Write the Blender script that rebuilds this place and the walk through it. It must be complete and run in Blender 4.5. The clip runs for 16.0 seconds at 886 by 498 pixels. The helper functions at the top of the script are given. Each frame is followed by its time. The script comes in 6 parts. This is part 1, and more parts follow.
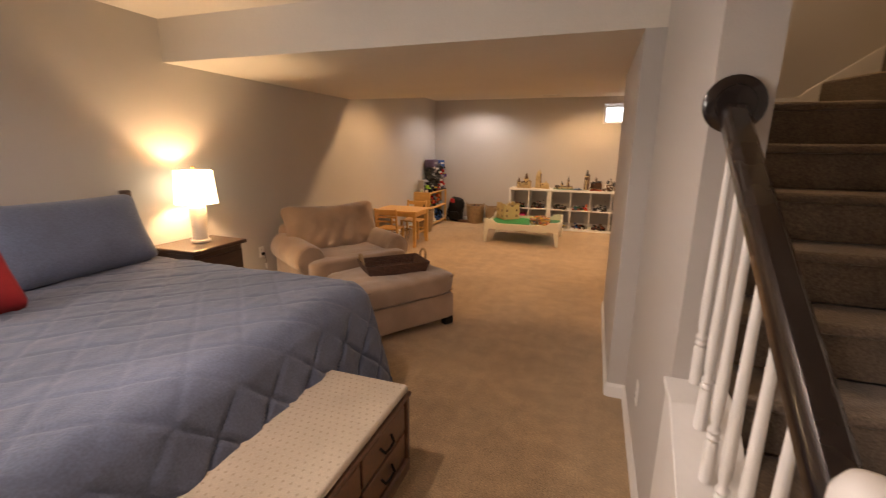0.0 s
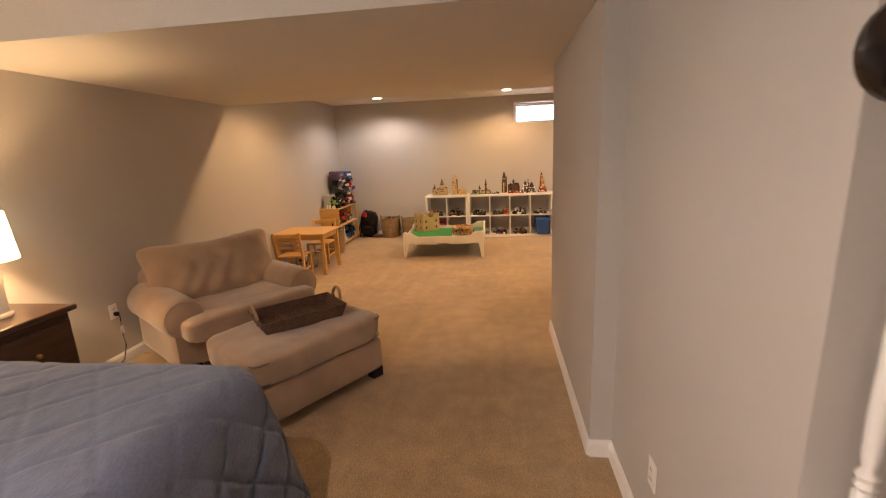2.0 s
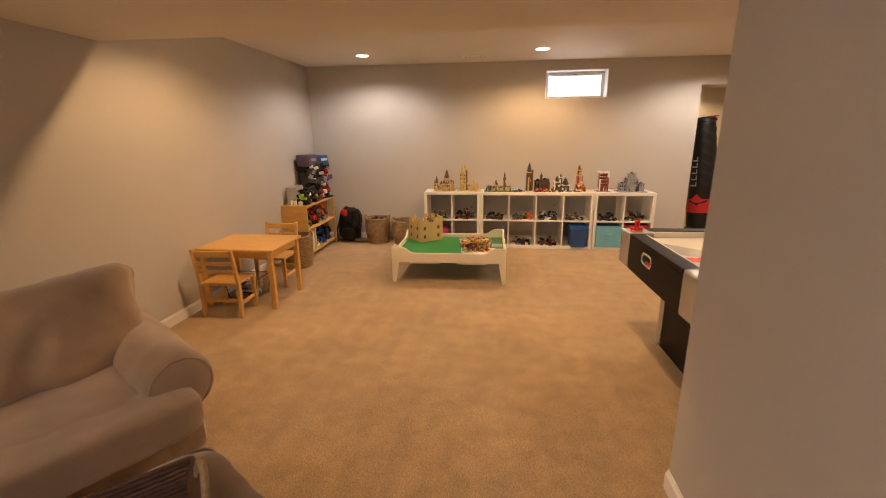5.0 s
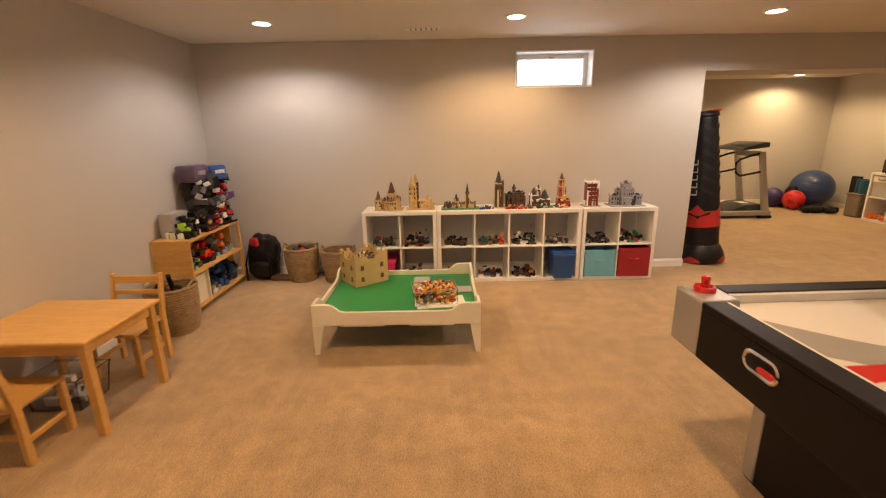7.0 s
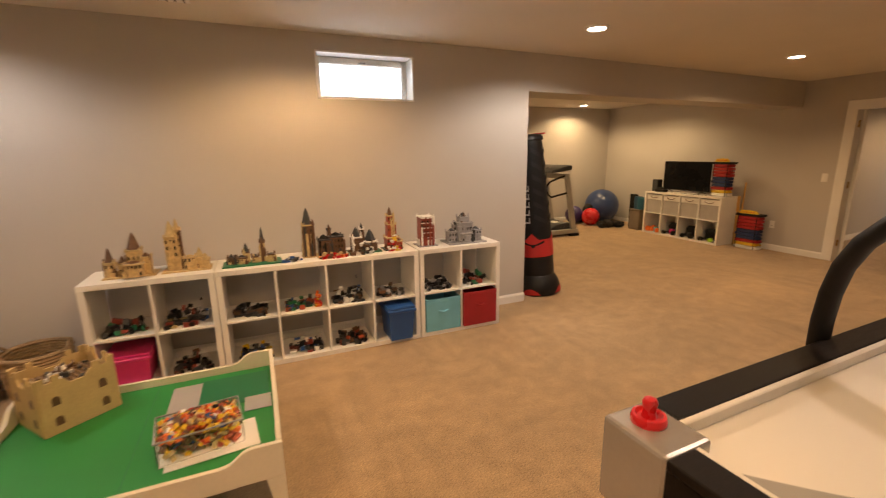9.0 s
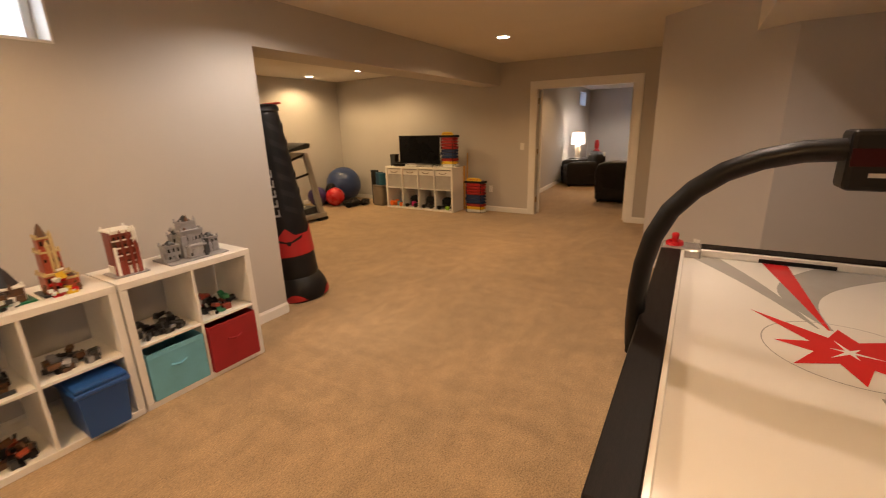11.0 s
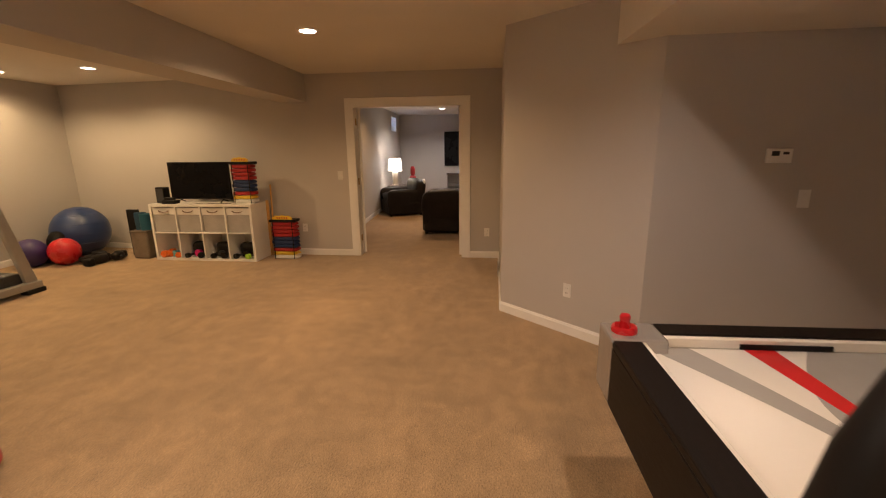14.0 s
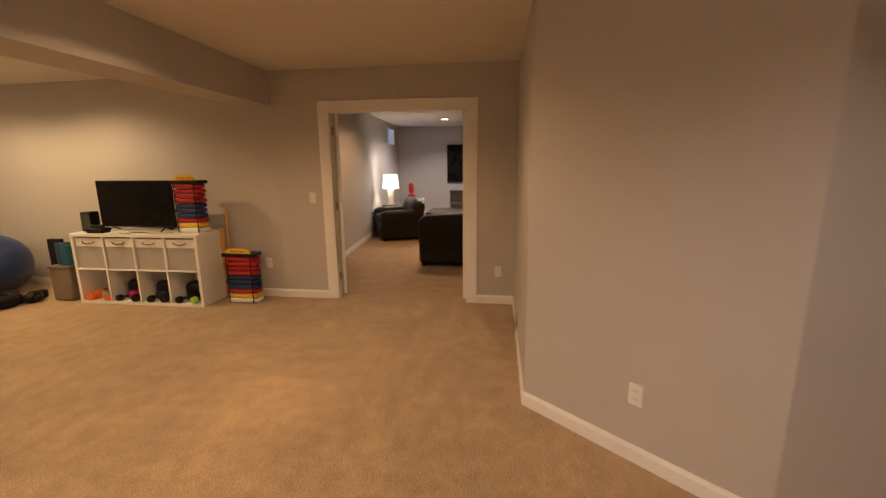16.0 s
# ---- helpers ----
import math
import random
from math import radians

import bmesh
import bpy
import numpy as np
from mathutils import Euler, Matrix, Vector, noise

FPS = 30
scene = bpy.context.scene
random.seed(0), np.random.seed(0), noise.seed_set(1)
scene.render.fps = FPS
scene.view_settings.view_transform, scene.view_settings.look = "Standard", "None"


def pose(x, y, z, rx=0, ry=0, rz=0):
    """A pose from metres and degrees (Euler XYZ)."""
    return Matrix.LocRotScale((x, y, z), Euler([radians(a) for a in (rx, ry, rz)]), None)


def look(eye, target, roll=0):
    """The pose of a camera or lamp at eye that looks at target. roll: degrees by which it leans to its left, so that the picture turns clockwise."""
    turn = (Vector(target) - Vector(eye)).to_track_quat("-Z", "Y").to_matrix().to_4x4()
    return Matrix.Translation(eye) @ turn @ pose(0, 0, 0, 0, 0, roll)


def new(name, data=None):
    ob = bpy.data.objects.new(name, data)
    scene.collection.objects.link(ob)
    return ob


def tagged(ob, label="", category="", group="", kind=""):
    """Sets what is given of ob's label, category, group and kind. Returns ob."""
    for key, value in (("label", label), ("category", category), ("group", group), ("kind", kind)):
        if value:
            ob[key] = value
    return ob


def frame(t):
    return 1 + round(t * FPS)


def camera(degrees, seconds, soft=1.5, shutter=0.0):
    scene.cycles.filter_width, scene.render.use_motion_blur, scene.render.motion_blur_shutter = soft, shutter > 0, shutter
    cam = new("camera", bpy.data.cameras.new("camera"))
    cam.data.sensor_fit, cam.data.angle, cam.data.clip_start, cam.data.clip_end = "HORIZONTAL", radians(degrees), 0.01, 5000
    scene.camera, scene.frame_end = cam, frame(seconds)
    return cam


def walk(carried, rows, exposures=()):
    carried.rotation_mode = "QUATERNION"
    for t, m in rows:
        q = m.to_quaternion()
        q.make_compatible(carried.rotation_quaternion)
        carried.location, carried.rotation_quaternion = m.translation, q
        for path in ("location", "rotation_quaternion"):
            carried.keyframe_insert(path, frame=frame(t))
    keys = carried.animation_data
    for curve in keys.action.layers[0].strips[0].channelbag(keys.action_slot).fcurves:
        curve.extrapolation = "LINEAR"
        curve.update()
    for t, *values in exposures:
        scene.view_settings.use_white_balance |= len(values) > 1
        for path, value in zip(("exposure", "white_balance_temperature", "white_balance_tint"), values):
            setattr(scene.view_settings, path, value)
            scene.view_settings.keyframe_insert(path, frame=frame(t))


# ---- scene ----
cam = camera(91.8, 16.0, soft=1.1, shutter=0.4)
PATH = [
    (0, (0.258, -0.23, 1.54), (-0.378, 1.608, 1.076), 0.6),
    (0.5, (0.27, -0.163, 1.536), (-0.183, 1.714, 1.017), 0.6),
    (1, (0.226, 0.04, 1.54), (-0.285, 1.922, 1.097), -0.6),
    (1.5, (0.124, 0.257, 1.537), (-0.304, 2.151, 1.059), 0.5),
    (2, (0.002, 0.468, 1.545), (-0.251, 2.402, 1.103), -2.6),
    (2.5, (-0.048, 0.743, 1.541), (-0.316, 2.683, 1.134), -1.1),
    (3, (-0.074, 1.061, 1.538), (-0.386, 2.986, 1.096), -0.0),
    (3.5, (-0.142, 1.372, 1.536), (-0.383, 3.31, 1.104), 0.0),
    (3.7, (-0.167, 1.49, 1.535), (-0.391, 3.427, 1.089), -0.5),
    (5.8, (-0.395, 2.916, 1.512), (-0.636, 4.832, 0.994), -0.5),
    (6, (-0.39, 3.062, 1.509), (-0.652, 4.979, 1.002), -0.2),
    (6.5, (-0.438, 3.449, 1.504), (-0.573, 5.381, 1.004), 0.4),
    (7, (-0.456, 3.814, 1.532), (-0.458, 5.746, 1.015), -1.1),
    (7.5, (-0.416, 4.154, 1.561), (-0.384, 6.099, 1.096), -1.7),
    (8, (-0.382, 4.457, 1.544), (-0.078, 6.387, 1.116), -1.2),
    (8.5, (-0.31, 4.682, 1.537), (0.306, 6.528, 1.078), -1.5),
    (9, (-0.195, 4.916, 1.548), (0.576, 6.709, 1.112), -0.8),
    (9.5, (-0.079, 5.12, 1.532), (1.005, 6.725, 1.034), 0.4),
    (10, (-0.02, 5.307, 1.541), (1.388, 6.667, 1.127), -1.2),
    (10.2, (0.011, 5.368, 1.528), (1.457, 6.671, 1.068), -1.8),
    (12.3, (0.379, 5.892, 1.523), (2.245, 6.448, 1.064), 1.0),
    (12.5, (0.46, 5.924, 1.526), (2.336, 6.447, 1.073), 1.2),
    (13, (0.724, 6.031, 1.534), (2.608, 6.521, 1.077), 1.6),
    (13.5, (0.997, 6.156, 1.52), (2.918, 6.468, 1.06), 0.1),
    (14, (1.277, 6.232, 1.511), (3.208, 6.466, 1.047), -0.7),
    (14.5, (1.59, 6.263, 1.521), (3.528, 6.53, 1.109), 0.5),
    (15, (1.91, 6.304, 1.502), (3.857, 6.456, 1.067), 0.4),
    (15.5, (2.238, 6.335, 1.525), (4.184, 6.449, 1.079), -1.5),
    (16, (2.595, 6.338, 1.53), (4.537, 6.591, 1.126), -0.5),
]
walk(cam, [(t, look(e, a, r)) for t, e, a, r in PATH], [(0, 0.30, 6500, 15), (2.5, 0.44, 6700, 15), (6, 0.38, 6550, 12), (7.5, 0.42, 6450, 12), (9, 0.16, 6550, 12), (13, 0.14, 6350, 14), (15.5, 0.10, 6250, 15), (16, 0.24, 6250, 15)])

# ---- light ----
world = bpy.data.worlds.new("world")
scene.world = world
world.use_nodes = True
wn = world.node_tree.nodes
sky = wn.new("ShaderNodeTexSky")
sky.sky_type, sky.sun_disc = "NISHITA", False
sky.sun_elevation, sky.sun_rotation = radians(35), radians(160)
world.node_tree.links.new(sky.outputs[0], wn["Background"].inputs[0])
wn["Background"].inputs[1].default_value = 0.08

CEIL, DROP = 2.466, 2.155
WARM, NEUT, GYM, SOFT = (1.0, 0.61, 0.28), (1.0, 0.76, 0.58), (1.0, 0.67, 0.32), (1.0, 0.77, 0.64)
# x, y, watts, colour of the recessed lamps
DOWNLIGHTS = [(-1.95, 7.8, 76, (1.0, 0.85, 0.74)), (0.18, 7.73, 100, WARM), (2.31, 7.71, 106, (1.0, 0.83, 0.67)), (5.0, 7.79, 112, WARM),
              (-1.95, 5.45, 100, WARM), (0.2, 5.54, 104, WARM), (2.5, 5.64, 76, NEUT),
              # gym pair at x 3.6 and den lamp at x 9.6: assumed, out of view
              (6.15, 12.24, 100, GYM), (6.15, 11.0, 108, GYM), (3.6, 12.2, 106, GYM), (3.6, 10.97, 106, GYM),
              (12.78, 7.6, 215, (1, .86, .74)), (9.6, 7.6, 125, WARM),
              # bed end: both lamps unseen, added to brighten it
              (-1.1, 0.75, 80, SOFT), (-0.7, -1.6, 90, SOFT)]


def spot(x, y, z, watts, colour):
    lamp = bpy.data.lights.new("downlight_beam", "SPOT")
    lamp.energy, lamp.color, lamp.spot_size, lamp.spot_blend, lamp.shadow_soft_size = watts, colour, radians(155), 0.5, 0.035
    new("downlight_beam", lamp).matrix_world = pose(x, y, z)


for dx, dy, dw, dc in DOWNLIGHTS:
    spot(dx, dy, CEIL - 0.016, dw, dc)
# unseen lamp added to brighten the stairwell
spot(1.2, 2.6, 4.085, 70, WARM)


# unseen area lamp added to fill the bed end from the west
bed_fill = bpy.data.lights.new("window_daylight", "AREA")
bed_fill.shape, bed_fill.size, bed_fill.size_y, bed_fill.energy, bed_fill.color = "RECTANGLE", 1.0, 0.4, 46, (1.0, 0.88, 0.76)
new("window_daylight", bed_fill).matrix_world = look((-3.10, -0.75, 2.15), (0.5, 0.6, 1.2))


def glow(x, y, z, watts, colour, size=0.04):
    lamp = bpy.data.lights.new("bulb_light", "POINT")
    lamp.energy, lamp.color, lamp.shadow_soft_size = watts, colour, size
    new("bulb_light", lamp).matrix_world = pose(x, y, z)


# ---- materials ----
def mat(name, colour, rough=0.6, vary=0.12, scale=6.0, grain=0.0, bump=0.0, bscale=120.0, metal=0.0, emit=0.0, coat=0.0, stretch=(1, 1, 1), sheen=0.0, island=0.0, spec=0.5):
    """A surface with patches of lighter and darker colour at two scales, fine relief and uneven gloss."""
    m = bpy.data.materials.new(name)
    m.use_nodes = True
    nt = m.node_tree
    n, ln = nt.nodes, nt.links
    b = n["Principled BSDF"]
    b.inputs["Roughness"].default_value, b.inputs["Metallic"].default_value = rough, metal
    b.inputs["Specular IOR Level"].default_value = spec
    b.inputs["Coat Weight"].default_value, b.inputs["Sheen Weight"].default_value = coat, sheen
    co, mp = n.new("ShaderNodeTexCoord"), n.new("ShaderNodeMapping")
    ln.new(co.outputs["Object"], mp.inputs[0])
    mp.inputs["Scale"].default_value = stretch
    big, fine = n.new("ShaderNodeTexNoise"), n.new("ShaderNodeTexNoise")
    big.inputs["Scale"].default_value, big.inputs["Detail"].default_value = scale, 3
    fine.inputs["Scale"].default_value, fine.inputs["Detail"].default_value = bscale, 2
    for x in (big, fine):
        ln.new(mp.outputs[0], x.inputs[0])
    ramp = n.new("ShaderNodeMapRange")
    ramp.inputs[1].default_value, ramp.inputs[2].default_value = 0.3, 0.7
    ramp.inputs[3].default_value, ramp.inputs[4].default_value = 1 - vary, 1 + vary
    ln.new(big.outputs[0], ramp.inputs[0])
    r2 = n.new("ShaderNodeMapRange")
    r2.inputs[1].default_value, r2.inputs[2].default_value = 0.3, 0.7
    r2.inputs[3].default_value, r2.inputs[4].default_value = 1 - grain, 1 + grain
    ln.new(fine.outputs[0], r2.inputs[0])
    mul = n.new("ShaderNodeMath")
    mul.operation = "MULTIPLY"
    ln.new(ramp.outputs[0], mul.inputs[0])
    ln.new(r2.outputs[0], mul.inputs[1])
    last = mul
    if island:
        info, r3, m3 = n.new("ShaderNodeObjectInfo"), n.new("ShaderNodeMapRange"), n.new("ShaderNodeMath")
        r3.inputs[3].default_value, r3.inputs[4].default_value = 1 - island, 1 + island
        ln.new(info.outputs["Random"], r3.inputs[0])
        m3.operation = "MULTIPLY"
        ln.new(mul.outputs[0], m3.inputs[0])
        ln.new(r3.outputs[0], m3.inputs[1])
        last = m3
    sc = n.new("ShaderNodeVectorMath")
    sc.operation = "SCALE"
    sc.inputs[0].default_value = colour[:3]
    ln.new(last.outputs[0], sc.inputs["Scale"])
    ln.new(sc.outputs[0], b.inputs["Base Color"])
    r4 = n.new("ShaderNodeMapRange")
    r4.inputs[3].default_value, r4.inputs[4].default_value = max(0, rough - 0.08), min(1, rough + 0.08)
    ln.new(big.outputs[0], r4.inputs[0])
    ln.new(r4.outputs[0], b.inputs["Roughness"])
    if bump:
        bp = n.new("ShaderNodeBump")
        bp.inputs["Strength"].default_value, bp.inputs["Distance"].default_value = bump, 0.004
        ln.new(fine.outputs[0], bp.inputs["Height"])
        ln.new(bp.outputs[0], b.inputs["Normal"])
    if emit:
        b.inputs["Emission Color"].default_value, b.inputs["Emission Strength"].default_value = (*colour[:3], 1), emit
    return m


def carpet_mat(name, colour):
    """Cut-pile carpet: fibre grain, footprints and the stripes that a vacuum cleaner leaves."""
    m = mat(name, colour, rough=0.95, vary=0.10, scale=1.6, grain=0.34, bump=1.0, bscale=130, sheen=0.25)
    n, ln = m.node_tree.nodes, m.node_tree.links
    b = n["Principled BSDF"]
    src = b.inputs["Base Color"].links[0].from_socket
    geo = n.new("ShaderNodeNewGeometry")
    strokes = []
    for turn, size in ((0.12, (11.0, 1.6, 1)), (-0.35, (3.0, 8.0, 1))):
        mp = n.new("ShaderNodeMapping")
        mp.inputs["Rotation"].default_value, mp.inputs["Scale"].default_value = (0, 0, turn), size
        ln.new(geo.outputs["Position"], mp.inputs[0])
        s1 = n.new("ShaderNodeTexNoise")
        s1.inputs["Scale"].default_value, s1.inputs["Detail"].default_value, s1.inputs["Distortion"].default_value = 1.0, 3, 0.5
        ln.new(mp.outputs[0], s1.inputs[0])
        strokes.append(s1)
    which = n.new("ShaderNodeTexNoise")
    which.inputs["Scale"].default_value = 0.8
    ln.new(geo.outputs["Position"], which.inputs[0])
    wr = n.new("ShaderNodeMapRange")
    wr.inputs[1].default_value, wr.inputs[2].default_value = 0.45, 0.55
    ln.new(which.outputs[0], wr.inputs[0])
    st = n.new("ShaderNodeMix")
    ln.new(wr.outputs[0], st.inputs[0])
    ln.new(strokes[0].outputs[0], st.inputs[2])
    ln.new(strokes[1].outputs[0], st.inputs[3])
    mid = n.new("ShaderNodeTexNoise")
    mid.inputs["Scale"].default_value, mid.inputs["Detail"].default_value, mid.inputs["Roughness"].default_value = 48, 6, 0.72
    ln.new(geo.outputs["Position"], mid.inputs[0])
    add = n.new("ShaderNodeMath")
    add.operation = "ADD"
    faint = n.new("ShaderNodeMath")
    faint.operation = "MULTIPLY"
    faint.inputs[1].default_value = 0.7
    ln.new(st.outputs[0], faint.inputs[0])
    ln.new(faint.outputs[0], add.inputs[0])
    ln.new(mid.outputs[0], add.inputs[1])
    feet = n.new("ShaderNodeTexNoise")
    feet.inputs["Scale"].default_value, feet.inputs["Detail"].default_value, feet.inputs["Distortion"].default_value = 8.5, 5, 0.4
    ln.new(geo.outputs["Position"], feet.inputs[0])
    both = n.new("ShaderNodeMath")
    both.operation = "ADD"
    ln.new(add.outputs[0], both.inputs[0])
    ln.new(feet.outputs[0], both.inputs[1])
    mr = n.new("ShaderNodeMapRange")
    mr.inputs[1].default_value, mr.inputs[2].default_value, mr.inputs[3].default_value, mr.inputs[4].default_value = 1.14, 1.56, 0.87, 1.12
    ln.new(both.outputs[0], mr.inputs[0])
    sc = n.new("ShaderNodeVectorMath")
    sc.operation = "SCALE"
    ln.new(src, sc.inputs[0])
    ln.new(mr.outputs[0], sc.inputs["Scale"])
    ln.new(sc.outputs[0], b.inputs["Base Color"])
    return m


def glass_mat(name, tint=(1, 1, 1), rough=0.0):
    m = bpy.data.materials.new(name)
    m.use_nodes = True
    b = m.node_tree.nodes["Principled BSDF"]
    b.inputs["Base Color"].default_value, b.inputs["Roughness"].default_value = (*tint, 1), rough
    b.inputs["Transmission Weight"].default_value, b.inputs["IOR"].default_value = 1.0, 1.45
    return m


def lamp_mat(name, colour, strength):
    m = bpy.data.materials.new(name)
    m.use_nodes = True
    b = m.node_tree.nodes["Principled BSDF"]
    b.inputs["Base Color"].default_value = (*colour, 1)
    b.inputs["Emission Color"].default_value, b.inputs["Emission Strength"].default_value = (*colour, 1), strength
    return m


M_WALL = mat("wall_paint", (0.51, 0.485, 0.46), 0.62, 0.03, 1.2, 0.02, 0.12, 260)
M_CEIL = mat("ceiling_paint", (0.72, 0.68, 0.62), 0.8, 0.03, 1.5, 0.03, 0.25, 180)
M_TRIM = mat("white_trim_paint", (0.82, 0.81, 0.79), 0.35, 0.03, 4, 0.01, 0.05, 60)
M_CARPET = carpet_mat("beige_carpet", (0.395, 0.268, 0.142))
M_STAIR = carpet_mat("stair_carpet", (0.17, 0.13, 0.095))
M_SHELF = mat("white_laminate", (0.80, 0.785, 0.75), 0.4, 0.03, 5, 0.01, 0.04, 40)
M_PINE = mat("honey_pine", (0.62, 0.36, 0.11), 0.38, 0.09, 5, 0.07, 0.05, 30, stretch=(1, 6, 6), island=0.06)
M_DARKWOOD = mat("dark_wood", (0.045, 0.022, 0.015), 0.32, 0.3, 6, 0.15, 0.08, 40, stretch=(8, 1, 8), coat=0.3)
M_RAILWOOD = mat("espresso_rail", (0.012, 0.007, 0.006), 0.26, 0.25, 8, 0.1, 0.05, 60, coat=0.5)
M_OAK = mat("brown_chest_wood", (0.125, 0.057, 0.028), 0.4, 0.25, 7, 0.15, 0.08, 40, stretch=(1, 8, 8), coat=0.15)
M_SUEDE = mat("taupe_microsuede", (0.355, 0.242, 0.160), 0.9, 0.22, 3.2, 0.08, 0.25, 240, sheen=0.5)
M_PIPING = mat("taupe_piping", (0.17, 0.115, 0.078), 0.85, 0.1, 8)
M_QUILT = mat("blue_grey_quilt", (0.100, 0.123, 0.192), 0.88, 0.13, 3, 0.16, 0.5, 120, sheen=0.3)
M_GREEN = mat("green_board", (0.02, 0.24, 0.055), 0.45, 0.06, 3, 0.04, 0.05, 200)
M_TEAL = mat("dark_green_plate", (0.012, 0.16, 0.07), 0.4, 0.05, 4)
M_GREY = mat("grey_plate", (0.38, 0.37, 0.37), 0.45, 0.05, 5)
M_CREAM = mat("cream_painted_wood", (0.74, 0.69, 0.56), 0.42, 0.05, 4, 0.02, 0.05, 60)
M_HBLACK = mat("black_woodgrain_vinyl", (0.009, 0.0065, 0.0055), 0.5, 0.3, 9, 0.3, 0.1, 70, stretch=(1, 8, 8), spec=0.16)
M_HSILVER = mat("silver_vinyl", (0.44, 0.42, 0.40), 0.24, 0.06, 5, 0.02, 0.03, 90, metal=0.55)
M_PLAY = mat("glossy_play_surface", (0.80, 0.765, 0.70), 0.16, 0.02, 2, coat=0.4)
M_RED = mat("red_plastic", (0.55, 0.012, 0.018), 0.28, 0.06, 8, coat=0.3)
M_PRINTRED = mat("red_print", (0.60, 0.03, 0.03), 0.2, 0.05, 6)
M_PRINTGREY = mat("grey_print", (0.36, 0.345, 0.32), 0.2, 0.05, 6)
M_BLACK = mat("black_plastic", (0.008, 0.0075, 0.0075), 0.48, 0.2, 9, 0.05, 0.06, 150, spec=0.22)
M_BAG = mat("black_vinyl", (0.009, 0.009, 0.010), 0.42, 0.25, 7, 0.06, 0.1, 60, spec=0.28)
M_BAGPRINT = mat("dark_grey_print", (0.02, 0.02, 0.022), 0.5, 0.1, 7, spec=0.25)
M_REDVINYL = mat("red_vinyl", (0.40, 0.018, 0.02), 0.4, 0.1, 7)
M_WHITE = mat("white_plastic", (0.80, 0.79, 0.76), 0.35, 0.03, 6)
M_CHROME = mat("chrome", (0.75, 0.74, 0.72), 0.15, 0.04, 8, metal=1.0)
M_STEEL = mat("grey_metal_paint", (0.36, 0.345, 0.32), 0.42, 0.06, 8, metal=0.4)
M_SCREEN = mat("dark_screen", (0.004, 0.004, 0.005), 0.28, 0.05, 4, spec=0.15)
M_WICKER = mat("woven_seagrass", (0.30, 0.205, 0.11), 0.85, 0.2, 20, 0.2, 0.5, 90)
M_DKWICKER = mat("dark_wicker", (0.075, 0.034, 0.02), 0.6, 0.35, 30, 0.25, 0.4, 120, island=0.25)
M_BLUE = mat("blue_plastic", (0.02, 0.085, 0.30), 0.32, 0.06, 6)
M_AQUA = mat("aqua_fabric", (0.16, 0.44, 0.58), 0.85, 0.08, 8, 0.08, 0.3, 200)
M_REDFAB = mat("red_fabric", (0.31, 0.015, 0.019), 0.85, 0.1, 8, 0.08, 0.3, 200)
M_PINK = mat("pink_plastic", (0.62, 0.03, 0.20), 0.35, 0.06, 8)
M_GREYFAB = mat("grey_fabric", (0.40, 0.385, 0.37), 0.9, 0.06, 8, 0.1, 0.3, 260)
M_LEATHER = mat("black_leather", (0.012, 0.010, 0.010), 0.5, 0.25, 8, 0.1, 0.2, 90, spec=0.25)
M_CERAMIC = mat("white_ceramic", (0.72, 0.68, 0.62), 0.3, 0.04, 10)
M_ORANGE = mat("orange_plastic", (0.75, 0.16, 0.02), 0.4, 0.06, 8)
M_YELLOW = mat("yellow_plastic", (0.75, 0.50, 0.03), 0.35, 0.06, 8)
M_LIME = mat("lime_plastic", (0.34, 0.62, 0.04), 0.4, 0.06, 8)
M_BALL = mat("blue_rubber", (0.025, 0.05, 0.15), 0.34, 0.08, 5)
M_TAN = mat("tan_bricks", (0.52, 0.40, 0.19), 0.4, 0.15, 25, 0.05, 0.1, 90)
M_BROWN = mat("brown_bricks", (0.12, 0.06, 0.03), 0.4, 0.2, 25)
M_LGREY = mat("light_grey_bricks", (0.30, 0.30, 0.32), 0.4, 0.15, 25)
M_DKGREY = mat("dark_grey_bricks", (0.035, 0.037, 0.04), 0.4, 0.2, 25)
M_BRASS = mat("brass", (0.45, 0.28, 0.10), 0.3, 0.1, 8, metal=1.0)
M_CLEAR = glass_mat("clear_plastic", (0.95, 0.96, 0.96), 0.08)
M_PANE = glass_mat("window_pane")
M_BULB = lamp_mat("lamp_lens", (1.0, 0.88, 0.68), 14)
M_SHADE = lamp_mat("lit_linen_shade", (1.0, 0.80, 0.50), 3.4)
M_SHADE2 = lamp_mat("lit_white_shade", (1.0, 0.92, 0.80), 2.4)
M_DAY = lamp_mat("daylight", (0.93, 0.97, 1.0), 4.0)
M_LED = lamp_mat("led_glow", (0.9, 0.95, 1.0), 1.5)


# ---- mesh helpers ----
def part(name, bm, material, parent=None, label="", smooth=False):
    me = bpy.data.meshes.new(name)
    bmesh.ops.recalc_face_normals(bm, faces=bm.faces)
    bm.to_mesh(me)
    bm.free()
    me.materials.append(material)
    if smooth:
        me.polygons.foreach_set("use_smooth", [True] * len(me.polygons))
        me.set_sharp_from_angle(angle=radians(42))
    ob = new(name, me)
    if parent:
        ob.parent = parent
    if label:
        ob["label"] = label
    return ob


def again(ob, m, parent=None):
    """One more object on the same mesh, for pieces that are alike."""
    o = new(ob.name.split(".")[0], ob.data)
    o.parent = parent or ob.parent
    o.matrix_local = m
    for key in ("label",):
        if key in ob:
            o[key] = ob[key]
    return o


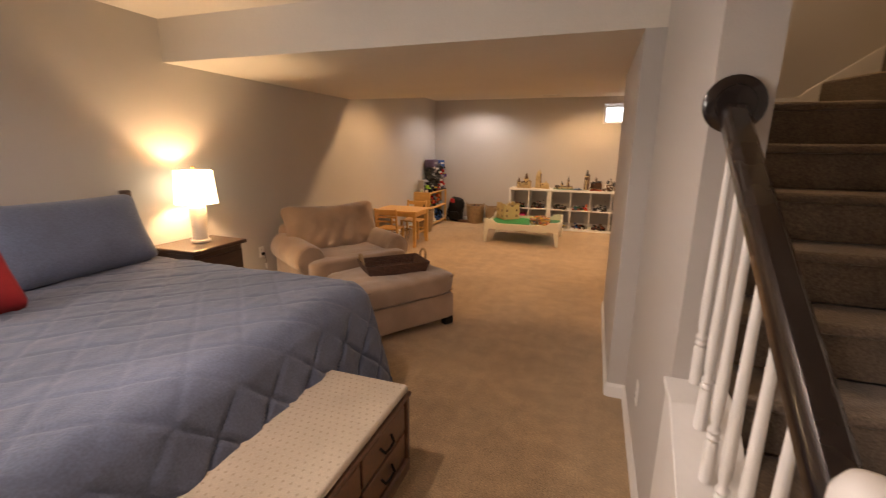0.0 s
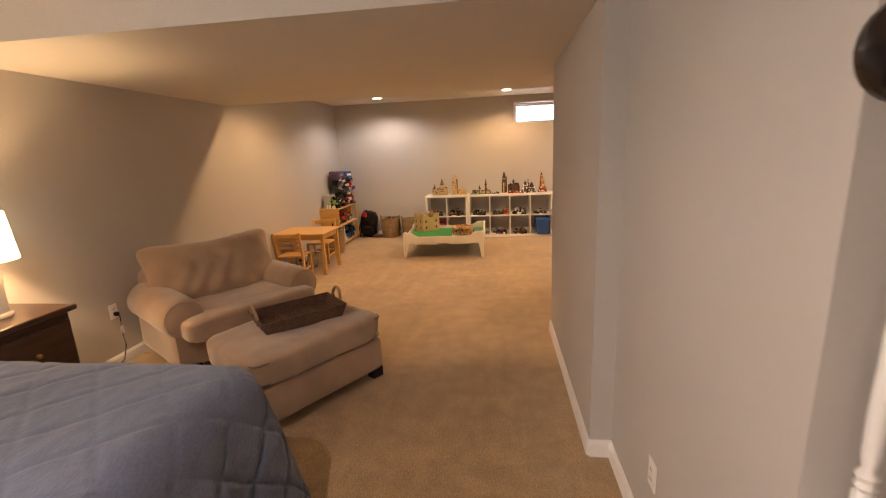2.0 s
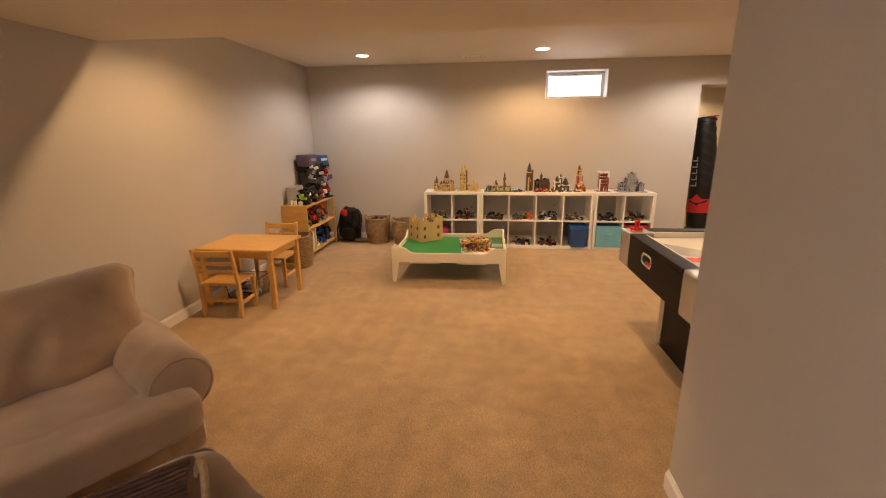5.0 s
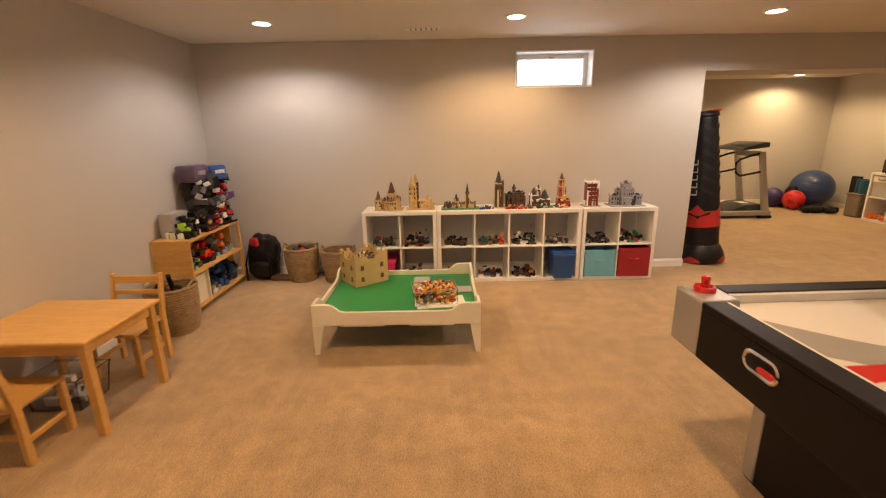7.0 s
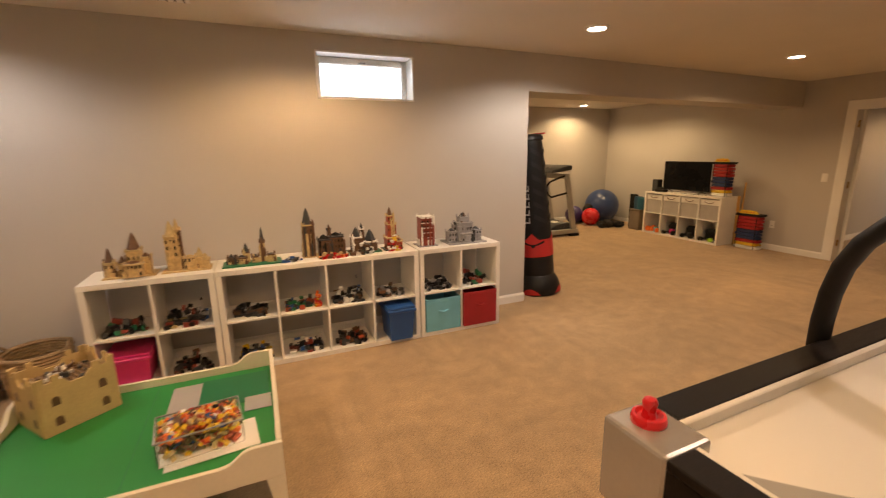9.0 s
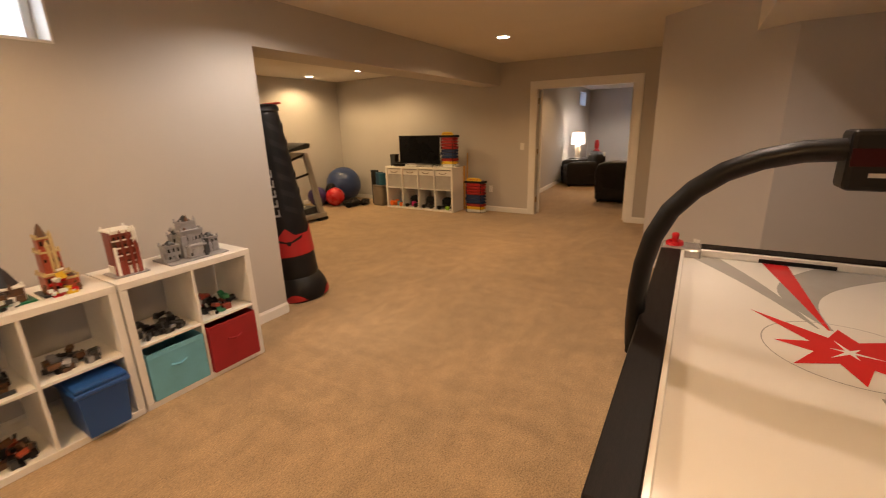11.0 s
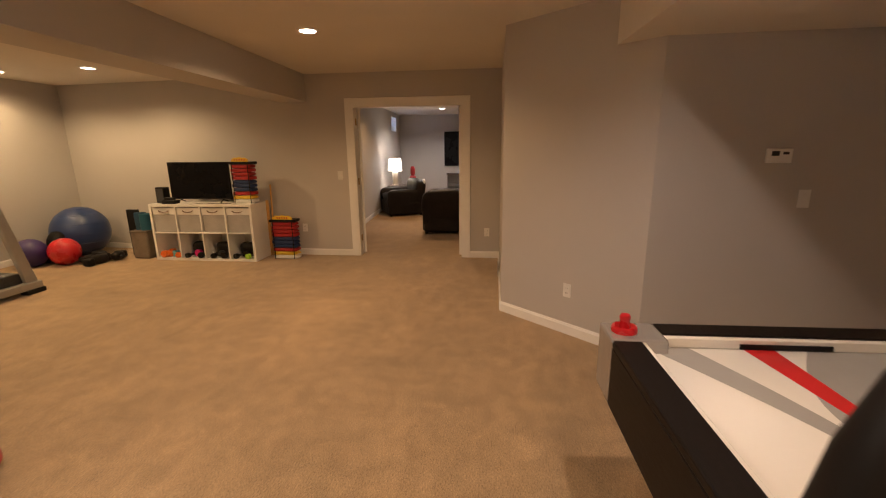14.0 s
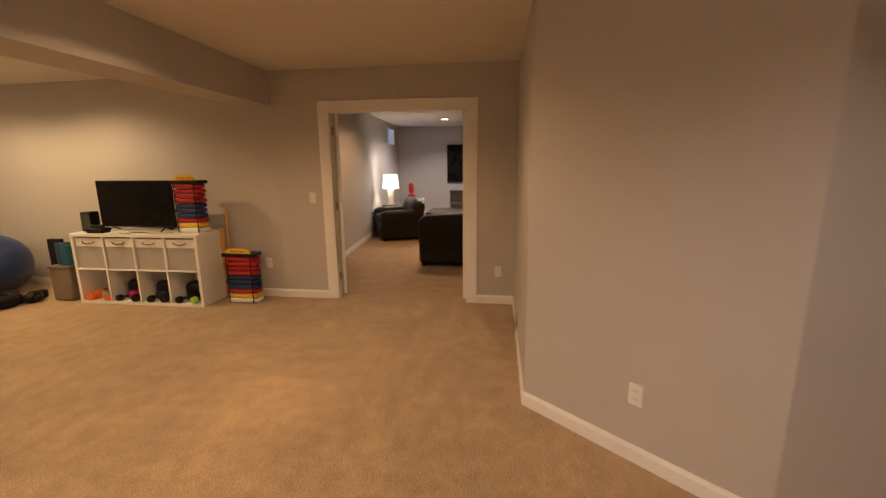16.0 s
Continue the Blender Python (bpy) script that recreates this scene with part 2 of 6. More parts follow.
def thing(name, label, category, x, y, z=0.0, rz=0.0, group="", kind=""):
    e = new(name)
    e.empty_display_size = 0.1
    e.matrix_world = pose(x, y, z, 0, 0, rz)
    return tagged(e, label, category, group, kind)


def box(x0, x1, y0, y1, z0, z1, bevel=0.004, bm=None, seg=1):
    bm = bm or bmesh.new()
    vs = [bm.verts.new((x, y, z)) for x in (x0, x1) for y in (y0, y1) for z in (z0, z1)]
    fs = [bm.faces.new([vs[i] for i in f]) for f in ((0, 1, 3, 2), (4, 6, 7, 5), (0, 4, 5, 1), (2, 3, 7, 6), (0, 2, 6, 4), (1, 5, 7, 3))]
    if bevel:
        es = {e for f in fs for e in f.edges}
        bmesh.ops.bevel(bm, geom=list(es), offset=min(bevel, 0.45 * min(abs(x1 - x0), abs(y1 - y0), abs(z1 - z0))), segments=seg, affect="EDGES", profile=0.5)
    return bm


def prism(pts, z0, z1, axis="z", bm=None, bevel=0.0):
    """An outline pushed along an axis. z: (x, y); y: (x, z); x: (y, z)."""
    bm = bm or bmesh.new()

    def at(p, w):
        return (p[0], p[1], w) if axis == "z" else (p[0], w, p[1]) if axis == "y" else (w, p[0], p[1])
    a = [bm.verts.new(at(p, z0)) for p in pts]
    b = [bm.verts.new(at(p, z1)) for p in pts]
    k = len(pts)
    fs = [bm.faces.new(a), bm.faces.new(b[::-1])] + [bm.faces.new((a[i], a[(i + 1) % k], b[(i + 1) % k], b[i])) for i in range(k)]
    if bevel:
        bmesh.ops.bevel(bm, geom=list({e for f in fs for e in f.edges}), offset=bevel, segments=1, affect="EDGES")
    return bm


def lathe(profile, seg=20, cx=0.0, cy=0.0, bm=None, sx=1.0, sy=1.0):
    """A profile of (radius, height) turned round the upright axis."""
    bm = bm or bmesh.new()
    rings = []
    for r, z in profile:
        rings.append([bm.verts.new((cx + sx * r * math.cos(2 * math.pi * i / seg), cy + sy * r * math.sin(2 * math.pi * i / seg), z)) for i in range(seg)])
    for a, b in zip(rings, rings[1:]):
        for i in range(seg):
            bm.faces.new((a[i], a[(i + 1) % seg], b[(i + 1) % seg], b[i]))
    for ring in (rings[0], rings[-1]):
        bm.faces.new(ring)
    return bm


def tube(pts, r, seg=8, bm=None, flat=1.0, up=(0, 0, 1)):
    """A rod along points, with closed ends. flat: its thickness across, as a share of its radius."""
    bm = bm or bmesh.new()
    pts = [Vector(p) for p in pts]
    rings = []
    for i, p in enumerate(pts):
        d = (pts[min(i + 1, len(pts) - 1)] - pts[max(i - 1, 0)]).normalized()
        u = d.cross(Vector(up))
        u = u.normalized() if u.length > 1e-3 else d.cross(Vector((1, 0, 0))).normalized()
        v = d.cross(u)
        rr = r[i] if isinstance(r, (list, tuple)) else r
        rings.append([bm.verts.new(p + rr * (math.cos(2 * math.pi * k / seg) * u + flat * math.sin(2 * math.pi * k / seg) * v)) for k in range(seg)])
    for a, b in zip(rings, rings[1:]):
        for i in range(seg):
            bm.faces.new((a[i], a[(i + 1) % seg], b[(i + 1) % seg], b[i]))
    bm.faces.new(rings[0])
    bm.faces.new(rings[-1][::-1])
    return bm


def ball(r, cx=0, cy=0, cz=0, sx=1, sy=1, sz=1, u=16, v=10, bm=None):
    bm = bm or bmesh.new()
    bmesh.ops.create_uvsphere(bm, u_segments=u, v_segments=v, radius=r, matrix=Matrix.Translation((cx, cy, cz)) @ Matrix.Diagonal((sx, sy, sz, 1)))
    return bm


def cushion(sx, sy, sz, n=14, power=5.0, wrinkle=0.0, scale=6.0, seed=0, m=None, sag=0.0):
    """A padded block of that size about the origin, with rounded edges and soft folds."""
    bm = bmesh.new()
    bmesh.ops.create_cube(bm, size=2.0)
    bmesh.ops.subdivide_edges(bm, edges=bm.edges[:], cuts=n, use_grid_fill=True)
    for v in bm.verts:
        x, y, z = v.co
        k = (abs(x) ** power + abs(y) ** power + abs(z) ** power) ** (1 / power)
        x, y, z = x / k, y / k, z / k
        p = Vector((x * sx / 2, y * sy / 2, z * sz / 2))
        if wrinkle:
            nn = noise.noise(p * scale + Vector((seed, seed * 2.1, 0)))
            n2 = noise.noise(p * scale * 2.7 + Vector((seed, 5, seed)))
            p += Vector((x, y, z)).normalized() * wrinkle * (nn + 0.5 * n2)
        if sag:
            p.z -= sag * max(0, 1 - x * x) * max(0, 1 - y * y) * max(0, z)
        v.co = p
    if m:
        bmesh.ops.transform(bm, matrix=m, verts=bm.verts)
    return bm


def join(*bms):
    """Several meshes as one."""
    out = bmesh.new()
    for b in bms:
        me = bpy.data.meshes.new("joined")
        b.to_mesh(me)
        b.free()
        out.from_mesh(me)
        bpy.data.meshes.remove(me)
    return out


def structure(name, bm, material, label, category, smooth=False):
    return tagged(part(name, bm, material, None, "", smooth), label, category, "", "structure")


# ---- the setting ----
WX, NY, OX, EX = -2.993, 8.581, 2.304, 7.092       # west wall, north wall, edge of the gym's opening, east wall
S0, S1, S2 = 2.442, 5.195, 5.19                     # the dropped ceiling's south edge, the slanted wall's start, its north edge at the west wall
RX, RX2, JOG, REND, RSTART = 0.553, 0.447, 2.444, 4.02, 1.222    # wall beside the stairs: its two faces, jog, ends
TX = 4.272                                          # wall with the thermostat
CDX, CDY = 5.128, 6.158                             # corner by the door passage
GX, GY = 7.36, 12.753                               # far corner of the gym

structure("floor", box(-3.3, 16, -3.2, 13.2, -0.12, 0, 0), M_CARPET, "beige cut-pile carpet with vacuum stripes and footprints", "carpet")


def wall(name, bm, label="warm grey painted wall"):
    return structure(name, bm, M_WALL, label, "wall")


# the gap in the west wall takes the added, unseen bed-end window
wb_ = box(WX - 0.24, WX, -3, -1.3, 0, 2.6, 0)
box(WX - 0.24, WX, -0.2, NY + 0.3, 0, 2.6, 0, wb_)
box(WX - 0.24, WX, -1.3, -0.2, 0, 1.92, 0, wb_)
box(WX - 0.24, WX, -1.3, -0.2, 2.36, 2.6, 0, wb_)
wall("wall_west", wb_)
wall("wall_south", box(WX - 0.12, 3.2, -3.12, -3, 0, 2.6, 0))
# north wall with the small high window
W0, W1, WZ0, WZ1, WD = 0.322, 1.130, 1.981, 2.343, 0.24
nb = box(WX, W0, NY, NY + WD, 0, 2.6, 0)
box(W1, OX, NY, NY + 0.14, 0, 2.6, 0, nb)
box(W1, W1 + 0.14, NY + 0.14, NY + WD, 1.7, 2.6, 0, nb)
box(W0, W1, NY, NY + WD, 0, WZ0, 0, nb)
box(W0, W1, NY, NY + WD, WZ1, 2.6, 0, nb)
wall("wall_north", nb, "warm grey painted wall with a small high window")
# beam over the opening to the gym
wall("beam", prism([(OX, NY), (EX, 8.767), (EX + 0.02, 9.14), (OX, 9.0)], 2.117, 2.6), "grey boxed-in beam over a wide opening")
# east wall with the double doorway
D0, D1, DZ, DC = 6.655, 8.14, 2.05, 0.098
eb = prism([(EX, CDY - 0.1), (EX, D0), (EX + 0.13, D0), (EX + 0.13, CDY - 0.1)], 0, 2.6)
prism([(EX, D1), (EX, 8.75), (GX, GY + 0.15), (GX + 0.13, GY + 0.15), (EX + 0.13, 8.75), (EX + 0.13, D1)], 0, 2.6, bm=eb)
prism([(EX, D0), (EX, D1), (EX + 0.13, D1), (EX + 0.13, D0)], DZ, 2.6, bm=eb)
wall("wall_east", eb, "warm grey painted wall with a wide doorway")
wall("wall_gym_north", box(1.4, GX, GY, GY + 0.12, 0, 2.6, 0))
wall("wall_gym_west", box(1.4, 1.52, NY + WD, GY, 0, 2.6, 0))
wall("wall_gym_south", box(1.52, OX, NY + 0.141, NY + WD, 0, 1.7, 0))
# wall by the stairs, with its jog
wall("wall_stair", prism([(RX, RSTART), (RX, JOG), (RX2, JOG), (RX2, REND), (RX2 + 0.15, REND), (RX2 + 0.15, 3.42), (RX + 0.15, 3.42), (RX + 0.15, RSTART)], 0, 2.6))
so = box(1.66, 1.78, -3, 2.58, 0, 4.2, 0)
box(1.78, 2.72, 2.46, 2.58, 0, 4.2, 0, so)
box(2.60, 2.72, 2.58, 3.3, 0, 4.2, 0, so)
wall("wall_stair_outer", so)
wall("wall_nook_south", box(RX2 + 0.15, TX, 3.30, 3.42, 0, 4.2, 0))
# slanted wall and passage to the doorway
wall("wall_slant", prism([(TX, 3.42), (TX, S1), (CDX, CDY), (EX, CDY), (EX, CDY - 0.12), (CDX + 0.05, CDY - 0.12), (TX + 0.12, S1 - 0.05), (TX + 0.12, 3.42)], 0, 2.6))
# the room behind the doorway
dn = prism([(EX + 0.13, 8.68), (14.95, 9.2), (14.95, 9.42), (EX + 0.13, 8.90)], 0, 1.95)
prism([(EX + 0.13, 8.68), (14.95, 9.2), (14.95, 9.42), (EX + 0.13, 8.90)], 2.35, 2.6, bm=dn)
prism([(EX + 0.13, 8.68), (13.3, 9.085), (13.3, 9.305), (EX + 0.13, 8.90)], 1.95, 2.35, bm=dn)
prism([(14.2, 9.147), (14.95, 9.2), (14.95, 9.42), (14.2, 9.367)], 1.95, 2.35, bm=dn)
wall("wall_den_north", dn, "warm grey painted wall with a small high window")
wall("wall_den_east", box(14.95, 15.07, 3, 9.2, 0, 2.6, 0))
wall("wall_den_south", box(EX + 0.13, 14.95, 3.0, 3.12, 0, 2.6, 0))
wall("wall_den_west", box(EX + 0.001, EX + 0.13, 3.12, CDY - 0.12, 0, 2.6, 0))
# ceilings
cb = box(WX, RX + 0.15, -3, S0, CEIL, CEIL + 0.1, 0)
box(WX, TX + 0.9, S1, 8.95, CEIL, CEIL + 0.1, 0, cb)
box(TX + 0.9, EX, CDY - 0.05, 8.95, CEIL, CEIL + 0.1, 0, cb)
box(1.52, GX, 8.95, GY, CEIL, CEIL + 0.1, 0, cb)
box(EX, 14.95, 3.1, 9.2, CEIL, CEIL + 0.1, 0, cb)
box(RX + 0.15, 1.7, -3, 0.9, CEIL, CEIL + 0.1, 0, cb)
box(RX + 0.1, 4.4, -3, 3.5, 4.1, 4.2, 0, cb)
structure("ceiling", cb, M_CEIL, "off-white textured ceiling", "ceiling")
db = box(WX, RX + 0.15, S0, 3.42, DROP, CEIL + 0.1, 0)
prism([(WX, 3.42), (TX + 0.06, 3.42), (TX + 0.06, S1), (4.53, 5.436), (WX, S2)], DROP, CEIL + 0.1, bm=db)
structure("dropped_ceiling", db, M_CEIL, "lowered ceiling section boxed in for ducts", "ceiling")
wall("wall_stair_upper", box(RX, RX + 0.15, -3, 3.3, CEIL + 0.1, 4.2, 0))


def baseboard(points, name="baseboard"):
    """A white skirting along a line of floor points, on the line's left side."""
    bm = bmesh.new()
    for (xa, ya), (xb, yb) in zip(points, points[1:]):
        d = Vector((xb - xa, yb - ya, 0)).normalized()
        nn = Vector((-d.y, d.x, 0)) * 0.014
        a, b = Vector((xa, ya, 0)), Vector((xb, yb, 0))
        prof = [(0.001, 0), (1, 0), (1, 0.072), (0.55, 0.084), (0.4, 0.092), (0.001, 0.092)]
        va = [bm.verts.new(a + nn * s + Vector((0, 0, h))) for s, h in prof]
        vb = [bm.verts.new(b + nn * s + Vector((0, 0, h))) for s, h in prof]
        bm.faces.new(va)
        bm.faces.new(vb[::-1])
        for i in range(6):
            bm.faces.new((va[i], va[(i + 1) % 6], vb[(i + 1) % 6], vb[i]))
    return structure(name, bm, M_TRIM, "white painted baseboard", "baseboard")


baseboard([(WX, NY), (WX, -3)])
baseboard([(OX, NY), (WX, NY)])
baseboard([(OX, NY + .14), (OX, NY)])
baseboard([(RX, RSTART + 0.16), (RX, JOG), (RX2, JOG), (RX2, REND), (RX2 + 0.15, REND)])
baseboard([(TX, 3.42), (TX, S1), (CDX, CDY), (EX, CDY)])
baseboard([(EX, CDY), (EX, D0 - DC)])
baseboard([(EX, D1 + DC), (EX, 8.75), (GX, GY), (1.52, GY)])
baseboard([(14.95, 3.2), (14.95, 9.2), (EX + 0.13, 8.68)])

# door trim and the open leaf
tb = prism([(D0 - DC, 0), (D0 - DC, DZ + DC), (D1 + DC, DZ + DC), (D1 + DC, 0), (D1, 0), (D1, DZ), (D0, DZ), (D0, 0)], EX - 0.016, EX, "x", bevel=0.005)
prism([(D0, 0), (D0, DZ), (D1, DZ), (D1, 0), (D1 - 0.02, 0), (D1 - 0.02, DZ - 0.02), (D0 + 0.02, DZ - 0.02), (D0 + 0.02, 0)], EX - 0.012, EX + 0.14, "x", tb)
door_trim = structure("door_trim", tb, M_TRIM, "white painted door casing round a double doorway", "door frame")
for hy in (D1 - 0.024, D0 + 0.02):
    for hz in (0.25, 1.05, 1.85):
        part("hinge", box(EX + 0.05, EX + 0.1, hy, hy + 0.004, hz - 0.045, hz + 0.045, 0.001), M_BRASS, door_trim)


def door_leaf(name, x, y, rz):
    w, h = (D1 - D0) / 2 - 0.025, DZ - 0.03
    d = thing(name, "open white hinged door swung into the next room", "door", x, y, 0.008, rz, "double doors", "structure")
    part("leaf", box(0, w, -0.036, 0, 0, h, 0.003), M_TRIM, d)
    for z0, z1 in ((0.12, 0.9), (1.02, h - 0.12)):
        for s in (0.0005, -0.0365):
            part("panel", box(0.11, w - 0.11, s - 0.004, s + 0.004, z0, z1, 0.004), M_TRIM, d)
    part("handle", ball(0.03, w - 0.06, 0.05, 0.95, u=12, v=8, bm=tube([(w - 0.06, -0.08, 0.95), (w - 0.06, 0.05, 0.95)], 0.012)), M_BRASS, d, "brass knob", True)
    return d


door_leaf("door_1", EX + 0.141, D1 - 0.03, 40)
door_leaf("door_2", EX + 0.141, D0 + 0.03 + 0.036, -80)


def window(name, x0, x1, y, z0, z1, depth, m):
    wdw = thing(name, "small high basement window with white frame and bright daylight", "window", 0, 0, 0, 0, "", "structure")
    wdw.matrix_world = m
    rb = bmesh.new()
    for a in ((x0, x0 + 0.012, z0, z1), (x1 - 0.012, x1, z0, z1), (x0 + 0.012, x1 - 0.012, z0, z0 + 0.014), (x0 + 0.012, x1 - 0.012, z1 - 0.012, z1)):
        box(a[0], a[1], y - 0.003, y + depth, a[2], a[3], 0.002, rb)
    part("window_reveal", rb, M_TRIM, wdw)
    fb = bmesh.new()
    k = 0.045
    for a in ((x0 + 0.012, x0 + 0.012 + k, z0 + .014, z1 - .012), (x1 - 0.012 - k, x1 - 0.012, z0 + .014, z1 - .012), (x0 + 0.012 + k, x1 - 0.012 - k, z0 + .014, z0 + k), (x0 + 0.012 + k, x1 - 0.012 - k, z1 - k - .02, z1 - .012)):
        box(a[0], a[1], y + depth - 0.08, y + depth - 0.03, a[2], a[3], 0.006, fb)
    part("window_frame", fb, M_TRIM, wdw)
    p = part("pane", box(x0 + 0.05, x1 - 0.05, y + depth - 0.056, y + depth - 0.05, z0 + 0.03, z1 - 0.04, 0), M_PANE, wdw)
    p.visible_shadow = False
    part("latch", box((x0 + x1) / 2 - 0.03, (x0 + x1) / 2 + 0.03, y + depth - 0.10, y + depth - 0.08, z1 - k - 0.012, z1 - k, 0.004), M_STEEL, wdw)
    return wdw


window("window_1", W0, W1, NY, WZ0, WZ1, WD, Matrix())
structure("backdrop", box(W0 - 0.3, W1 + 0.3, NY + WD + 0.12, NY + WD + 0.13, WZ0 - 0.2, WZ1 + 0.2, 0), M_DAY, "bright overcast daylight outside the window", "daylight")
window("window_2", 0, 0.9, 0, 1.95, 2.35, 0.22, pose(13.3, 9.087, 0, 0, 0, 3.9))
structure("backdrop_den", box(13.0, 14.5, 9.55, 9.56, 1.7, 2.6, 0), lamp_mat("blue_daylight", (0.55, 0.7, 1.0), 3.0), "bluish daylight outside the den window", "daylight")
# window and glowing sheet added out of view, around the bed end's fill lamp
window("window_3", 0, 1.1, 0, 1.92, 2.36, 0.24, pose(WX, -1.3, 0, 0, 0, 90))
structure("backdrop_bed", box(WX - 0.42, WX - 0.41, -1.7, 0.2, 1.6, 2.7, 0), M_DAY, "bright overcast daylight outside the window", "daylight")


# ---- fittings of the setting ----
def downlight(x, y):
    d = thing("recessed_light", "lit recessed ceiling light with white trim ring", "ceiling light", x, y, CEIL, 0, "recessed ceiling lights")
    part("trim_ring", lathe([(0.068, -0.012), (0.085, -0.008), (0.095, -0.001), (0.095, 0.0), (0.066, 0.0)], 28), M_TRIM, d, "", True)
    part("lens", lathe([(0.001, -0.0135), (0.068, -0.0125), (0.068, -0.0115)], 24), M_BULB, d, "glowing lens")
    return d


# a fixture for every lamp, also for those added out of view
for dx, dy, dw, dc in DOWNLIGHTS:
    downlight(dx, dy)
# fixture for the added stairwell lamp, never in view
tagged(downlight(1.2, 2.6), "added recessed light high above the stairs, out of view").location.z = 4.1

vent = thing("ceiling_vent", "white slotted ceiling air vent", "vent", -0.61, 8.12, CEIL, 0)
part("frame", box(-0.16, 0.16, -0.06, 0.06, -0.006, 0, 0.003), M_TRIM, vent)
for i in range(12):
    part("slat", box(-0.135 + i * 0.0235, -0.125 + i * 0.0235, -0.042, 0.042, -0.010, -0.006, 0.001), M_DKGREY if i % 2 else M_TRIM, vent)


def plate(name, label, category, m, kind_of):
    """A wall plate; the wall is its xz plane and it faces -y."""
    p = thing(name, label, category, 0, 0)
    p.matrix_world = m
    part("cover", box(-0.036, 0.036, -0.006, 0, -0.058, 0.058, 0.003), M_WHITE, p)
    if kind_of == "outlet":
        for z in (-0.02, 0.02):
            part("socket", lathe([(0.0165, 0), (0.0165, 0.0085), (0.013, 0.009)], 14), M_WHITE, p).matrix_local = pose(0, 0, z, 90)
            for s in (-0.006, 0.006):
                part("slot", box(s - 0.0012, s + 0.0012, -0.0098, -0.008, z - 0.004, z + 0.005, 0), M_BLACK, p)
    else:
        part("rocker", box(-0.016, 0.016, -0.010, -0.006, -0.032, 0.032, 0.003), M_WHITE, p)
    return p


SL = math.degrees(math.atan2(CDY - S1, CDX - TX))
plate("wall_outlet", "white wall outlet with a cord plugged in", "outlet", pose(WX, 3.30, 0.44, 0, 0, 90), "outlet")
plate("wall_outlet", "white wall outlet near the floor", "outlet", pose(RX, 1.895, 0.36, 0, 0, -90), "outlet")
plate("wall_outlet", "white wall outlet on the slanted wall", "outlet", pose(4.665, S1 + (4.665 - TX) * (CDY - S1) / (CDX - TX), 0.37, 0, 0, SL + 180), "outlet")
plate("wall_outlet", "white wall outlet beside the doorway", "outlet", pose(EX, 6.33, 0.36, 0, 0, -90), "outlet")
plate("wall_outlet", "white wall outlet beside stacked hurdles", "outlet", pose(EX, 8.93, 0.40, 0, 0, -90), "outlet")
plate("light_switch", "white rocker light switch beside the doorway", "switch", pose(EX, 8.357, 1.14, 0, 0, -90), "switch")
plate("light_switch", "white rocker light switch below the thermostat", "switch", pose(TX, 4.27, 1.16, 0, 0, -90), "switch")
th = thing("thermostat", "white wall thermostat with small dark display", "thermostat", TX, 4.465, 1.43, -90)
part("body", box(-0.075, 0.075, -0.026, 0, -0.045, 0.045, 0.008, seg=2), M_WHITE, th)
part("display", box(-0.05, -0.005, -0.028, -0.026, 0.0, 0.03, 0.001), M_DKGREY, th)
part("button", box(0.015, 0.05, -0.029, -0.026, 0.008, 0.024, 0.002), M_DKGREY, th)
reg = thing("floor_register", "white slotted air register in the baseboard", "vent", 6.30, CDY + 0.0145, 0.012)
part("frame", box(-0.15, 0.15, 0, 0.008, 0, 0.13, 0.003), M_TRIM, reg)
for i in range(9):
    part("slot", box(-0.128 + i * 0.029, -0.108 + i * 0.029, 0.008, 0.0095, 0.02, 0.11, 0), M_DKGREY, reg)
cord = thing("power_cord", "black cord with a plug hanging from the outlet", "cord", WX, 3.30, 0)
part("cable", tube([(0.03, 0, 0.42), (0.06, -0.01, 0.40), (0.07, -0.03, 0.28), (0.05, 0.0, 0.16), (0.06, -0.05, 0.06), (0.05, -0.14, 0.012), (0.04, -0.35, 0.012), (0.05, -0.6, 0.012)], 0.004, 6), M_BLACK, cord)
part("plug", box(0.008, 0.04, -0.014, 0.014, 0.405, 0.435, 0.004), M_BLACK, cord)
part("tag", box(0.066, 0.072, -0.035, -0.005, 0.27, 0.33, 0.002), M_WHITE, cord, "white paper tag")

# ---- stairs ----
NR, RISE, RUN, SY, SX0, SX1 = 9, 0.196, 0.222, 0.58, 0.722, 1.658
stairs = thing("staircase", "carpeted basement stairs with white stringer and dark handrail", "stairs", 0, 0, 0, 0, "", "structure")
for i in range(NR):
    y0, z1 = SY + i * RUN, (i + 1) * RISE
    depth = RUN + 0.03 if i < NR - 1 else 3.298 - y0
    part("tread", box(SX0, SX1 if i < NR - 1 else 1.655, y0 - 0.028, y0 + depth - 0.03, z1 - 0.04, z1, 0.016, seg=3), M_STAIR, stairs)
    part("riser", box(SX0, SX1, y0, y0 + 0.02, i * RISE, z1 - 0.041, 0.002), M_STAIR, stairs)
for i, (xa, a) in enumerate(((1.56, 0.18), (1.84, 0.14), (2.14, 0.08), (2.40, 0.0))):
    z = NR * RISE + i * RISE
    part("winder", prism([(xa, 3.279), (xa + a, 2.585), (2.598, 2.585), (2.598, 3.279)], z + 0.001, z + RISE, bevel=0.012), M_STAIR, stairs)
part("skirt_board", prism([(0.80, 1.766), (1.54, 1.766), (2.59, 2.51), (2.59, 2.69), (1.50, 1.915), (1.46, 1.865), (0.80, 1.865)], 3.28, 3.299, "y", bevel=0.003), M_TRIM, stairs)
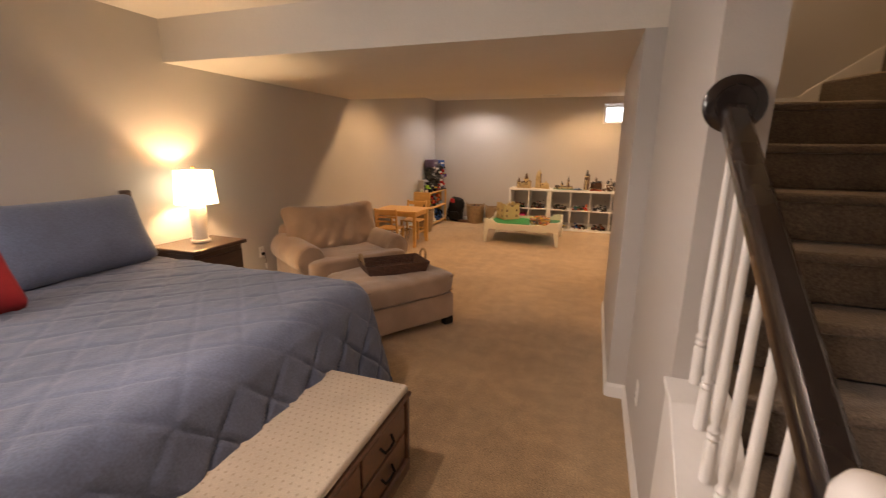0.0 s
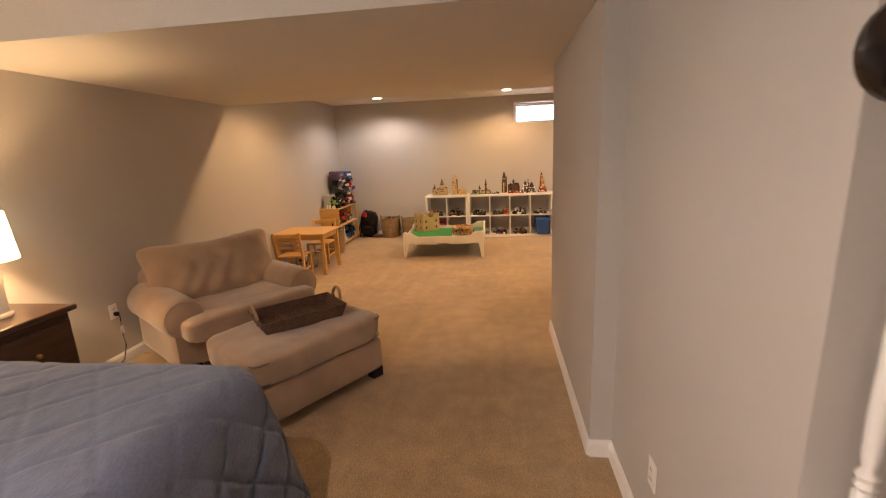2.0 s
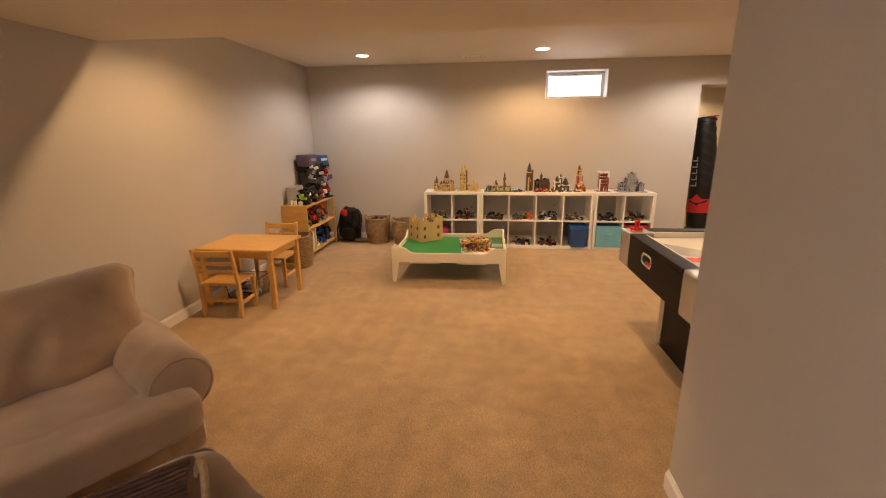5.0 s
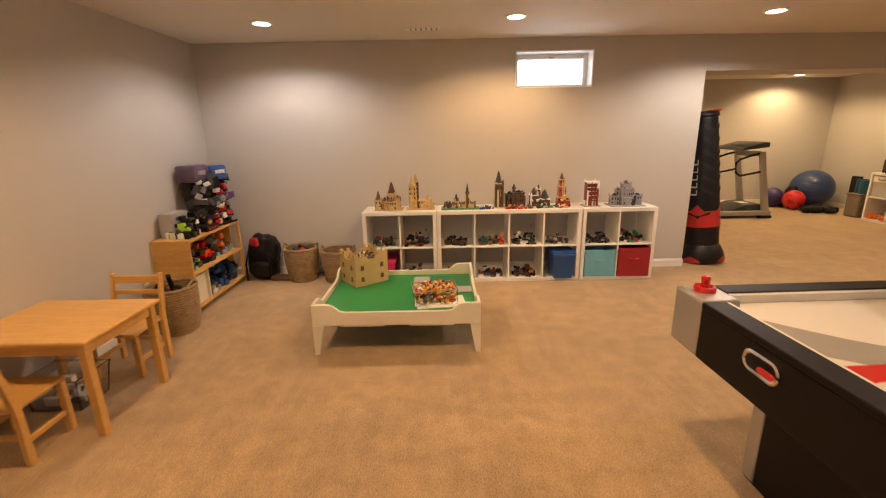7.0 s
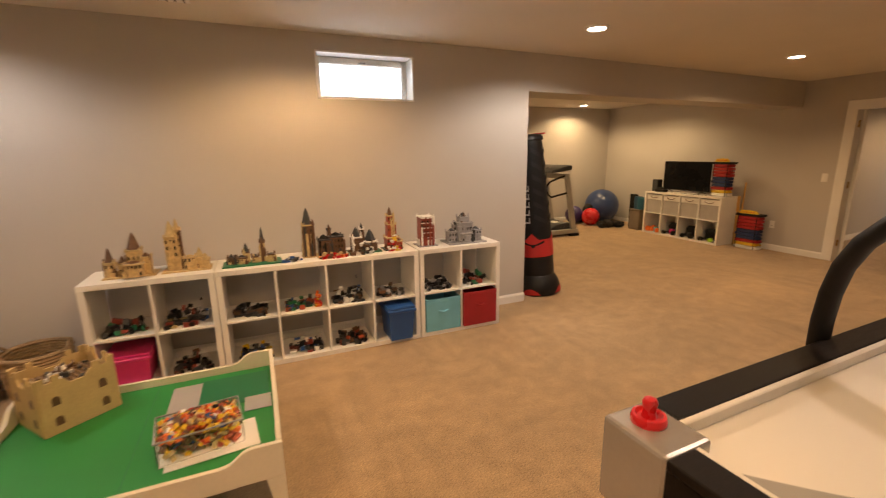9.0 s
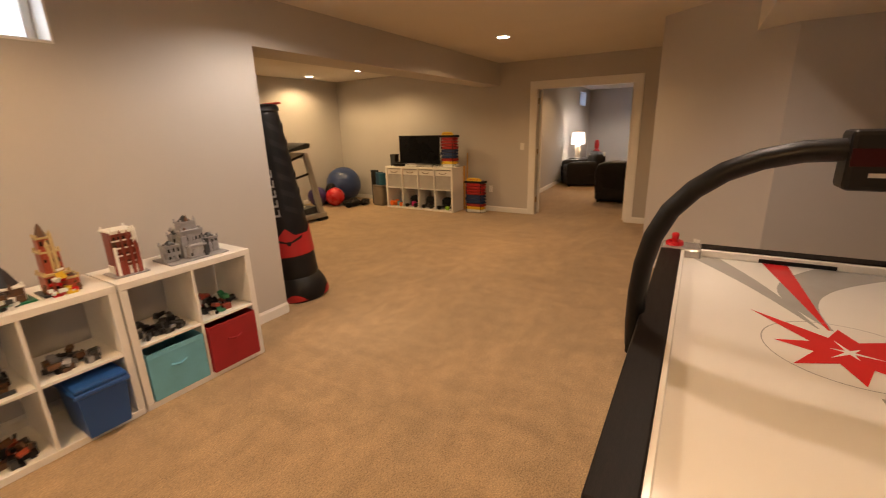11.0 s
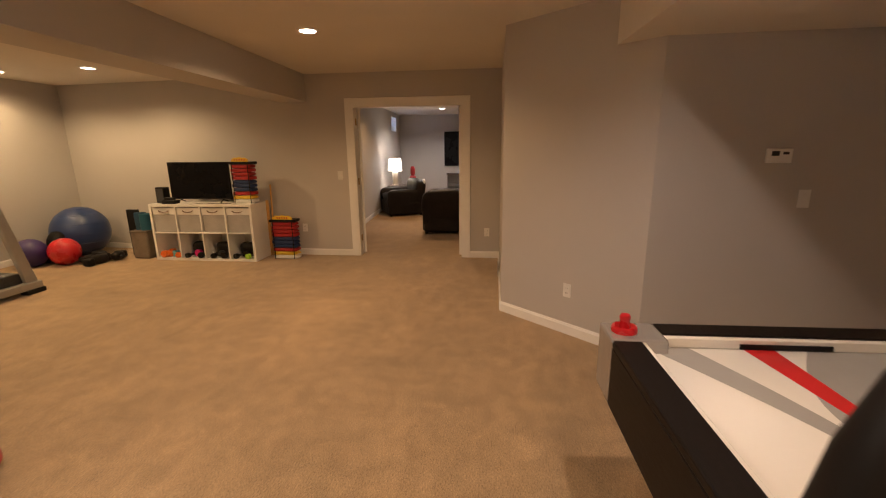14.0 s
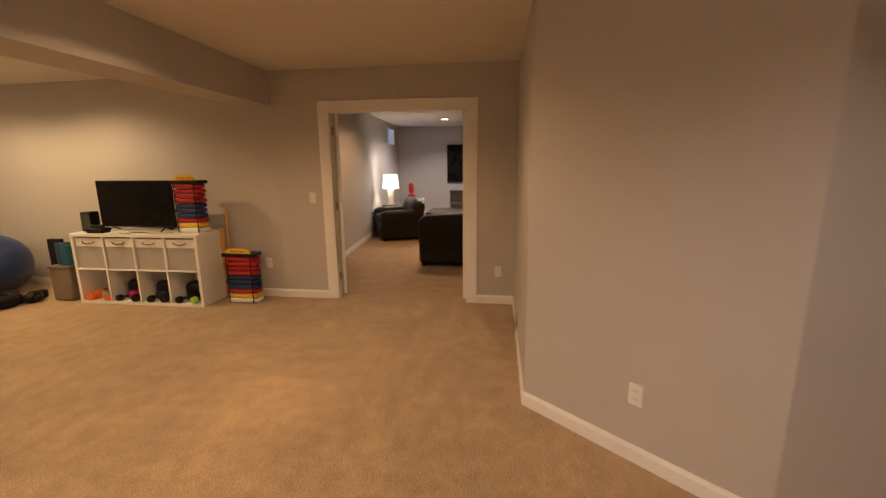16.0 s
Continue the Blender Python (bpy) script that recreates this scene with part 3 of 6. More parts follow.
sk = [(SY - 0.1, 0), (SY - 0.1, 0.20), (2.578, 1.93), (2.578, 1.55), (SY + 0.1, 0)]
part("skirt_board", prism(sk, SX1 - 0.016, SX1 - 0.001, "x", bevel=0.003), M_TRIM, stairs)
part("skirt_board", prism([(RSTART + 0.01, 0.86)] + [(SY + (NR - 1) * RUN, NR * RISE + 0.13), (3.29, NR * RISE + 0.13), (3.29, NR * RISE - 0.06), (SY + (NR - 1) * RUN, NR * RISE - 0.3), (RSTART + 0.01, 0.50)], RX + 0.151, RX + 0.165, "x", bevel=0.003), M_TRIM, stairs)
# stepped white stringer with the balusters
part("stringer", prism([(0.30, 0), (0.30, 0.282), (1.10, 0.779), (1.22, 0.79), (1.22, 0)], RX - 0.012, RX + 0.149, "x", bevel=0.004), M_TRIM, stairs)
part("stringer_cap", prism([(0.29, 0.277), (1.098, 0.780), (1.221, 0.791), (1.221, 0.814), (1.09, 0.801), (0.29, 0.302)], RX - 0.022, RX + 0.155, "x", bevel=0.003), M_TRIM, stairs)
BX = RX + 0.052


def rail_z(y):
    return 1.085 + (y - 0.409) * 0.695


for i in range(6):
    y = 0.545 + i * 0.1225
    zb, zt = 0.61 + (y - 0.79) * 0.62, rail_z(y) - 0.02
    part("baluster", lathe([(0.0165, zb), (0.0165, zb + 0.115), (0.011, zb + 0.122), (0.0165, zb + 0.132), (0.012, zb + 0.141), (0.0165, zb + 0.152), (0.0095, zb + 0.165), (0.0135, zb + 0.19), (0.015, zb + 0.25), (0.0125, zb + 0.42), (0.009, zt)], 12, BX, y), M_TRIM, stairs, "white turned baluster", True)
newel = part("newel_post", box(BX - 0.042, BX + 0.042, 0.298, 0.382, 0, 1.05, 0.006), M_TRIM, stairs, "white newel post with a ball top")
part("newel_cap", lathe([(0.043, 1.051), (0.046, 1.057), (0.036, 1.063), (0.022, 1.068), (0.021, 1.075), (0.032, 1.086), (0.043, 1.108), (0.042, 1.135), (0.031, 1.157), (0.010, 1.166)], 24, BX, 0.34), M_TRIM, newel, "", True)
part("handrail", prism([(-0.03, -0.02), (-0.033, 0.0), (-0.03, 0.022), (-0.018, 0.034), (0.018, 0.034), (0.03, 0.022), (0.033, 0.0), (0.03, -0.02)], 0, 0.995, "y"), M_RAILWOOD, stairs, "dark espresso wooden handrail", True).matrix_local = pose(BX, 0.384, rail_z(0.384), math.degrees(math.atan(0.695)), 0, 0)
rosette = part("rosette", lathe([(0.078, 0), (0.078, 0.012), (0.070, 0.02), (0.052, 0.022), (0.048, 0.03), (0.012, 0.032)], 28), M_RAILWOOD, stairs, "round dark wooden wall rosette", True)
rosette.matrix_local = pose(BX + 0.002, RSTART - 0.001, rail_z(RSTART) + 0.012, 90)
part("rosette_screw", lathe([(0.009, 0.0325), (0.009, 0.036), (0.005, 0.037)], 10), M_BLACK, rosette).location = (0.0, 0.045, -0.010)


# ---- bedroom end ----
def quilt_mesh(x0, x1, y0, y1, top, hem):
    """A bedspread that falls over the foot and both sides, stitched in large diamonds."""
    bm = bmesh.new()
    r, nx, ny = 0.15, 210, 270

    def bend(s, edge):
        """Arc length s past the start of the bend: how far out and how far down."""
        if s < 0:
            return s, 0.0
        a = s / r
        if a < 1.2:
            return r * math.sin(a), r * (1 - math.cos(a))
        q = s - 1.2 * r
        return r * math.sin(1.2) + q * math.cos(1.2) * 0.55, r * (1 - math.cos(1.2)) + q * math.sin(1.2)
    drop = top - hem
    sx = (x1 - x0) - r + drop + 0.12
    half = (y1 - y0) / 2
    grid = []
    for i in range(nx + 1):
        row = []
        s = sx * i / nx
        ox0, dx_ = bend(s - ((x1 - x0) - r), x1)
        for j in range(ny + 1):
            ox = ox0
            t = (2 * j / ny - 1) * (half - r + drop + 0.12)
            oy, dy_ = bend(abs(t) - (half - r), y1)
            if ox > 0 and oy > 0:       # rounded corner
                q = max(ox, oy) / math.hypot(ox, oy)
                ox, oy = ox * q, oy * q
            y = (y0 + y1) / 2 + math.copysign(half - r + oy, t)
            x = x1 - r + ox
            dz = max(dx_, dy_) + 0.35 * min(dx_, dy_)
            fall = min(1.0, dz / 0.3)
            fold = 0.005 * fall * math.sin(26 * (t if dx_ > dy_ else s) + 2 * noise.noise(Vector((s * 2, t * 2, 3))))
            a, b = (s + t) / 0.27, (s - t) / 0.27
            c = t / 0.30
            d = min(abs(a - round(a)), abs(b - round(b)), abs(c - round(c)) if fall > 2 else 1)
            puff = (0.008 + 0.008 * fall) * (1 - math.exp(-(d / 0.045) ** 2)) + 0.006 * noise.noise(Vector((s * 5, t * 5, 1))) + 0.004 * noise.noise(Vector((s * 17, t * 17, 1)))
            z = max(hem + 0.01 * noise.noise(Vector((s * 3, t * 3, 9))), top - dz + puff * (1 - 0.6 * fall))
            out = (puff + fold) * fall
            row.append(bm.verts.new((x + (out if dx_ > dy_ else 0), y + (math.copysign(out, t) if dy_ >= dx_ else 0), z)))
        grid.append(row)
    for i in range(nx):
        for j in range(ny):
            bm.faces.new((grid[i][j], grid[i + 1][j], grid[i + 1][j + 1], grid[i][j + 1]))
    return bm


BED = thing("bed", "wide bed with blue-grey quilt and dark headboard", "bed", 0, 0.05)
part("headboard", box(WX + 0.015, WX + 0.06, 0.036, 1.879, 0.1, 1.12, 0.012, seg=2), M_DARKWOOD, BED)
for hy in (-0.03, 1.88):
    part("headboard_post", box(WX + 0.012, WX + 0.075, hy, hy + 0.065, 0, 1.21, 0.016, seg=3), M_DARKWOOD, BED)
part("mattress", cushion(1.92, 1.84, 0.5, 8, 12, m=Matrix.Translation((-1.91, 0.95, 0.46))), M_WHITE, BED, "", True)
part("quilt", quilt_mesh(WX + 0.07, -0.93, -0.01, 1.96, 0.755, 0.09), M_QUILT, BED, "blue-grey quilt stitched in large diamonds", True)
for fx in (WX + 0.2, -1.1):
    for fy in (0.2, 1.7):
        part("foot", box(fx - 0.03, fx + 0.03, fy - 0.03, fy + 0.03, 0, 0.215, 0.004), M_DARKWOOD, BED)


def pillow(label, x, y, z, tilt, w, h, m, seed):
    p = thing("pillow", label, "pillow", x, y, z, 0)
    bm = cushion(0.20, w, h, 22, 7.0, 0.010, 7, seed)
    for v in bm.verts:      # edges thin, sides drawn in between the corners
        a, b = abs(v.co.y) / (w / 2), abs(v.co.z) / (h / 2)
        v.co.x *= (1 - min(1, a) ** 4) ** 0.6 * (1 - min(1, b) ** 4) ** 0.6 * 0.92 + 0.08
        v.co.y *= 1 - 0.07 * a * (1 - min(1, b) ** 2)
        v.co.z *= 1 - 0.07 * b * (1 - min(1, a) ** 2)
    bmesh.ops.transform(bm, matrix=pose(0, 0, h / 2 * math.cos(radians(tilt)), 0, tilt, 0), verts=bm.verts)
    part("cover", bm, m, p, "", True)
    return p


pillow("plump blue-grey quilted pillow leaning on the headboard", -2.66, 1.45, 0.755, -24, 0.86, 0.50, M_QUILT, 3)
pillow("small dark red cushion leaning on the pillows", -2.38, 0.77, 0.755, -30, 0.42, 0.40, M_REDFAB, 8)

# nightstand and lamp
NSX, NSY = -2.735, 2.36
ns = thing("nightstand", "dark brown wooden nightstand beside the bed", "nightstand", NSX, NSY)
part("top", box(-0.25, 0.22, -0.27, 0.27, 0.72, 0.755, 0.010, seg=2), M_DARKWOOD, ns, "polished wooden top")
part("body", box(-0.22, 0.18, -0.24, 0.24, 0.08, 0.719, 0.004), M_DARKWOOD, ns)
for z0 in (0.12, 0.41):
    dr = part("drawer", box(0.181, 0.2, -0.225, 0.225, z0, z0 + 0.265, 0.005), M_DARKWOOD, ns)
    part("knob", ball(0.016, 0.216, 0, z0 + 0.13, u=10, v=8), M_BRASS, dr, "", True)
for fx in (-0.2, 0.14):
    for fy in (-0.235, 0.20):
        part("foot", box(fx, fx + 0.035, fy, fy + 0.035, 0, 0.08, 0.003), M_DARKWOOD, ns)


def table_lamp(x, y, z, label, shade_m, body_m, s, watts, colour):
    la = thing("table_lamp", label, "lamp", x, y, z)
    part("base", lathe([(0.07 * s, 0), (0.07 * s, 0.012 * s), (0.058 * s, 0.022 * s), (0.055 * s, 0.10 * s), (0.062 * s, 0.2 * s), (0.06 * s, 0.27 * s), (0.04 * s, 0.29 * s), (0.014 * s, 0.3 * s)], 22), body_m, la, "", True)
    part("neck", lathe([(0.01 * s, 0.301 * s), (0.01 * s, 0.37 * s)], 10), M_BRASS, la)
    sh = bmesh.new()
    prof = [(0.150 * s, 0.30 * s), (0.132 * s, 0.55 * s), (0.130 * s, 0.55 * s), (0.148 * s, 0.30 * s)]
    seg, rings = 32, []
    for r, h in prof:
        rings.append([sh.verts.new((r * math.cos(2 * math.pi * i / seg), r * math.sin(2 * math.pi * i / seg), h)) for i in range(seg)])
    for a, b in zip(rings, rings[1:] + rings[:1]):
        for i in range(seg):
            sh.faces.new((a[i], a[(i + 1) % seg], b[(i + 1) % seg], b[i]))
    part("shade", sh, shade_m, la, "glowing linen drum shade", True)
    part("finial", ball(0.012 * s, 0, 0, 0.575 * s, bm=tube([(0, 0, 0.37 * s), (0, 0, 0.57 * s)], 0.003), u=10, v=8), M_BRASS, la, "", True)
    glow(x, y, z + 0.43 * s, watts, colour, 0.03)
    return la


table_lamp(-2.775, 2.40, 0.756, "lit white ceramic table lamp with drum shade", M_SHADE, M_CERAMIC, 1.05, 33, (1.0, 0.66, 0.34))

# chest at the foot of the bed
ch = thing("storage_bench", "wooden chest bench with patterned cream cushion top", "bench", -0.69, 0.775)
part("body", box(-0.20, 0.20, -0.62, 0.62, 0.08, 0.40, 0.006), M_OAK, ch)
part("plinth", box(-0.22, 0.22, -0.65, 0.65, 0.0, 0.079, 0.01), M_OAK, ch)
part("lid", box(-0.225, 0.225, -0.655, 0.655, 0.401, 0.425, 0.006), M_OAK, ch)
M_BENCH = mat("cream_patterned_fabric", (0.55, 0.47, 0.36), 0.85, 0.06, 6, 0.08, 0.3, 220)
pad = part("cushion_top", box(-0.215, 0.215, -0.645, 0.645, 0.4255, 0.462, 0.014, seg=3), M_BENCH, ch, "cream fabric top with small diamonds", True)
M_DOT = mat("tan_woven_dots", (0.45, 0.37, 0.27), 0.9, 0.1, 20)
dots = bmesh.new()
for i in range(13):
    for j in range(40):
        cx_, cy_ = -0.19 + i * 0.032 + (0.016 if j % 2 else 0), -0.62 + j * 0.032
        if abs(cx_) < 0.2:
            vs = [dots.verts.new((cx_ + a, cy_ + b, 0.4628)) for a, b in ((0.006, 0), (0, 0.008), (-0.006, 0), (0, -0.008))]
            dots.faces.new(vs)
part("pattern", dots, M_DOT, pad, "", False)["kind"] = "stuff"
for y0, y1 in ((-0.60, -0.21), (-0.195, 0.195), (0.21, 0.60)):
    for z0, z1 in ((0.10, 0.235), (0.25, 0.385)):
        dr = part("drawer", box(0.201, 0.213, y0, y1, z0, z1, 0.004), M_OAK, ch)
        part("handle", tube([(0.214, (y0 + y1) / 2 - 0.05, z0 + 0.08), (0.232, (y0 + y1) / 2 - 0.04, z0 + 0.055), (0.234, (y0 + y1) / 2, z0 + 0.05), (0.232, (y0 + y1) / 2 + 0.04, z0 + 0.055), (0.214, (y0 + y1) / 2 + 0.05, z0 + 0.08)], 0.006, 6), M_BLACK, dr, "dark metal bail handle")
for py in (-0.64, 0.61):
    part("corner_post", box(0.19, 0.222, py, py + 0.03, 0.081, 0.40, 0.006), M_OAK, ch)
# end panel face and drawers' side
part("end_panel", box(-0.16, 0.16, 0.621, 0.63, 0.11, 0.37, 0.006), M_OAK, ch)


# ---- armchair and ottoman ----
def armchair():
    c = thing("armchair", "wide taupe microsuede armchair with rolled arms and loose cushion", "armchair", -1.94, 3.465, 0, 56.8)
    part("base", cushion(0.98, 0.80, 0.24, 10, 14, 0.004, 5, 1, Matrix.Translation((0, 0.43, 0.20))), M_SUEDE, c, "", True)
    part("seat_cushion", join(cushion(0.80, 0.80, 0.19, 18, 6, 0.010, 5, 2, Matrix.Translation((0, 0.36, 0.40)), sag=0.02),
                              cushion(1.02, 0.24, 0.18, 16, 6, 0.008, 5, 7, Matrix.Translation((0, -0.04, 0.395)))), M_SUEDE, c, "T-shaped seat cushion", True)
    part("back_frame", cushion(1.0, 0.18, 0.50, 10, 7, 0.006, 5, 3, pose(0, 0.80, 0.48, -8)), M_SUEDE, c, "", True)
    w, h = 1.10, 0.56
    bk = cushion(0.32, w, h, 40, 7.0, 0.024, 5.5, 4)
    for v in bk.verts:
        a, b = abs(v.co.y) / (w / 2), abs(v.co.z) / (h / 2)
        v.co.x *= (1 - min(1, a) ** 4) ** 0.6 * (1 - min(1, b) ** 4) ** 0.6 * 0.9 + 0.1
        v.co.x += 0.022 * math.sin(v.co.y * 30 + 3.5 * math.sin(v.co.z * 8 + v.co.y * 3)) * max(0, 0.14 - v.co.z) * 2.2 * (1 - min(1, a) ** 2)
        v.co.y *= 1 - 0.08 * a * (1 - min(1, b) ** 2)
        v.co.z *= 1 - 0.16 * b * (1 - min(1, a) ** 2) if v.co.z > 0 else 1 - 0.05 * b
    bmesh.ops.transform(bk, matrix=pose(0, 0.58, 0.665, -18) @ pose(0, 0, 0, 0, 0, 90), verts=bk.verts)
    part("back_cushion", bk, M_SUEDE, c, "loose wrinkled back cushion", True)
    for s in (-1, 1):
        roll = lathe([(0.004, -0.012), (0.05, -0.012), (0.105, -0.004), (0.132, 0.014), (0.143, 0.045), (0.146, 0.2), (0.15, 0.5), (0.146, 0.80), (0.11, 0.86)], 26)
        for v in roll.verts:
            if v.co.z > 0.1:
                v.co += Vector((v.co.x, v.co.y, 0)) * (0.06 * noise.noise(v.co * 7 + Vector((s, 0, 0))))
        bmesh.ops.transform(roll, matrix=pose(s * 0.475, -0.01, 0.475, -90), verts=roll.verts)
        arm = part("arm", join(roll, cushion(0.19, 0.82, 0.40, 10, 12, 0.004, 6, s + 3, Matrix.Translation((s * 0.465, 0.44, 0.29)))), M_SUEDE, c, "rolled padded arm", True)
        part("arm_piping", tube([(s * 0.475 + 0.125 * math.cos(a), -0.005, 0.475 + 0.125 * math.sin(a)) for a in [2 * math.pi * k / 26 for k in range(27)]], 0.0045, 6), M_SUEDE, arm)
    for fx in (-0.44, 0.44):
        for fy in (0.06, 0.78):
            part("foot", box(fx - 0.04, fx + 0.04, fy - 0.04, fy + 0.04, 0, 0.10, 0.006), M_BLACK, c, "black block foot")
    return c


armchair()
ot = thing("ottoman", "taupe microsuede ottoman with cushioned top", "ottoman", -1.33, 2.99, 0, 56.8)
part("base", cushion(0.92, 0.65, 0.23, 12, 18, 0.003, 5, 5, Matrix.Translation((0, 0, 0.185))), M_SUEDE, ot, "", True)
part("cushion", cushion(0.955, 0.685, 0.185, 26, 7, 0.013, 5, 6, Matrix.Translation((0, 0, 0.39))), M_SUEDE, ot, "", True)
for fx in (-0.41, 0.41):
    for fy in (-0.27, 0.27):
        part("foot", box(fx - 0.045, fx + 0.045, fy - 0.035, fy + 0.035, 0, 0.075, 0.006), M_BLACK, ot, "black block foot")


def piping(hx, hy, z, r=0.05, thick=0.005):
    """A welt round a cushion: a cord along a rectangle with rounded corners."""
    pts = []
    for cx, cy, a0 in ((hx - r, hy - r, 0), (-hx + r, hy - r, 90), (-hx + r, -hy + r, 180), (hx - r, -hy + r, 270)):
        pts += [(cx + r * math.cos(radians(a0 + 18 * k)), cy + r * math.sin(radians(a0 + 18 * k)), z) for k in range(6)]
    return tube(pts + pts[:1], thick, 6)


for pz, ex in ((0.450, -0.004), (0.325, -0.010)):
    part("piping", piping(0.462 + ex, 0.329 + ex, pz), M_PIPING, ot, "darker sewn welt", True)


def wicker_tray(x, y, z, rz):
    t = thing("wicker_tray", "dark brown woven wicker tray with loop handles", "tray", x, y, z, rz)
    L, W = 0.50, 0.30
    part("bottom", box(-L / 2, L / 2, -W / 2, W / 2, 0.0, 0.012, 0.003), M_DKWICKER, t)
    strand = bmesh.new()
    for k in range(6):
        z0 = 0.016 + k * 0.0135
        pts = []
        n_ = 60
        for i in range(n_ + 1):
            a = 2 * math.pi * i / n_
            w = 0.004 * math.sin(math.pi * i + math.pi * k) * (1 if i % 2 else -1)
            g = 1 + 0.12 * k / 6
            px = math.copysign(min(abs(0.36 * math.cos(a)), L / 2), math.cos(a)) * g
            py = math.copysign(min(abs(0.215 * math.sin(a)), W / 2), math.sin(a)) * g
            pts.append((px + w, py + w, z0))
        tube(pts, 0.0075, 6, strand)
    part("woven_side", strand, M_DKWICKER, t, "", True)["kind"] = "stuff"
    for i in range(2):
        for s in (-1, 1):
            part("stake", tube([(s * L / 2, -0.05 + i * 0.1, 0), (s * L / 2 * 1.12, -0.05 + i * 0.1, 0.10)], 0.006, 6), M_DKWICKER, t)
    slat = part("slat", tube([(-L / 2, 0, 0.015), (L / 2, 0, 0.015)], 0.007, 6), M_DKWICKER, t)
    slat.location.y = -W / 2 + 0.02
    for i in range(1, 14):
        again(slat, pose(0, -W / 2 + 0.02 + i * (W - 0.04) / 13, 0.001 * (i % 2)))
    for s in (-1, 1):
        pts = [(s * (L / 2 * 1.1 + 0.012 * math.sin(a)), 0.065 * math.cos(a), 0.09 + 0.075 * math.sin(a)) for a in [math.pi * k / 10 for k in range(11)]]
        part("handle", tube(pts, 0.011, 8), M_WICKER, t, "tan wrapped loop handle", True)
    return t


wicker_tray(-1.34, 3.06, 0.480, 44)


# ---- play corner ----
def child_chair(x, y, rz):
    c = thing("child_chair", "small honey pine child's chair with ladder back", "chair", x, y, 0, rz, "chairs at the child's table")
    part("seat", box(-0.165, 0.165, -0.165, 0.15, 0.295, 0.317, 0.006, seg=2), M_PINE, c)
    for s in (-1, 1):
        part("leg", box(s * 0.148 - 0.018, s * 0.148 + 0.018, -0.16, -0.125, 0, 0.294, 0.004), M_PINE, c)
        part("back_post", prism([(0.11, 0), (0.15, 0), (0.145, 0.31), (0.20, 0.625), (0.17, 0.625), (0.11, 0.31)], s * 0.168 - 0.013, s * 0.168 + 0.013, "x", bevel=0.003), M_PINE, c)
        part("stretcher", box(s * 0.148 - 0.009, s * 0.148 + 0.009, -0.124, 0.11, 0.10, 0.13, 0.003), M_PINE, c)
    for z, h, yy in ((0.555, 0.055, 0.178), (0.48, 0.03, 0.164), (0.41, 0.03, 0.152)):
        part("slat", box(-0.154, 0.154, yy - 0.008, yy + 0.009, z, z + h, 0.004), M_PINE, c)
    part("rear_stretcher", box(-0.135, 0.135, 0.12, 0.135, 0.14, 0.17, 0.003), M_PINE, c)
    return c


KX, KY = -2.62, 6.06
kt = thing("child_table", "small square honey pine child's table", "table", KX, KY)
part("tabletop", box(-0.365, 0.365, -0.30, 0.30, 0.54, 0.565, 0.008, seg=2), M_PINE, kt)
for sx_ in (-1, 1):
    for sy_ in (-1, 1):
        part("leg", prism([(sx_ * 0.32 - 0.022, sy_ * 0.255 - 0.022), (sx_ * 0.32 + 0.022, sy_ * 0.255 - 0.022), (sx_ * 0.32 + 0.022, sy_ * 0.255 + 0.022), (sx_ * 0.32 - 0.022, sy_ * 0.255 + 0.022)], 0, 0.539, bevel=0.003), M_PINE, kt)
for s in (-1, 1):
    part("apron", box(-0.297, 0.297, s * 0.255 - 0.009, s * 0.255 + 0.009, 0.475, 0.539, 0.002), M_PINE, kt)
    part("apron", box(s * 0.32 - 0.009, s * 0.32 + 0.009, -0.232, 0.232, 0.475, 0.539, 0.002), M_PINE, kt)
for cx_, cy_, cr in ((-2.665, 5.71, 182), (-2.63, 6.52, 0)):
    child_chair(cx_, cy_, cr)

M_BRICK = mat("brownish_red_plastic", (0.24, 0.045, 0.03), 0.35, 0.1, 8)
M_TOWER = mat("rust_plastic", (0.36, 0.07, 0.035), 0.35, 0.1, 8)
M_SAND = mat("sand_yellow_plastic", (0.56, 0.40, 0.18), 0.4, 0.25, 40)
COL = {"sand": M_SAND, "red": M_RED, "maroon": M_BRICK, "rust": M_TOWER, "blue": M_BLUE, "black": M_BLACK, "grey": M_LGREY, "dgrey": M_DKGREY, "tan": M_TAN, "brown": M_BROWN, "white": M_WHITE, "green": M_TEAL, "lime": M_LIME,
       "orange": M_ORANGE, "yellow": M_YELLOW, "aqua": M_AQUA, "pink": M_PINK, "purple": mat("purple_plastic", (0.10, 0.04, 0.17), 0.4, 0.1, 8)}
PART_OF = {c: c + "_brickwork" for c in COL}


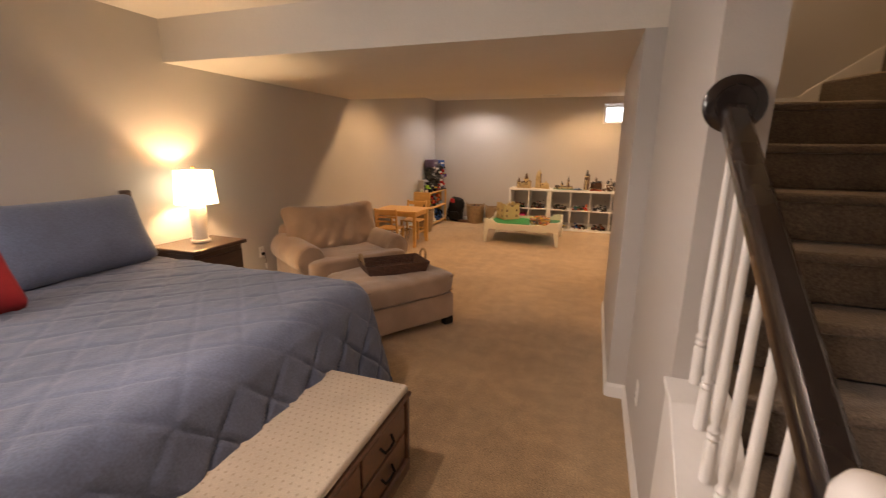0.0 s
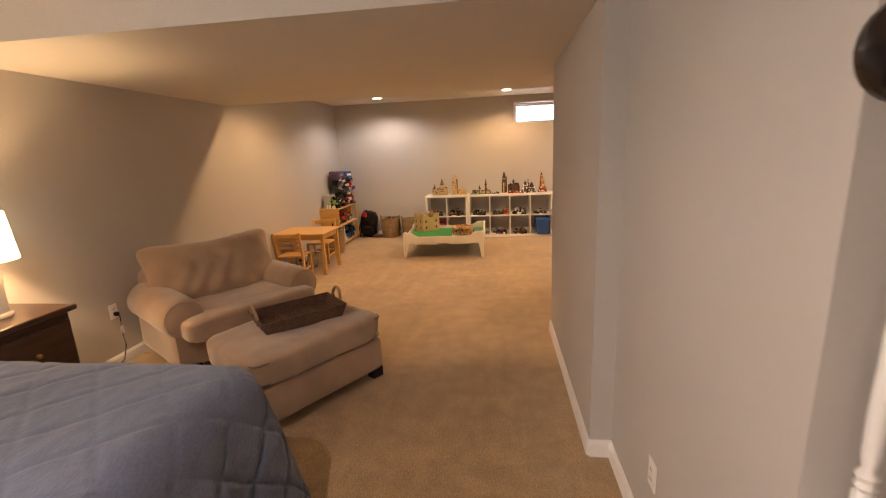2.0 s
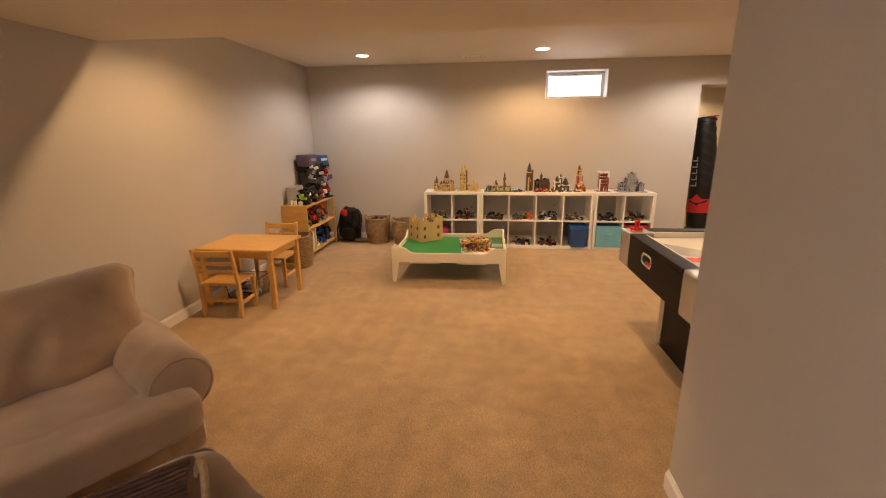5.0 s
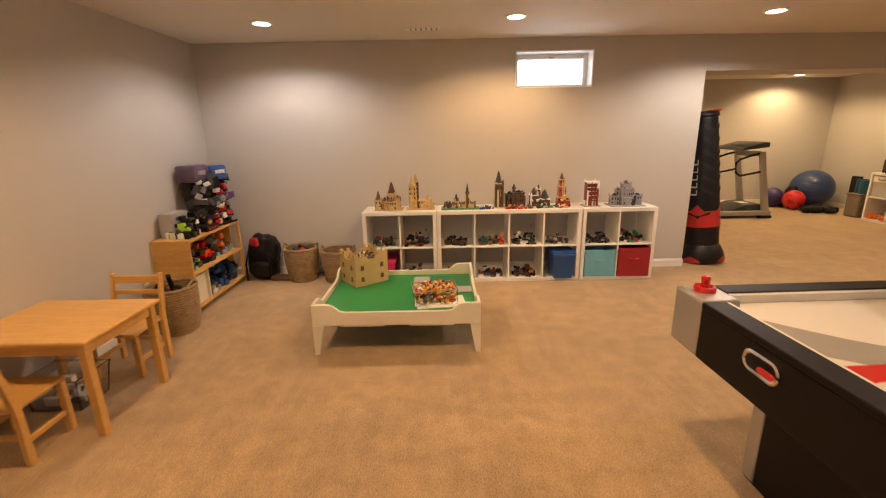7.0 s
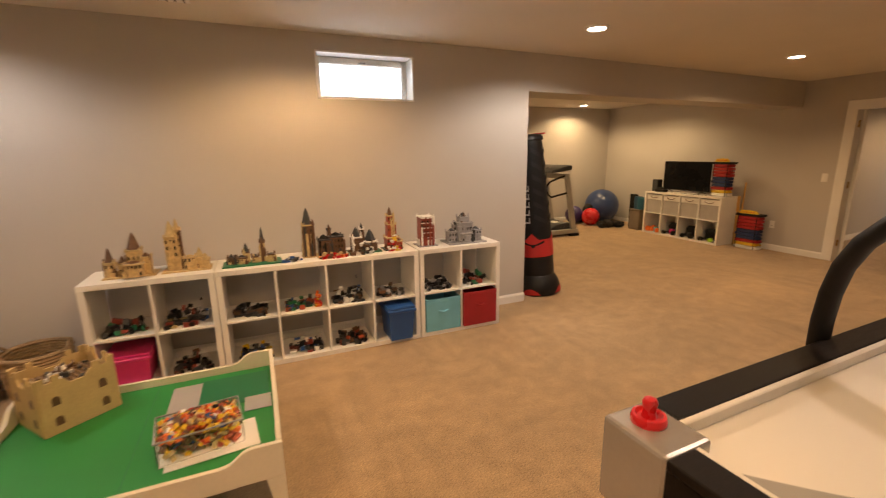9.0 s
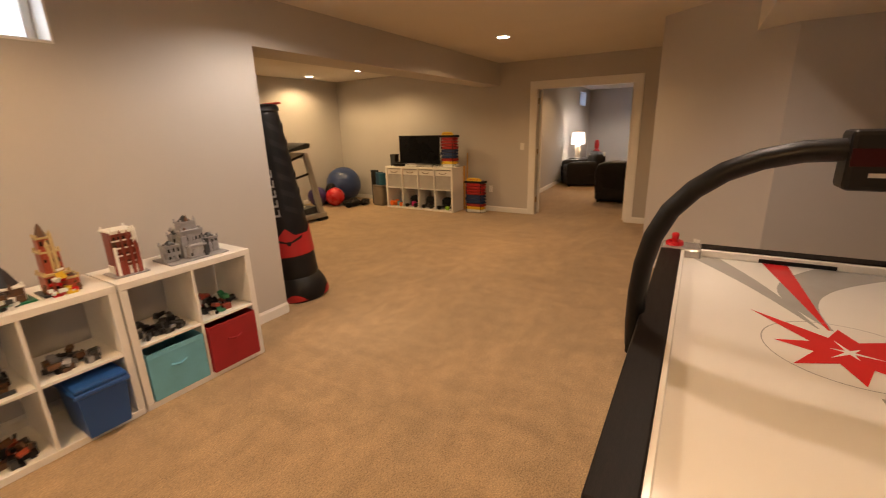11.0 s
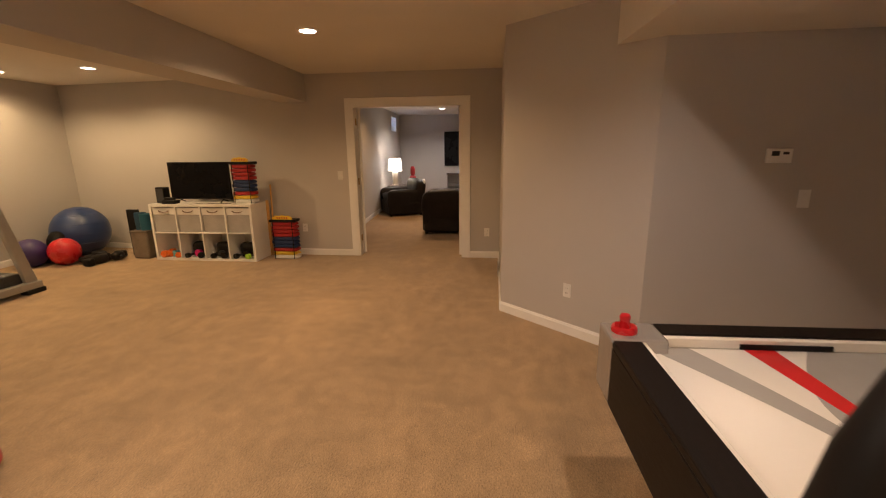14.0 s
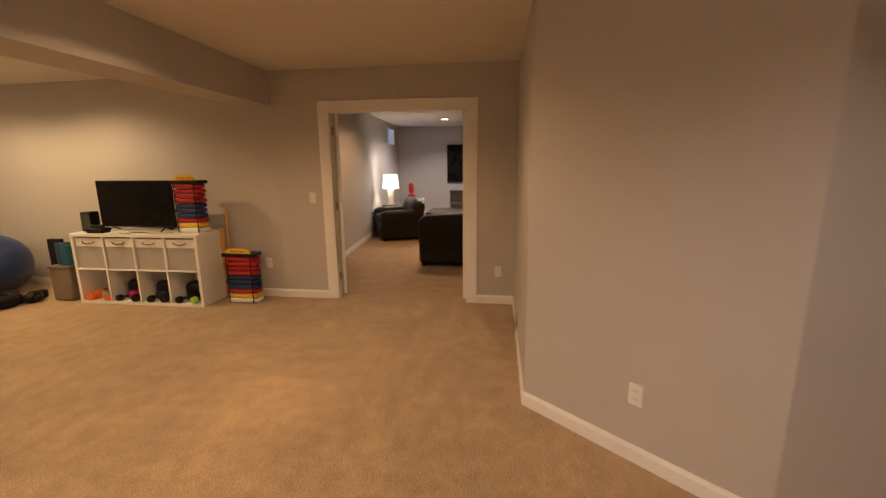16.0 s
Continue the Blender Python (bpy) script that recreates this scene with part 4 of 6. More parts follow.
def brick_heap(name, label, category, x, y, z, w, d, h, colours, n, seed, rz=0.0, group="", size=0.03, parent_fn=None):
    """A built or heaped set of toy bricks, each colour a part, standing on its support and lower at the rim."""
    t = thing(name, label, category, x, y, z, rz, group)
    rnd = random.Random(seed)
    if "model" in name:
        colours = (*colours, "dgrey", "black")
    for k, c in enumerate(colours):
        bm = bmesh.new()
        for i in range(max(2, n // len(colours))):
            a, b = rnd.uniform(-1, 1), rnd.uniform(-1, 1)
            top = h * (1 - 0.65 * max(abs(a), abs(b)) ** 2) * rnd.uniform(0.25, 1.0)
            sx_, sy_, sz_ = (rnd.uniform(0.4, 1.3) * size for _ in range(3))
            px, py = a * (w / 2 - sx_), b * (d / 2 - sy_)
            pz = 0.0 if i == 0 or rnd.random() < 0.4 else max(0, top - sz_)
            m = pose(px, py, pz + sz_ * 0.5, rnd.uniform(-18, 18) if pz else 0, rnd.uniform(-18, 18) if pz else 0, rnd.choice((0, 0, 90, rnd.uniform(0, 90))))
            bmesh.ops.create_cube(bm, size=1.0, matrix=m @ Matrix.Diagonal((sx_ * 1.6, sy_, sz_, 1)))
        part(PART_OF[c], bm, COL[c], t)["kind"] = "stuff"
    return t


def tower(bm, x, y, w, d, z0, z1):
    box(x - w / 2, x + w / 2, y - d / 2, y + d / 2, z0, z1, 0.0015, bm)


def brick_building(label, x, y, z, towers, wall_c, roof_c, trim_c, base, base_c, seed, rz=0.0):
    """A small brick building: towers (x, y, width, wall height, roof height), window slits, cornices and a base plate."""
    t = thing("toy_brick_building", label, "toy building", x, y, z, rz, "brick buildings on the shelf top")
    rnd = random.Random(seed)
    part("base_plate", box(-base[0] / 2, base[0] / 2, -base[1] / 2, base[1] / 2, 0, 0.008, 0.001), COL[base_c], t)
    wins, cor = bmesh.new(), bmesh.new()
    for tx, ty, w, h, rh in towers:
        b = bmesh.new()
        tower(b, tx, ty, w, w, 0.0085, h)
        for i in range(4):
            box(tx + rnd.uniform(-.5, .5) * w - 0.008, tx + rnd.uniform(-.5, .5) * w + 0.012, ty - w / 2 - rnd.uniform(0.002, 0.01), ty, 0.0085, rnd.uniform(0.2, 0.9) * h, 0.001, b)
        part("tower", b, COL[wall_c], t)
        n_ = max(1, int(w / 0.022))
        for lev in range(max(1, int(h / 0.045))):
            for k in range(n_):
                cx_ = tx - w / 2 + (k + 0.5) * w / n_
                zz = 0.02 + lev * 0.045
                if zz + 0.022 < h:
                    box(cx_ - 0.005, cx_ + 0.005, ty - w / 2 - 0.004, ty - w / 2 + 0.002, zz, zz + 0.022, 0, wins)
        tower(cor, tx, ty, w * 1.14, w * 1.14, h - 0.004, h + 0.006)
        for sx_ in (-1, 1):
            for sy_ in (-1, 1):
                tower(cor, tx + sx_ * w * 0.48, ty + sy_ * w * 0.48, 0.010, 0.010, h + 0.006, h + 0.02)
        if rh:
            r = bmesh.new()
            lathe([(w * 0.5, h + 0.0065), (w * 0.34, h + rh * 0.4), (w * 0.2, h + rh * 0.75), (0.003, h + rh)], 6 if w < 0.09 else 4, tx, ty, r)
            part("roof", r, COL[roof_c], t)
    part("window_grid", wins, COL["black"] if wall_c != "black" else COL["tan"], t)["kind"] = "stuff"
    part("cornice", cor, COL[trim_c], t)["kind"] = "stuff"
    for c_, n_ in ((wall_c, 16), (trim_c, 8), (roof_c, 8), ("brown", 5)):
        b = bmesh.new()
        for i in range(n_):
            tx, ty, w, h, rh = rnd.choice(towers)
            q = rnd.uniform(0.006, 0.014)
            px, py = tx + rnd.uniform(-.6, .6) * w, ty - rnd.uniform(0.2, 0.62) * w
            h1 = h * rnd.uniform(0.15, 1.08)
            tower(b, px, py, q * 1.5, q, 0.0085, h1)
            if rnd.random() < 0.5:
                lathe([(q * 1.1, h1), (0.001, h1 + q * 3)], 4, px, py, b)
        part(PART_OF[c_], b, COL[c_], t)["kind"] = "stuff"
    return t


def cube_shelf(x0, cols, group="white cube shelves"):
    """White cube shelving, two rows high, with its back to the north wall."""
    w = {2: 0.765, 4: 1.495}[cols]
    s = thing("cube_shelf", "white laminate cube shelf %s cubes wide holding brick models" % ("two" if cols == 2 else "four"), "shelf", x0, 8.153, 0, 0, group)
    d, h, k = 0.39, 0.77, 0.038
    part("top", box(0, w, 0, d, h - k, h, 0.002), M_SHELF, s)
    part("bottom", box(0, w, 0, d, 0, k, 0.002), M_SHELF, s)
    for a in (0, w - k):
        part("side", box(a, a + k, 0.0005, d, k, h - k, 0.002), M_SHELF, s)
    cw = (w - 2 * k - (cols - 1) * 0.016) / cols
    for i in range(1, cols):
        a = k + i * cw + (i - 1) * 0.016
        part("divider", box(a, a + 0.016, 0.002, d - 0.004, k, h - k, 0.001), M_SHELF, s)
    for i in range(cols):
        a = k + i * (cw + 0.016)
        part("shelf_board", box(a, a + cw, 0.002, d - 0.004, h / 2 - 0.008, h / 2 + 0.008, 0.001), M_SHELF, s)
    return s, [(x0 + k + i * (cw + 0.016) + cw / 2, 8.153 + d / 2) for i in range(cols)], cw


cells = []
for x0, cols in ((-1.287, 2), (-0.517, 4), (0.988, 2)):
    s_, cc, cw = cube_shelf(x0, cols)
    cells += cc
MIX = [("dgrey", "black", "maroon", "green"), ("dgrey", "tan", "maroon", "black"), ("black", "dgrey", "brown"), ("green", "dgrey", "rust", "blue"), ("dgrey", "brown", "white", "black"), ("brown", "dgrey", "grey"),
       ("dgrey", "grey", "black"), ("green", "white", "black", "maroon"), ("dgrey", "brown", "maroon", "black"), ("black", "dgrey", "yellow", "blue"), ("blue", "white", "dgrey", "maroon"), ("brown", "rust", "dgrey", "black")]
for i in range(8):
    cx_, cy_ = cells[i]
    brick_heap("toy_brick_model", "dark multicoloured brick model on a shelf cube", "toy model", cx_ - 0.01, cy_ - 0.07, 0.394, 0.27, 0.20, (0.13, 0.17, 0.12, 0.10, 0.14, 0.13, 0.12, 0.16)[i], MIX[i], 44, i + 1, 0, "brick models in the cubes")
    if i in (1, 4):
        brick_heap("toy_brick_model", "small brick model with pale wheels", "toy model", cx_ + 0.09, cy_ - 0.02, 0.394, 0.09, 0.14, 0.20, ("dgrey", "blue", "grey"), 20, i + 40, 0, "brick models in the cubes", 0.022)
brick_heap("toy_brick_figure", "bright red and yellow brick figure in a cube", "toy figure", cells[3][0] + 0.11, cells[3][1] - 0.12, 0.394, 0.07, 0.06, 0.19, ("red", "orange", "yellow"), 22, 60, 0, "", 0.022)
for i in (1, 2, 3, 4):
    cx_, cy_ = cells[i]
    brick_heap("toy_brick_model", "dark multicoloured brick model on a bottom cube", "toy model", cx_ - 0.005, cy_ - 0.07, 0.039, 0.28, 0.22, (0.16, 0.14, 0.13, 0.12)[i - 1], MIX[8 + i - 1], 48, i + 20, 0, "brick models in the cubes")


def bin_box(name, label, x, y, z, w, d, h, m, lid=False, fabric=False):
    b = thing(name, label, "storage bin", x, y, z)
    bm = bmesh.new()
    top = (w / 2, d / 2)
    k = 1.0 if fabric else 0.84
    vb = [bm.verts.new((sx_ * w / 2 * k, sy_ * d / 2 * k, 0)) for sx_, sy_ in ((-1, -1), (1, -1), (1, 1), (-1, 1))]
    vt = [bm.verts.new((sx_ * w / 2, sy_ * d / 2, h)) for sx_, sy_ in ((-1, -1), (1, -1), (1, 1), (-1, 1))]
    vi = [bm.verts.new((sx_ * (w / 2 - 0.006), sy_ * (d / 2 - 0.006), h)) for sx_, sy_ in ((-1, -1), (1, -1), (1, 1), (-1, 1))]
    vj = [bm.verts.new((sx_ * (w / 2 * k - 0.006), sy_ * (d / 2 * k - 0.006), 0.01)) for sx_, sy_ in ((-1, -1), (1, -1), (1, 1), (-1, 1))]
    bm.faces.new(vb[::-1])
    bm.faces.new(vj)
    for a, c in ((vb, vt), (vt, vi), (vi, vj)):
        for i in range(4):
            bm.faces.new((a[i], a[(i + 1) % 4], c[(i + 1) % 4], c[i]))
    part("body", bm, m, b)
    if fabric:
        part("handle", tube([(-0.045, -d / 2 - 0.002, h * 0.62), (0, -d / 2 - 0.012, h * 0.585), (0.045, -d / 2 - 0.002, h * 0.62)], 0.007, 6), m, b, "fabric strap handle")
        part("seam", box(-w / 2 - 0.002, w / 2 + 0.002, -d / 2 - 0.002, -d / 2 + 0.001, h - 0.03, h - 0.026, 0), m, b)
    else:
        part("rim", prism([(-w / 2 - 0.012, -d / 2 - 0.012), (w / 2 + 0.012, -d / 2 - 0.012), (w / 2 + 0.012, d / 2 + 0.012), (-w / 2 - 0.012, d / 2 + 0.012)], h - 0.028, h - 0.001, bevel=0.006) if lid else tube([(-w / 2, -d / 2, h), (w / 2, -d / 2, h), (w / 2, d / 2, h), (-w / 2, d / 2, h), (-w / 2, -d / 2, h)], 0.008, 6), m, b)
    if lid:
        part("lid", box(-w / 2 - 0.006, w / 2 + 0.006, -d / 2 - 0.006, d / 2 + 0.006, h, h + 0.022, 0.008, seg=2), m, b)
    return b


bin_box("plastic_tub", "pink plastic tub in a bottom cube", cells[0][0] - 0.02, cells[0][1] - 0.03, 0.039, 0.26, 0.28, 0.20, M_PINK, True)
bin_box("plastic_tub", "blue plastic tub with lid in a bottom cube", cells[5][0] + 0.03, cells[5][1] - 0.12, 0.039, 0.22, 0.28, 0.27, M_BLUE, True)
bin_box("fabric_bin", "light aqua fabric storage cube", cells[6][0], cells[6][1] - 0.02, 0.039, cw - 0.015, 0.36, 0.29, M_AQUA, fabric=True)
bin_box("fabric_bin", "red fabric storage cube", cells[7][0], cells[7][1] - 0.03, 0.039, cw - 0.012, 0.37, 0.31, M_REDFAB, fabric=True)

SH = 0.771
brick_building("tan brick castle with pointed dark towers", -1.02, 8.33, SH, [(-0.11, -0.02, 0.055, 0.10, 0.10), (-0.05, 0.02, 0.05, 0.08, 0.05), (0.03, 0.0, 0.08, 0.17, 0.12), (0.095, -0.02, 0.06, 0.12, 0.03), (0.03, -0.06, 0.11, 0.09, 0.02)], "sand", "brown", "tan", (0.30, 0.17), "sand", 1)
brick_building("tan brick castle with one tall tower", -0.69, 8.33, SH, [(-0.08, 0, 0.07, 0.24, 0.11), (-0.045, 0.03, 0.045, 0.28, 0.08), (0.02, -0.02, 0.07, 0.09, 0.02), (0.08, 0.0, 0.055, 0.08, 0.07), (0.12, -0.03, 0.045, 0.06, 0.05)], "sand", "tan", "sand", (0.30, 0.16), "sand", 2)
brick_building("low brick town with tan hall and dark spire", -0.27, 8.31, SH, [(-0.14, 0.01, 0.05, 0.05, 0.03), (-0.07, 0.0, 0.07, 0.05, 0.02), (-0.04, 0.03, 0.045, 0.08, 0.07), (0.02, 0, 0.05, 0.05, 0.02), (0.075, 0.01, 0.036, 0.15, 0.11), (0.13, -0.02, 0.05, 0.06, 0.01)], "tan", "dgrey", "brown", (0.40, 0.18), "green", 3)
brick_heap("toy_brick_vehicle", "small blue and white brick vehicles", "toy vehicle", 0.0, 8.24, SH, 0.16, 0.10, 0.06, ("blue", "white", "dgrey"), 26, 71, size=0.02)
brick_building("tall brown brick clock tower", 0.135, 8.34, SH, [(0, 0, 0.075, 0.25, 0.13)], "brown", "dgrey", "tan", (0.10, 0.10), "tan", 4)
brick_building("dark brown brick inn with street front", 0.30, 8.32, SH, [(-0.05, 0.0, 0.09, 0.13, 0.04), (0.045, 0.0, 0.10, 0.15, 0.03), (0.0, 0.04, 0.03, 0.19, 0.05)], "brown", "black", "dgrey", (0.22, 0.16), "tan", 5)
brick_heap("toy_brick_street", "brown and red brick market stalls", "toy scene", 0.31, 8.21, SH, 0.24, 0.07, 0.07, ("brown", "red", "tan", "orange"), 40, 72, size=0.018)
brick_building("brown brick houses with dark gabled roofs", 0.57, 8.33, SH, [(-0.06, 0.02, 0.08, 0.12, 0.08), (0.05, 0, 0.10, 0.08, 0.10), (-0.01, 0.03, 0.035, 0.18, 0.05)], "brown", "dgrey", "white", (0.26, 0.16), "green", 6)
brick_heap("toy_brick_street", "dark brown and white brick house fronts", "toy scene", 0.53, 8.23, SH, 0.22, 0.08, 0.13, ("brown", "white", "dgrey"), 40, 73, size=0.02)
brick_building("red and white brick fire station tower", 0.80, 8.32, SH, [(0, 0, 0.10, 0.10, 0.02), (0.0, 0.01, 0.075, 0.21, 0.03), (-0.01, 0.0, 0.05, 0.28, 0.07), (0.05, -0.04, 0.05, 0.07, 0.03)], "rust", "brown", "tan", (0.15, 0.14), "dgrey", 7)
brick_heap("toy_brick_figure", "red and yellow brick pieces before the tower", "toy figure", 0.80, 8.24, SH, 0.13, 0.06, 0.16, ("red", "yellow", "white"), 30, 74, size=0.018)
bt = brick_building("red brick row house with white ground floor", 1.11, 8.33, SH, [(0, 0.0, 0.112, 0.25, 0)], "maroon", "maroon", "white", (0.17, 0.16), "grey", 8)
for k in range(5):
    part("cornice", box(-0.06, 0.06, -0.064, -0.055, 0.07 + k * 0.042, 0.078 + k * 0.042, 0.001), M_WHITE, bt)
part("ground_floor", box(-0.06, 0.06, -0.064, 0.058, 0.0086, 0.055, 0.002), M_WHITE, bt)
brick_building("grey brick fortress with stepped towers", 1.47, 8.32, SH, [(-0.12, 0, 0.08, 0.10, 0.03), (0.12, 0, 0.08, 0.10, 0.03), (0, -0.03, 0.10, 0.08, 0.0), (0.0, 0.02, 0.12, 0.17, 0.0), (0, 0.02, 0.08, 0.22, 0.04), (-0.07, 0.03, 0.05, 0.15, 0.03), (0.07, 0.03, 0.05, 0.15, 0.03)], "grey", "dgrey", "grey", (0.36, 0.22), "grey", 9)


ub = bin_box("plastic_tub", "clear plastic tub of toys under the child's table", -2.74, 6.12, 0, 0.34, 0.26, 0.2, M_CLEAR)
brick_heap("toy_pile", "dark toys inside the clear tub", "toys", -2.74, 6.12, 0.0105, 0.24, 0.17, 0.17, ("dgrey", "white", "grey"), 40, 111, size=0.045)

# brick play table
LX, LY, LW, LD = -0.80, 7.115, 1.20, 0.95
lt = thing("play_table", "cream wooden play table with green board top", "play table", LX, LY)
HZ0, HZ1, DIP = 0.225, 0.385, 0.322


def wavy(L):
    """The outline of a rail: high at both ends, dipped between, with eased steps."""
    h = L / 2
    return [(-h, HZ0), (h, HZ0), (h, HZ1), (h - 0.12, HZ1), (h - 0.15, HZ1 - 0.01), (h - 0.20, DIP + 0.008), (h - 0.24, DIP), (-h + 0.24, DIP), (-h + 0.20, DIP + 0.008), (-h + 0.15, HZ1 - 0.01), (-h + 0.12, HZ1), (-h, HZ1)]


for s in (-1, 1):
    part("long_rail", prism(wavy(LW), s * LD / 2 - 0.011, s * LD / 2 + 0.011, "y", bevel=0.003), M_CREAM, lt)
    part("end_rail", prism(wavy(LD - 0.024), s * (LW / 2 - 0.012) - 0.011, s * (LW / 2 - 0.012) + 0.011, "x", bevel=0.003), M_CREAM, lt)
    for s2 in (-1, 1):
        part("leg", prism([(s * (LW / 2 - 0.0), 0), (s * (LW / 2 - 0.035), 0), (s * (LW / 2 - 0.075), 0.224), (s * (LW / 2 - 0.0), 0.224)], s2 * LD / 2 - 0.011, s2 * LD / 2 + 0.011, "y", bevel=0.002), M_CREAM, lt)
        part("leg_return", box(min(s * (LW / 2 - 0.001), s * (LW / 2 - 0.023)), max(s * (LW / 2 - 0.001), s * (LW / 2 - 0.023)), min(s2 * (LD / 2 - 0.012), s2 * (LD / 2 - 0.06)), max(s2 * (LD / 2 - 0.012), s2 * (LD / 2 - 0.06)), 0, 0.224, 0.002), M_CREAM, lt)
part("board", box(-LW / 2 + 0.024, LW / 2 - 0.024, -LD / 2 + 0.012, LD / 2 - 0.012, 0.27, 0.285, 0), M_GREEN, lt, "smooth bright green board")
part("board_joint", box(-0.0015, 0.0015, -LD / 2 + 0.012, LD / 2 - 0.012, 0.2852, 0.2862, 0), M_TEAL, lt)
part("plate", box(0.20, 0.56, 0.08, 0.40, 0.2855, 0.289, 0.001), M_TEAL, lt, "darker green brick plate")
part("plate", box(0.08, 0.22, 0.02, 0.38, 0.2892, 0.2915, 0.001), M_GREY, lt, "grey road plate")
part("plate", box(0.44, 0.57, -0.02, 0.12, 0.2892, 0.2915, 0.001), M_GREY, lt, "grey road plate")
for s in (-0.25, 0.25):
    part("cross_brace", box(s - 0.16, s + 0.16, -LD / 2 + 0.012, -LD / 2 + 0.03, 0.205, 0.224, 0.002), M_CREAM, lt)
for yy in (0.1, -0.15):
    part("slot", box(LW / 2 - 0.0245, LW / 2 - 0.0225, yy - 0.02, yy + 0.02, 0.30, 0.308, 0), M_BLACK, lt)

# hollow tan toy castle
tc = thing("toy_castle", "tan cardboard toy castle with dark arched windows", "toy castle", -1.16, 7.45, 0.286, 39)
M_CASTLE = mat("tan_card", (0.50, 0.37, 0.17), 0.75, 0.08, 8, 0.05, 0.1, 90)
for k in range(4):
    L = 0.31 if k % 2 == 0 else 0.27
    dist = 0.135 if k % 2 == 0 else 0.155
    h = 0.255
    out = [(-L / 2, 0), (L / 2, 0), (L / 2, h + 0.03), (L / 2 - 0.03, h + 0.03), (L / 2 - 0.03, h), (L / 2 - 0.06, h), (L / 2 - 0.06, h + 0.03), (L / 2 - 0.09, h + 0.03), (L / 2 - 0.09, h), (0.05, h), (0.03, h - 0.03), (-0.03, h - 0.03), (-0.05, h),
           (-L / 2 + 0.09, h), (-L / 2 + 0.09, h + 0.03), (-L / 2 + 0.06, h + 0.03), (-L / 2 + 0.06, h), (-L / 2 + 0.03, h), (-L / 2 + 0.03, h + 0.03), (-L / 2, h + 0.03)]
    wl = part("castle_wall", prism(out, -dist - 0.006, -dist + 0.006, "y", bevel=0.001), M_CASTLE, tc)
    wl.matrix_local = pose(0, 0, 0.001, 0, 0, 90 * k)
    for wx in (-L / 2 + 0.06, L / 2 - 0.06):
        for wz in (0.04, 0.14):
            arch = [(wx - 0.016, wz), (wx + 0.016, wz), (wx + 0.016, wz + 0.028)] + [(wx + 0.016 * math.cos(a), wz + 0.028 + 0.016 * math.sin(a)) for a in (0.5, 1.05, 1.57, 2.1, 2.6)] + [(wx - 0.016, wz + 0.028)]
            part("castle_window", prism(arch, -dist - 0.008, -dist - 0.0055, "y"), M_BROWN, wl, "dark arched window")
part("roof_deck", box(-0.148, 0.148, -0.128, 0.128, 0.19, 0.20, 0.001), M_BROWN, tc, "striped brown deck")
for i in range(12):
    part("deck_board", box(-0.14 + i * 0.024, -0.128 + i * 0.024, -0.127, 0.127, 0.2005, 0.208, 0.001), M_WICKER, tc)
brick_heap("toy_knights", "small dark and silver toy pieces on the castle deck", "toy figure", -1.16, 7.45, 0.496, 0.22, 0.18, 0.07, ("dgrey", "white", "brown"), 30, 81, 24, "", 0.018)

# clear box of bricks
bb = thing("brick_box", "clear plastic box heaped with colourful toy bricks", "storage box", -0.53, 6.92, 0.2925, 8)
cb_ = bmesh.new()
for a in ((-0.165, 0.165, -0.105, -0.102), (-0.165, 0.165, 0.102, 0.105), (-0.165, -0.162, -0.102, 0.102), (0.162, 0.165, -0.102, 0.102)):
    box(a[0], a[1], a[2], a[3], 0.004, 0.115, 0, cb_)
part("box", cb_, M_CLEAR, bb).visible_shadow = False
part("base", box(-0.165, 0.165, -0.105, 0.105, 0, 0.0035, 0), M_WHITE, bb)
part("rim", tube([(-0.168, -0.108, 0.115), (0.168, -0.108, 0.115), (0.168, 0.108, 0.115), (-0.168, 0.108, 0.115), (-0.168, -0.108, 0.115)], 0.004, 6), M_LGREY, bb)
rnd = random.Random(5)
for c in ("orange", "red", "yellow", "black", "white", "blue", "tan", "brown", "rust"):
    bm = bmesh.new()
    for i in range(70 if c in ("orange", "yellow", "brown", "tan", "rust") else 16):
        a, b = rnd.uniform(-0.145, 0.145), rnd.uniform(-0.088, 0.088)
        top = 0.105 + 0.045 * (1 - (a / 0.16) ** 2) * (1 - (b / 0.1) ** 2)
        zz = top if i % 3 == 0 else rnd.uniform(0.015, top)
        bmesh.ops.create_cube(bm, size=1, matrix=pose(a, b, max(0.02, zz - 0.01), rnd.uniform(-50, 50), rnd.uniform(-50, 50), rnd.uniform(0, 180)) @ Matrix.Diagonal((rnd.choice((0.024, 0.04, 0.05)), 0.022, 0.014, 1)))
    part(PART_OF[c], bm, COL[c], bb)["kind"] = "stuff"
tl = thing("box_lid", "white plastic lid under the brick box", "lid", -0.495, 6.895, 0.286, 6)
part("panel", box(-0.175, 0.195, -0.118, 0.108, 0, 0.006, 0.002), M_WHITE, tl)

# pine toy shelf on the west wall
TSX, TSY = -2.82, 7.89
ts = thing("toy_shelf", "honey pine open shelf crowded with toys", "shelf", TSX, TSY)
TW, TL_, TH_ = 0.165, 0.475, 0.68
for z0 in (0.05, 0.36, TH_ - 0.022):
    part("shelf_board", box(-TW, TW, -TL_ + 0.021, TL_ - 0.021, z0, z0 + 0.02, 0.002), M_PINE, ts)
part("side", box(-TW, TW, -TL_, -TL_ + 0.02, 0, TH_, 0.003), M_PINE, ts)
part("side", box(-TW, TW - 0.10, TL_ - 0.02, TL_, 0, TH_, 0.003), M_PINE, ts)
part("front_post", box(TW - 0.035, TW, TL_ - 0.02, TL_, 0, TH_, 0.003), M_PINE, ts)
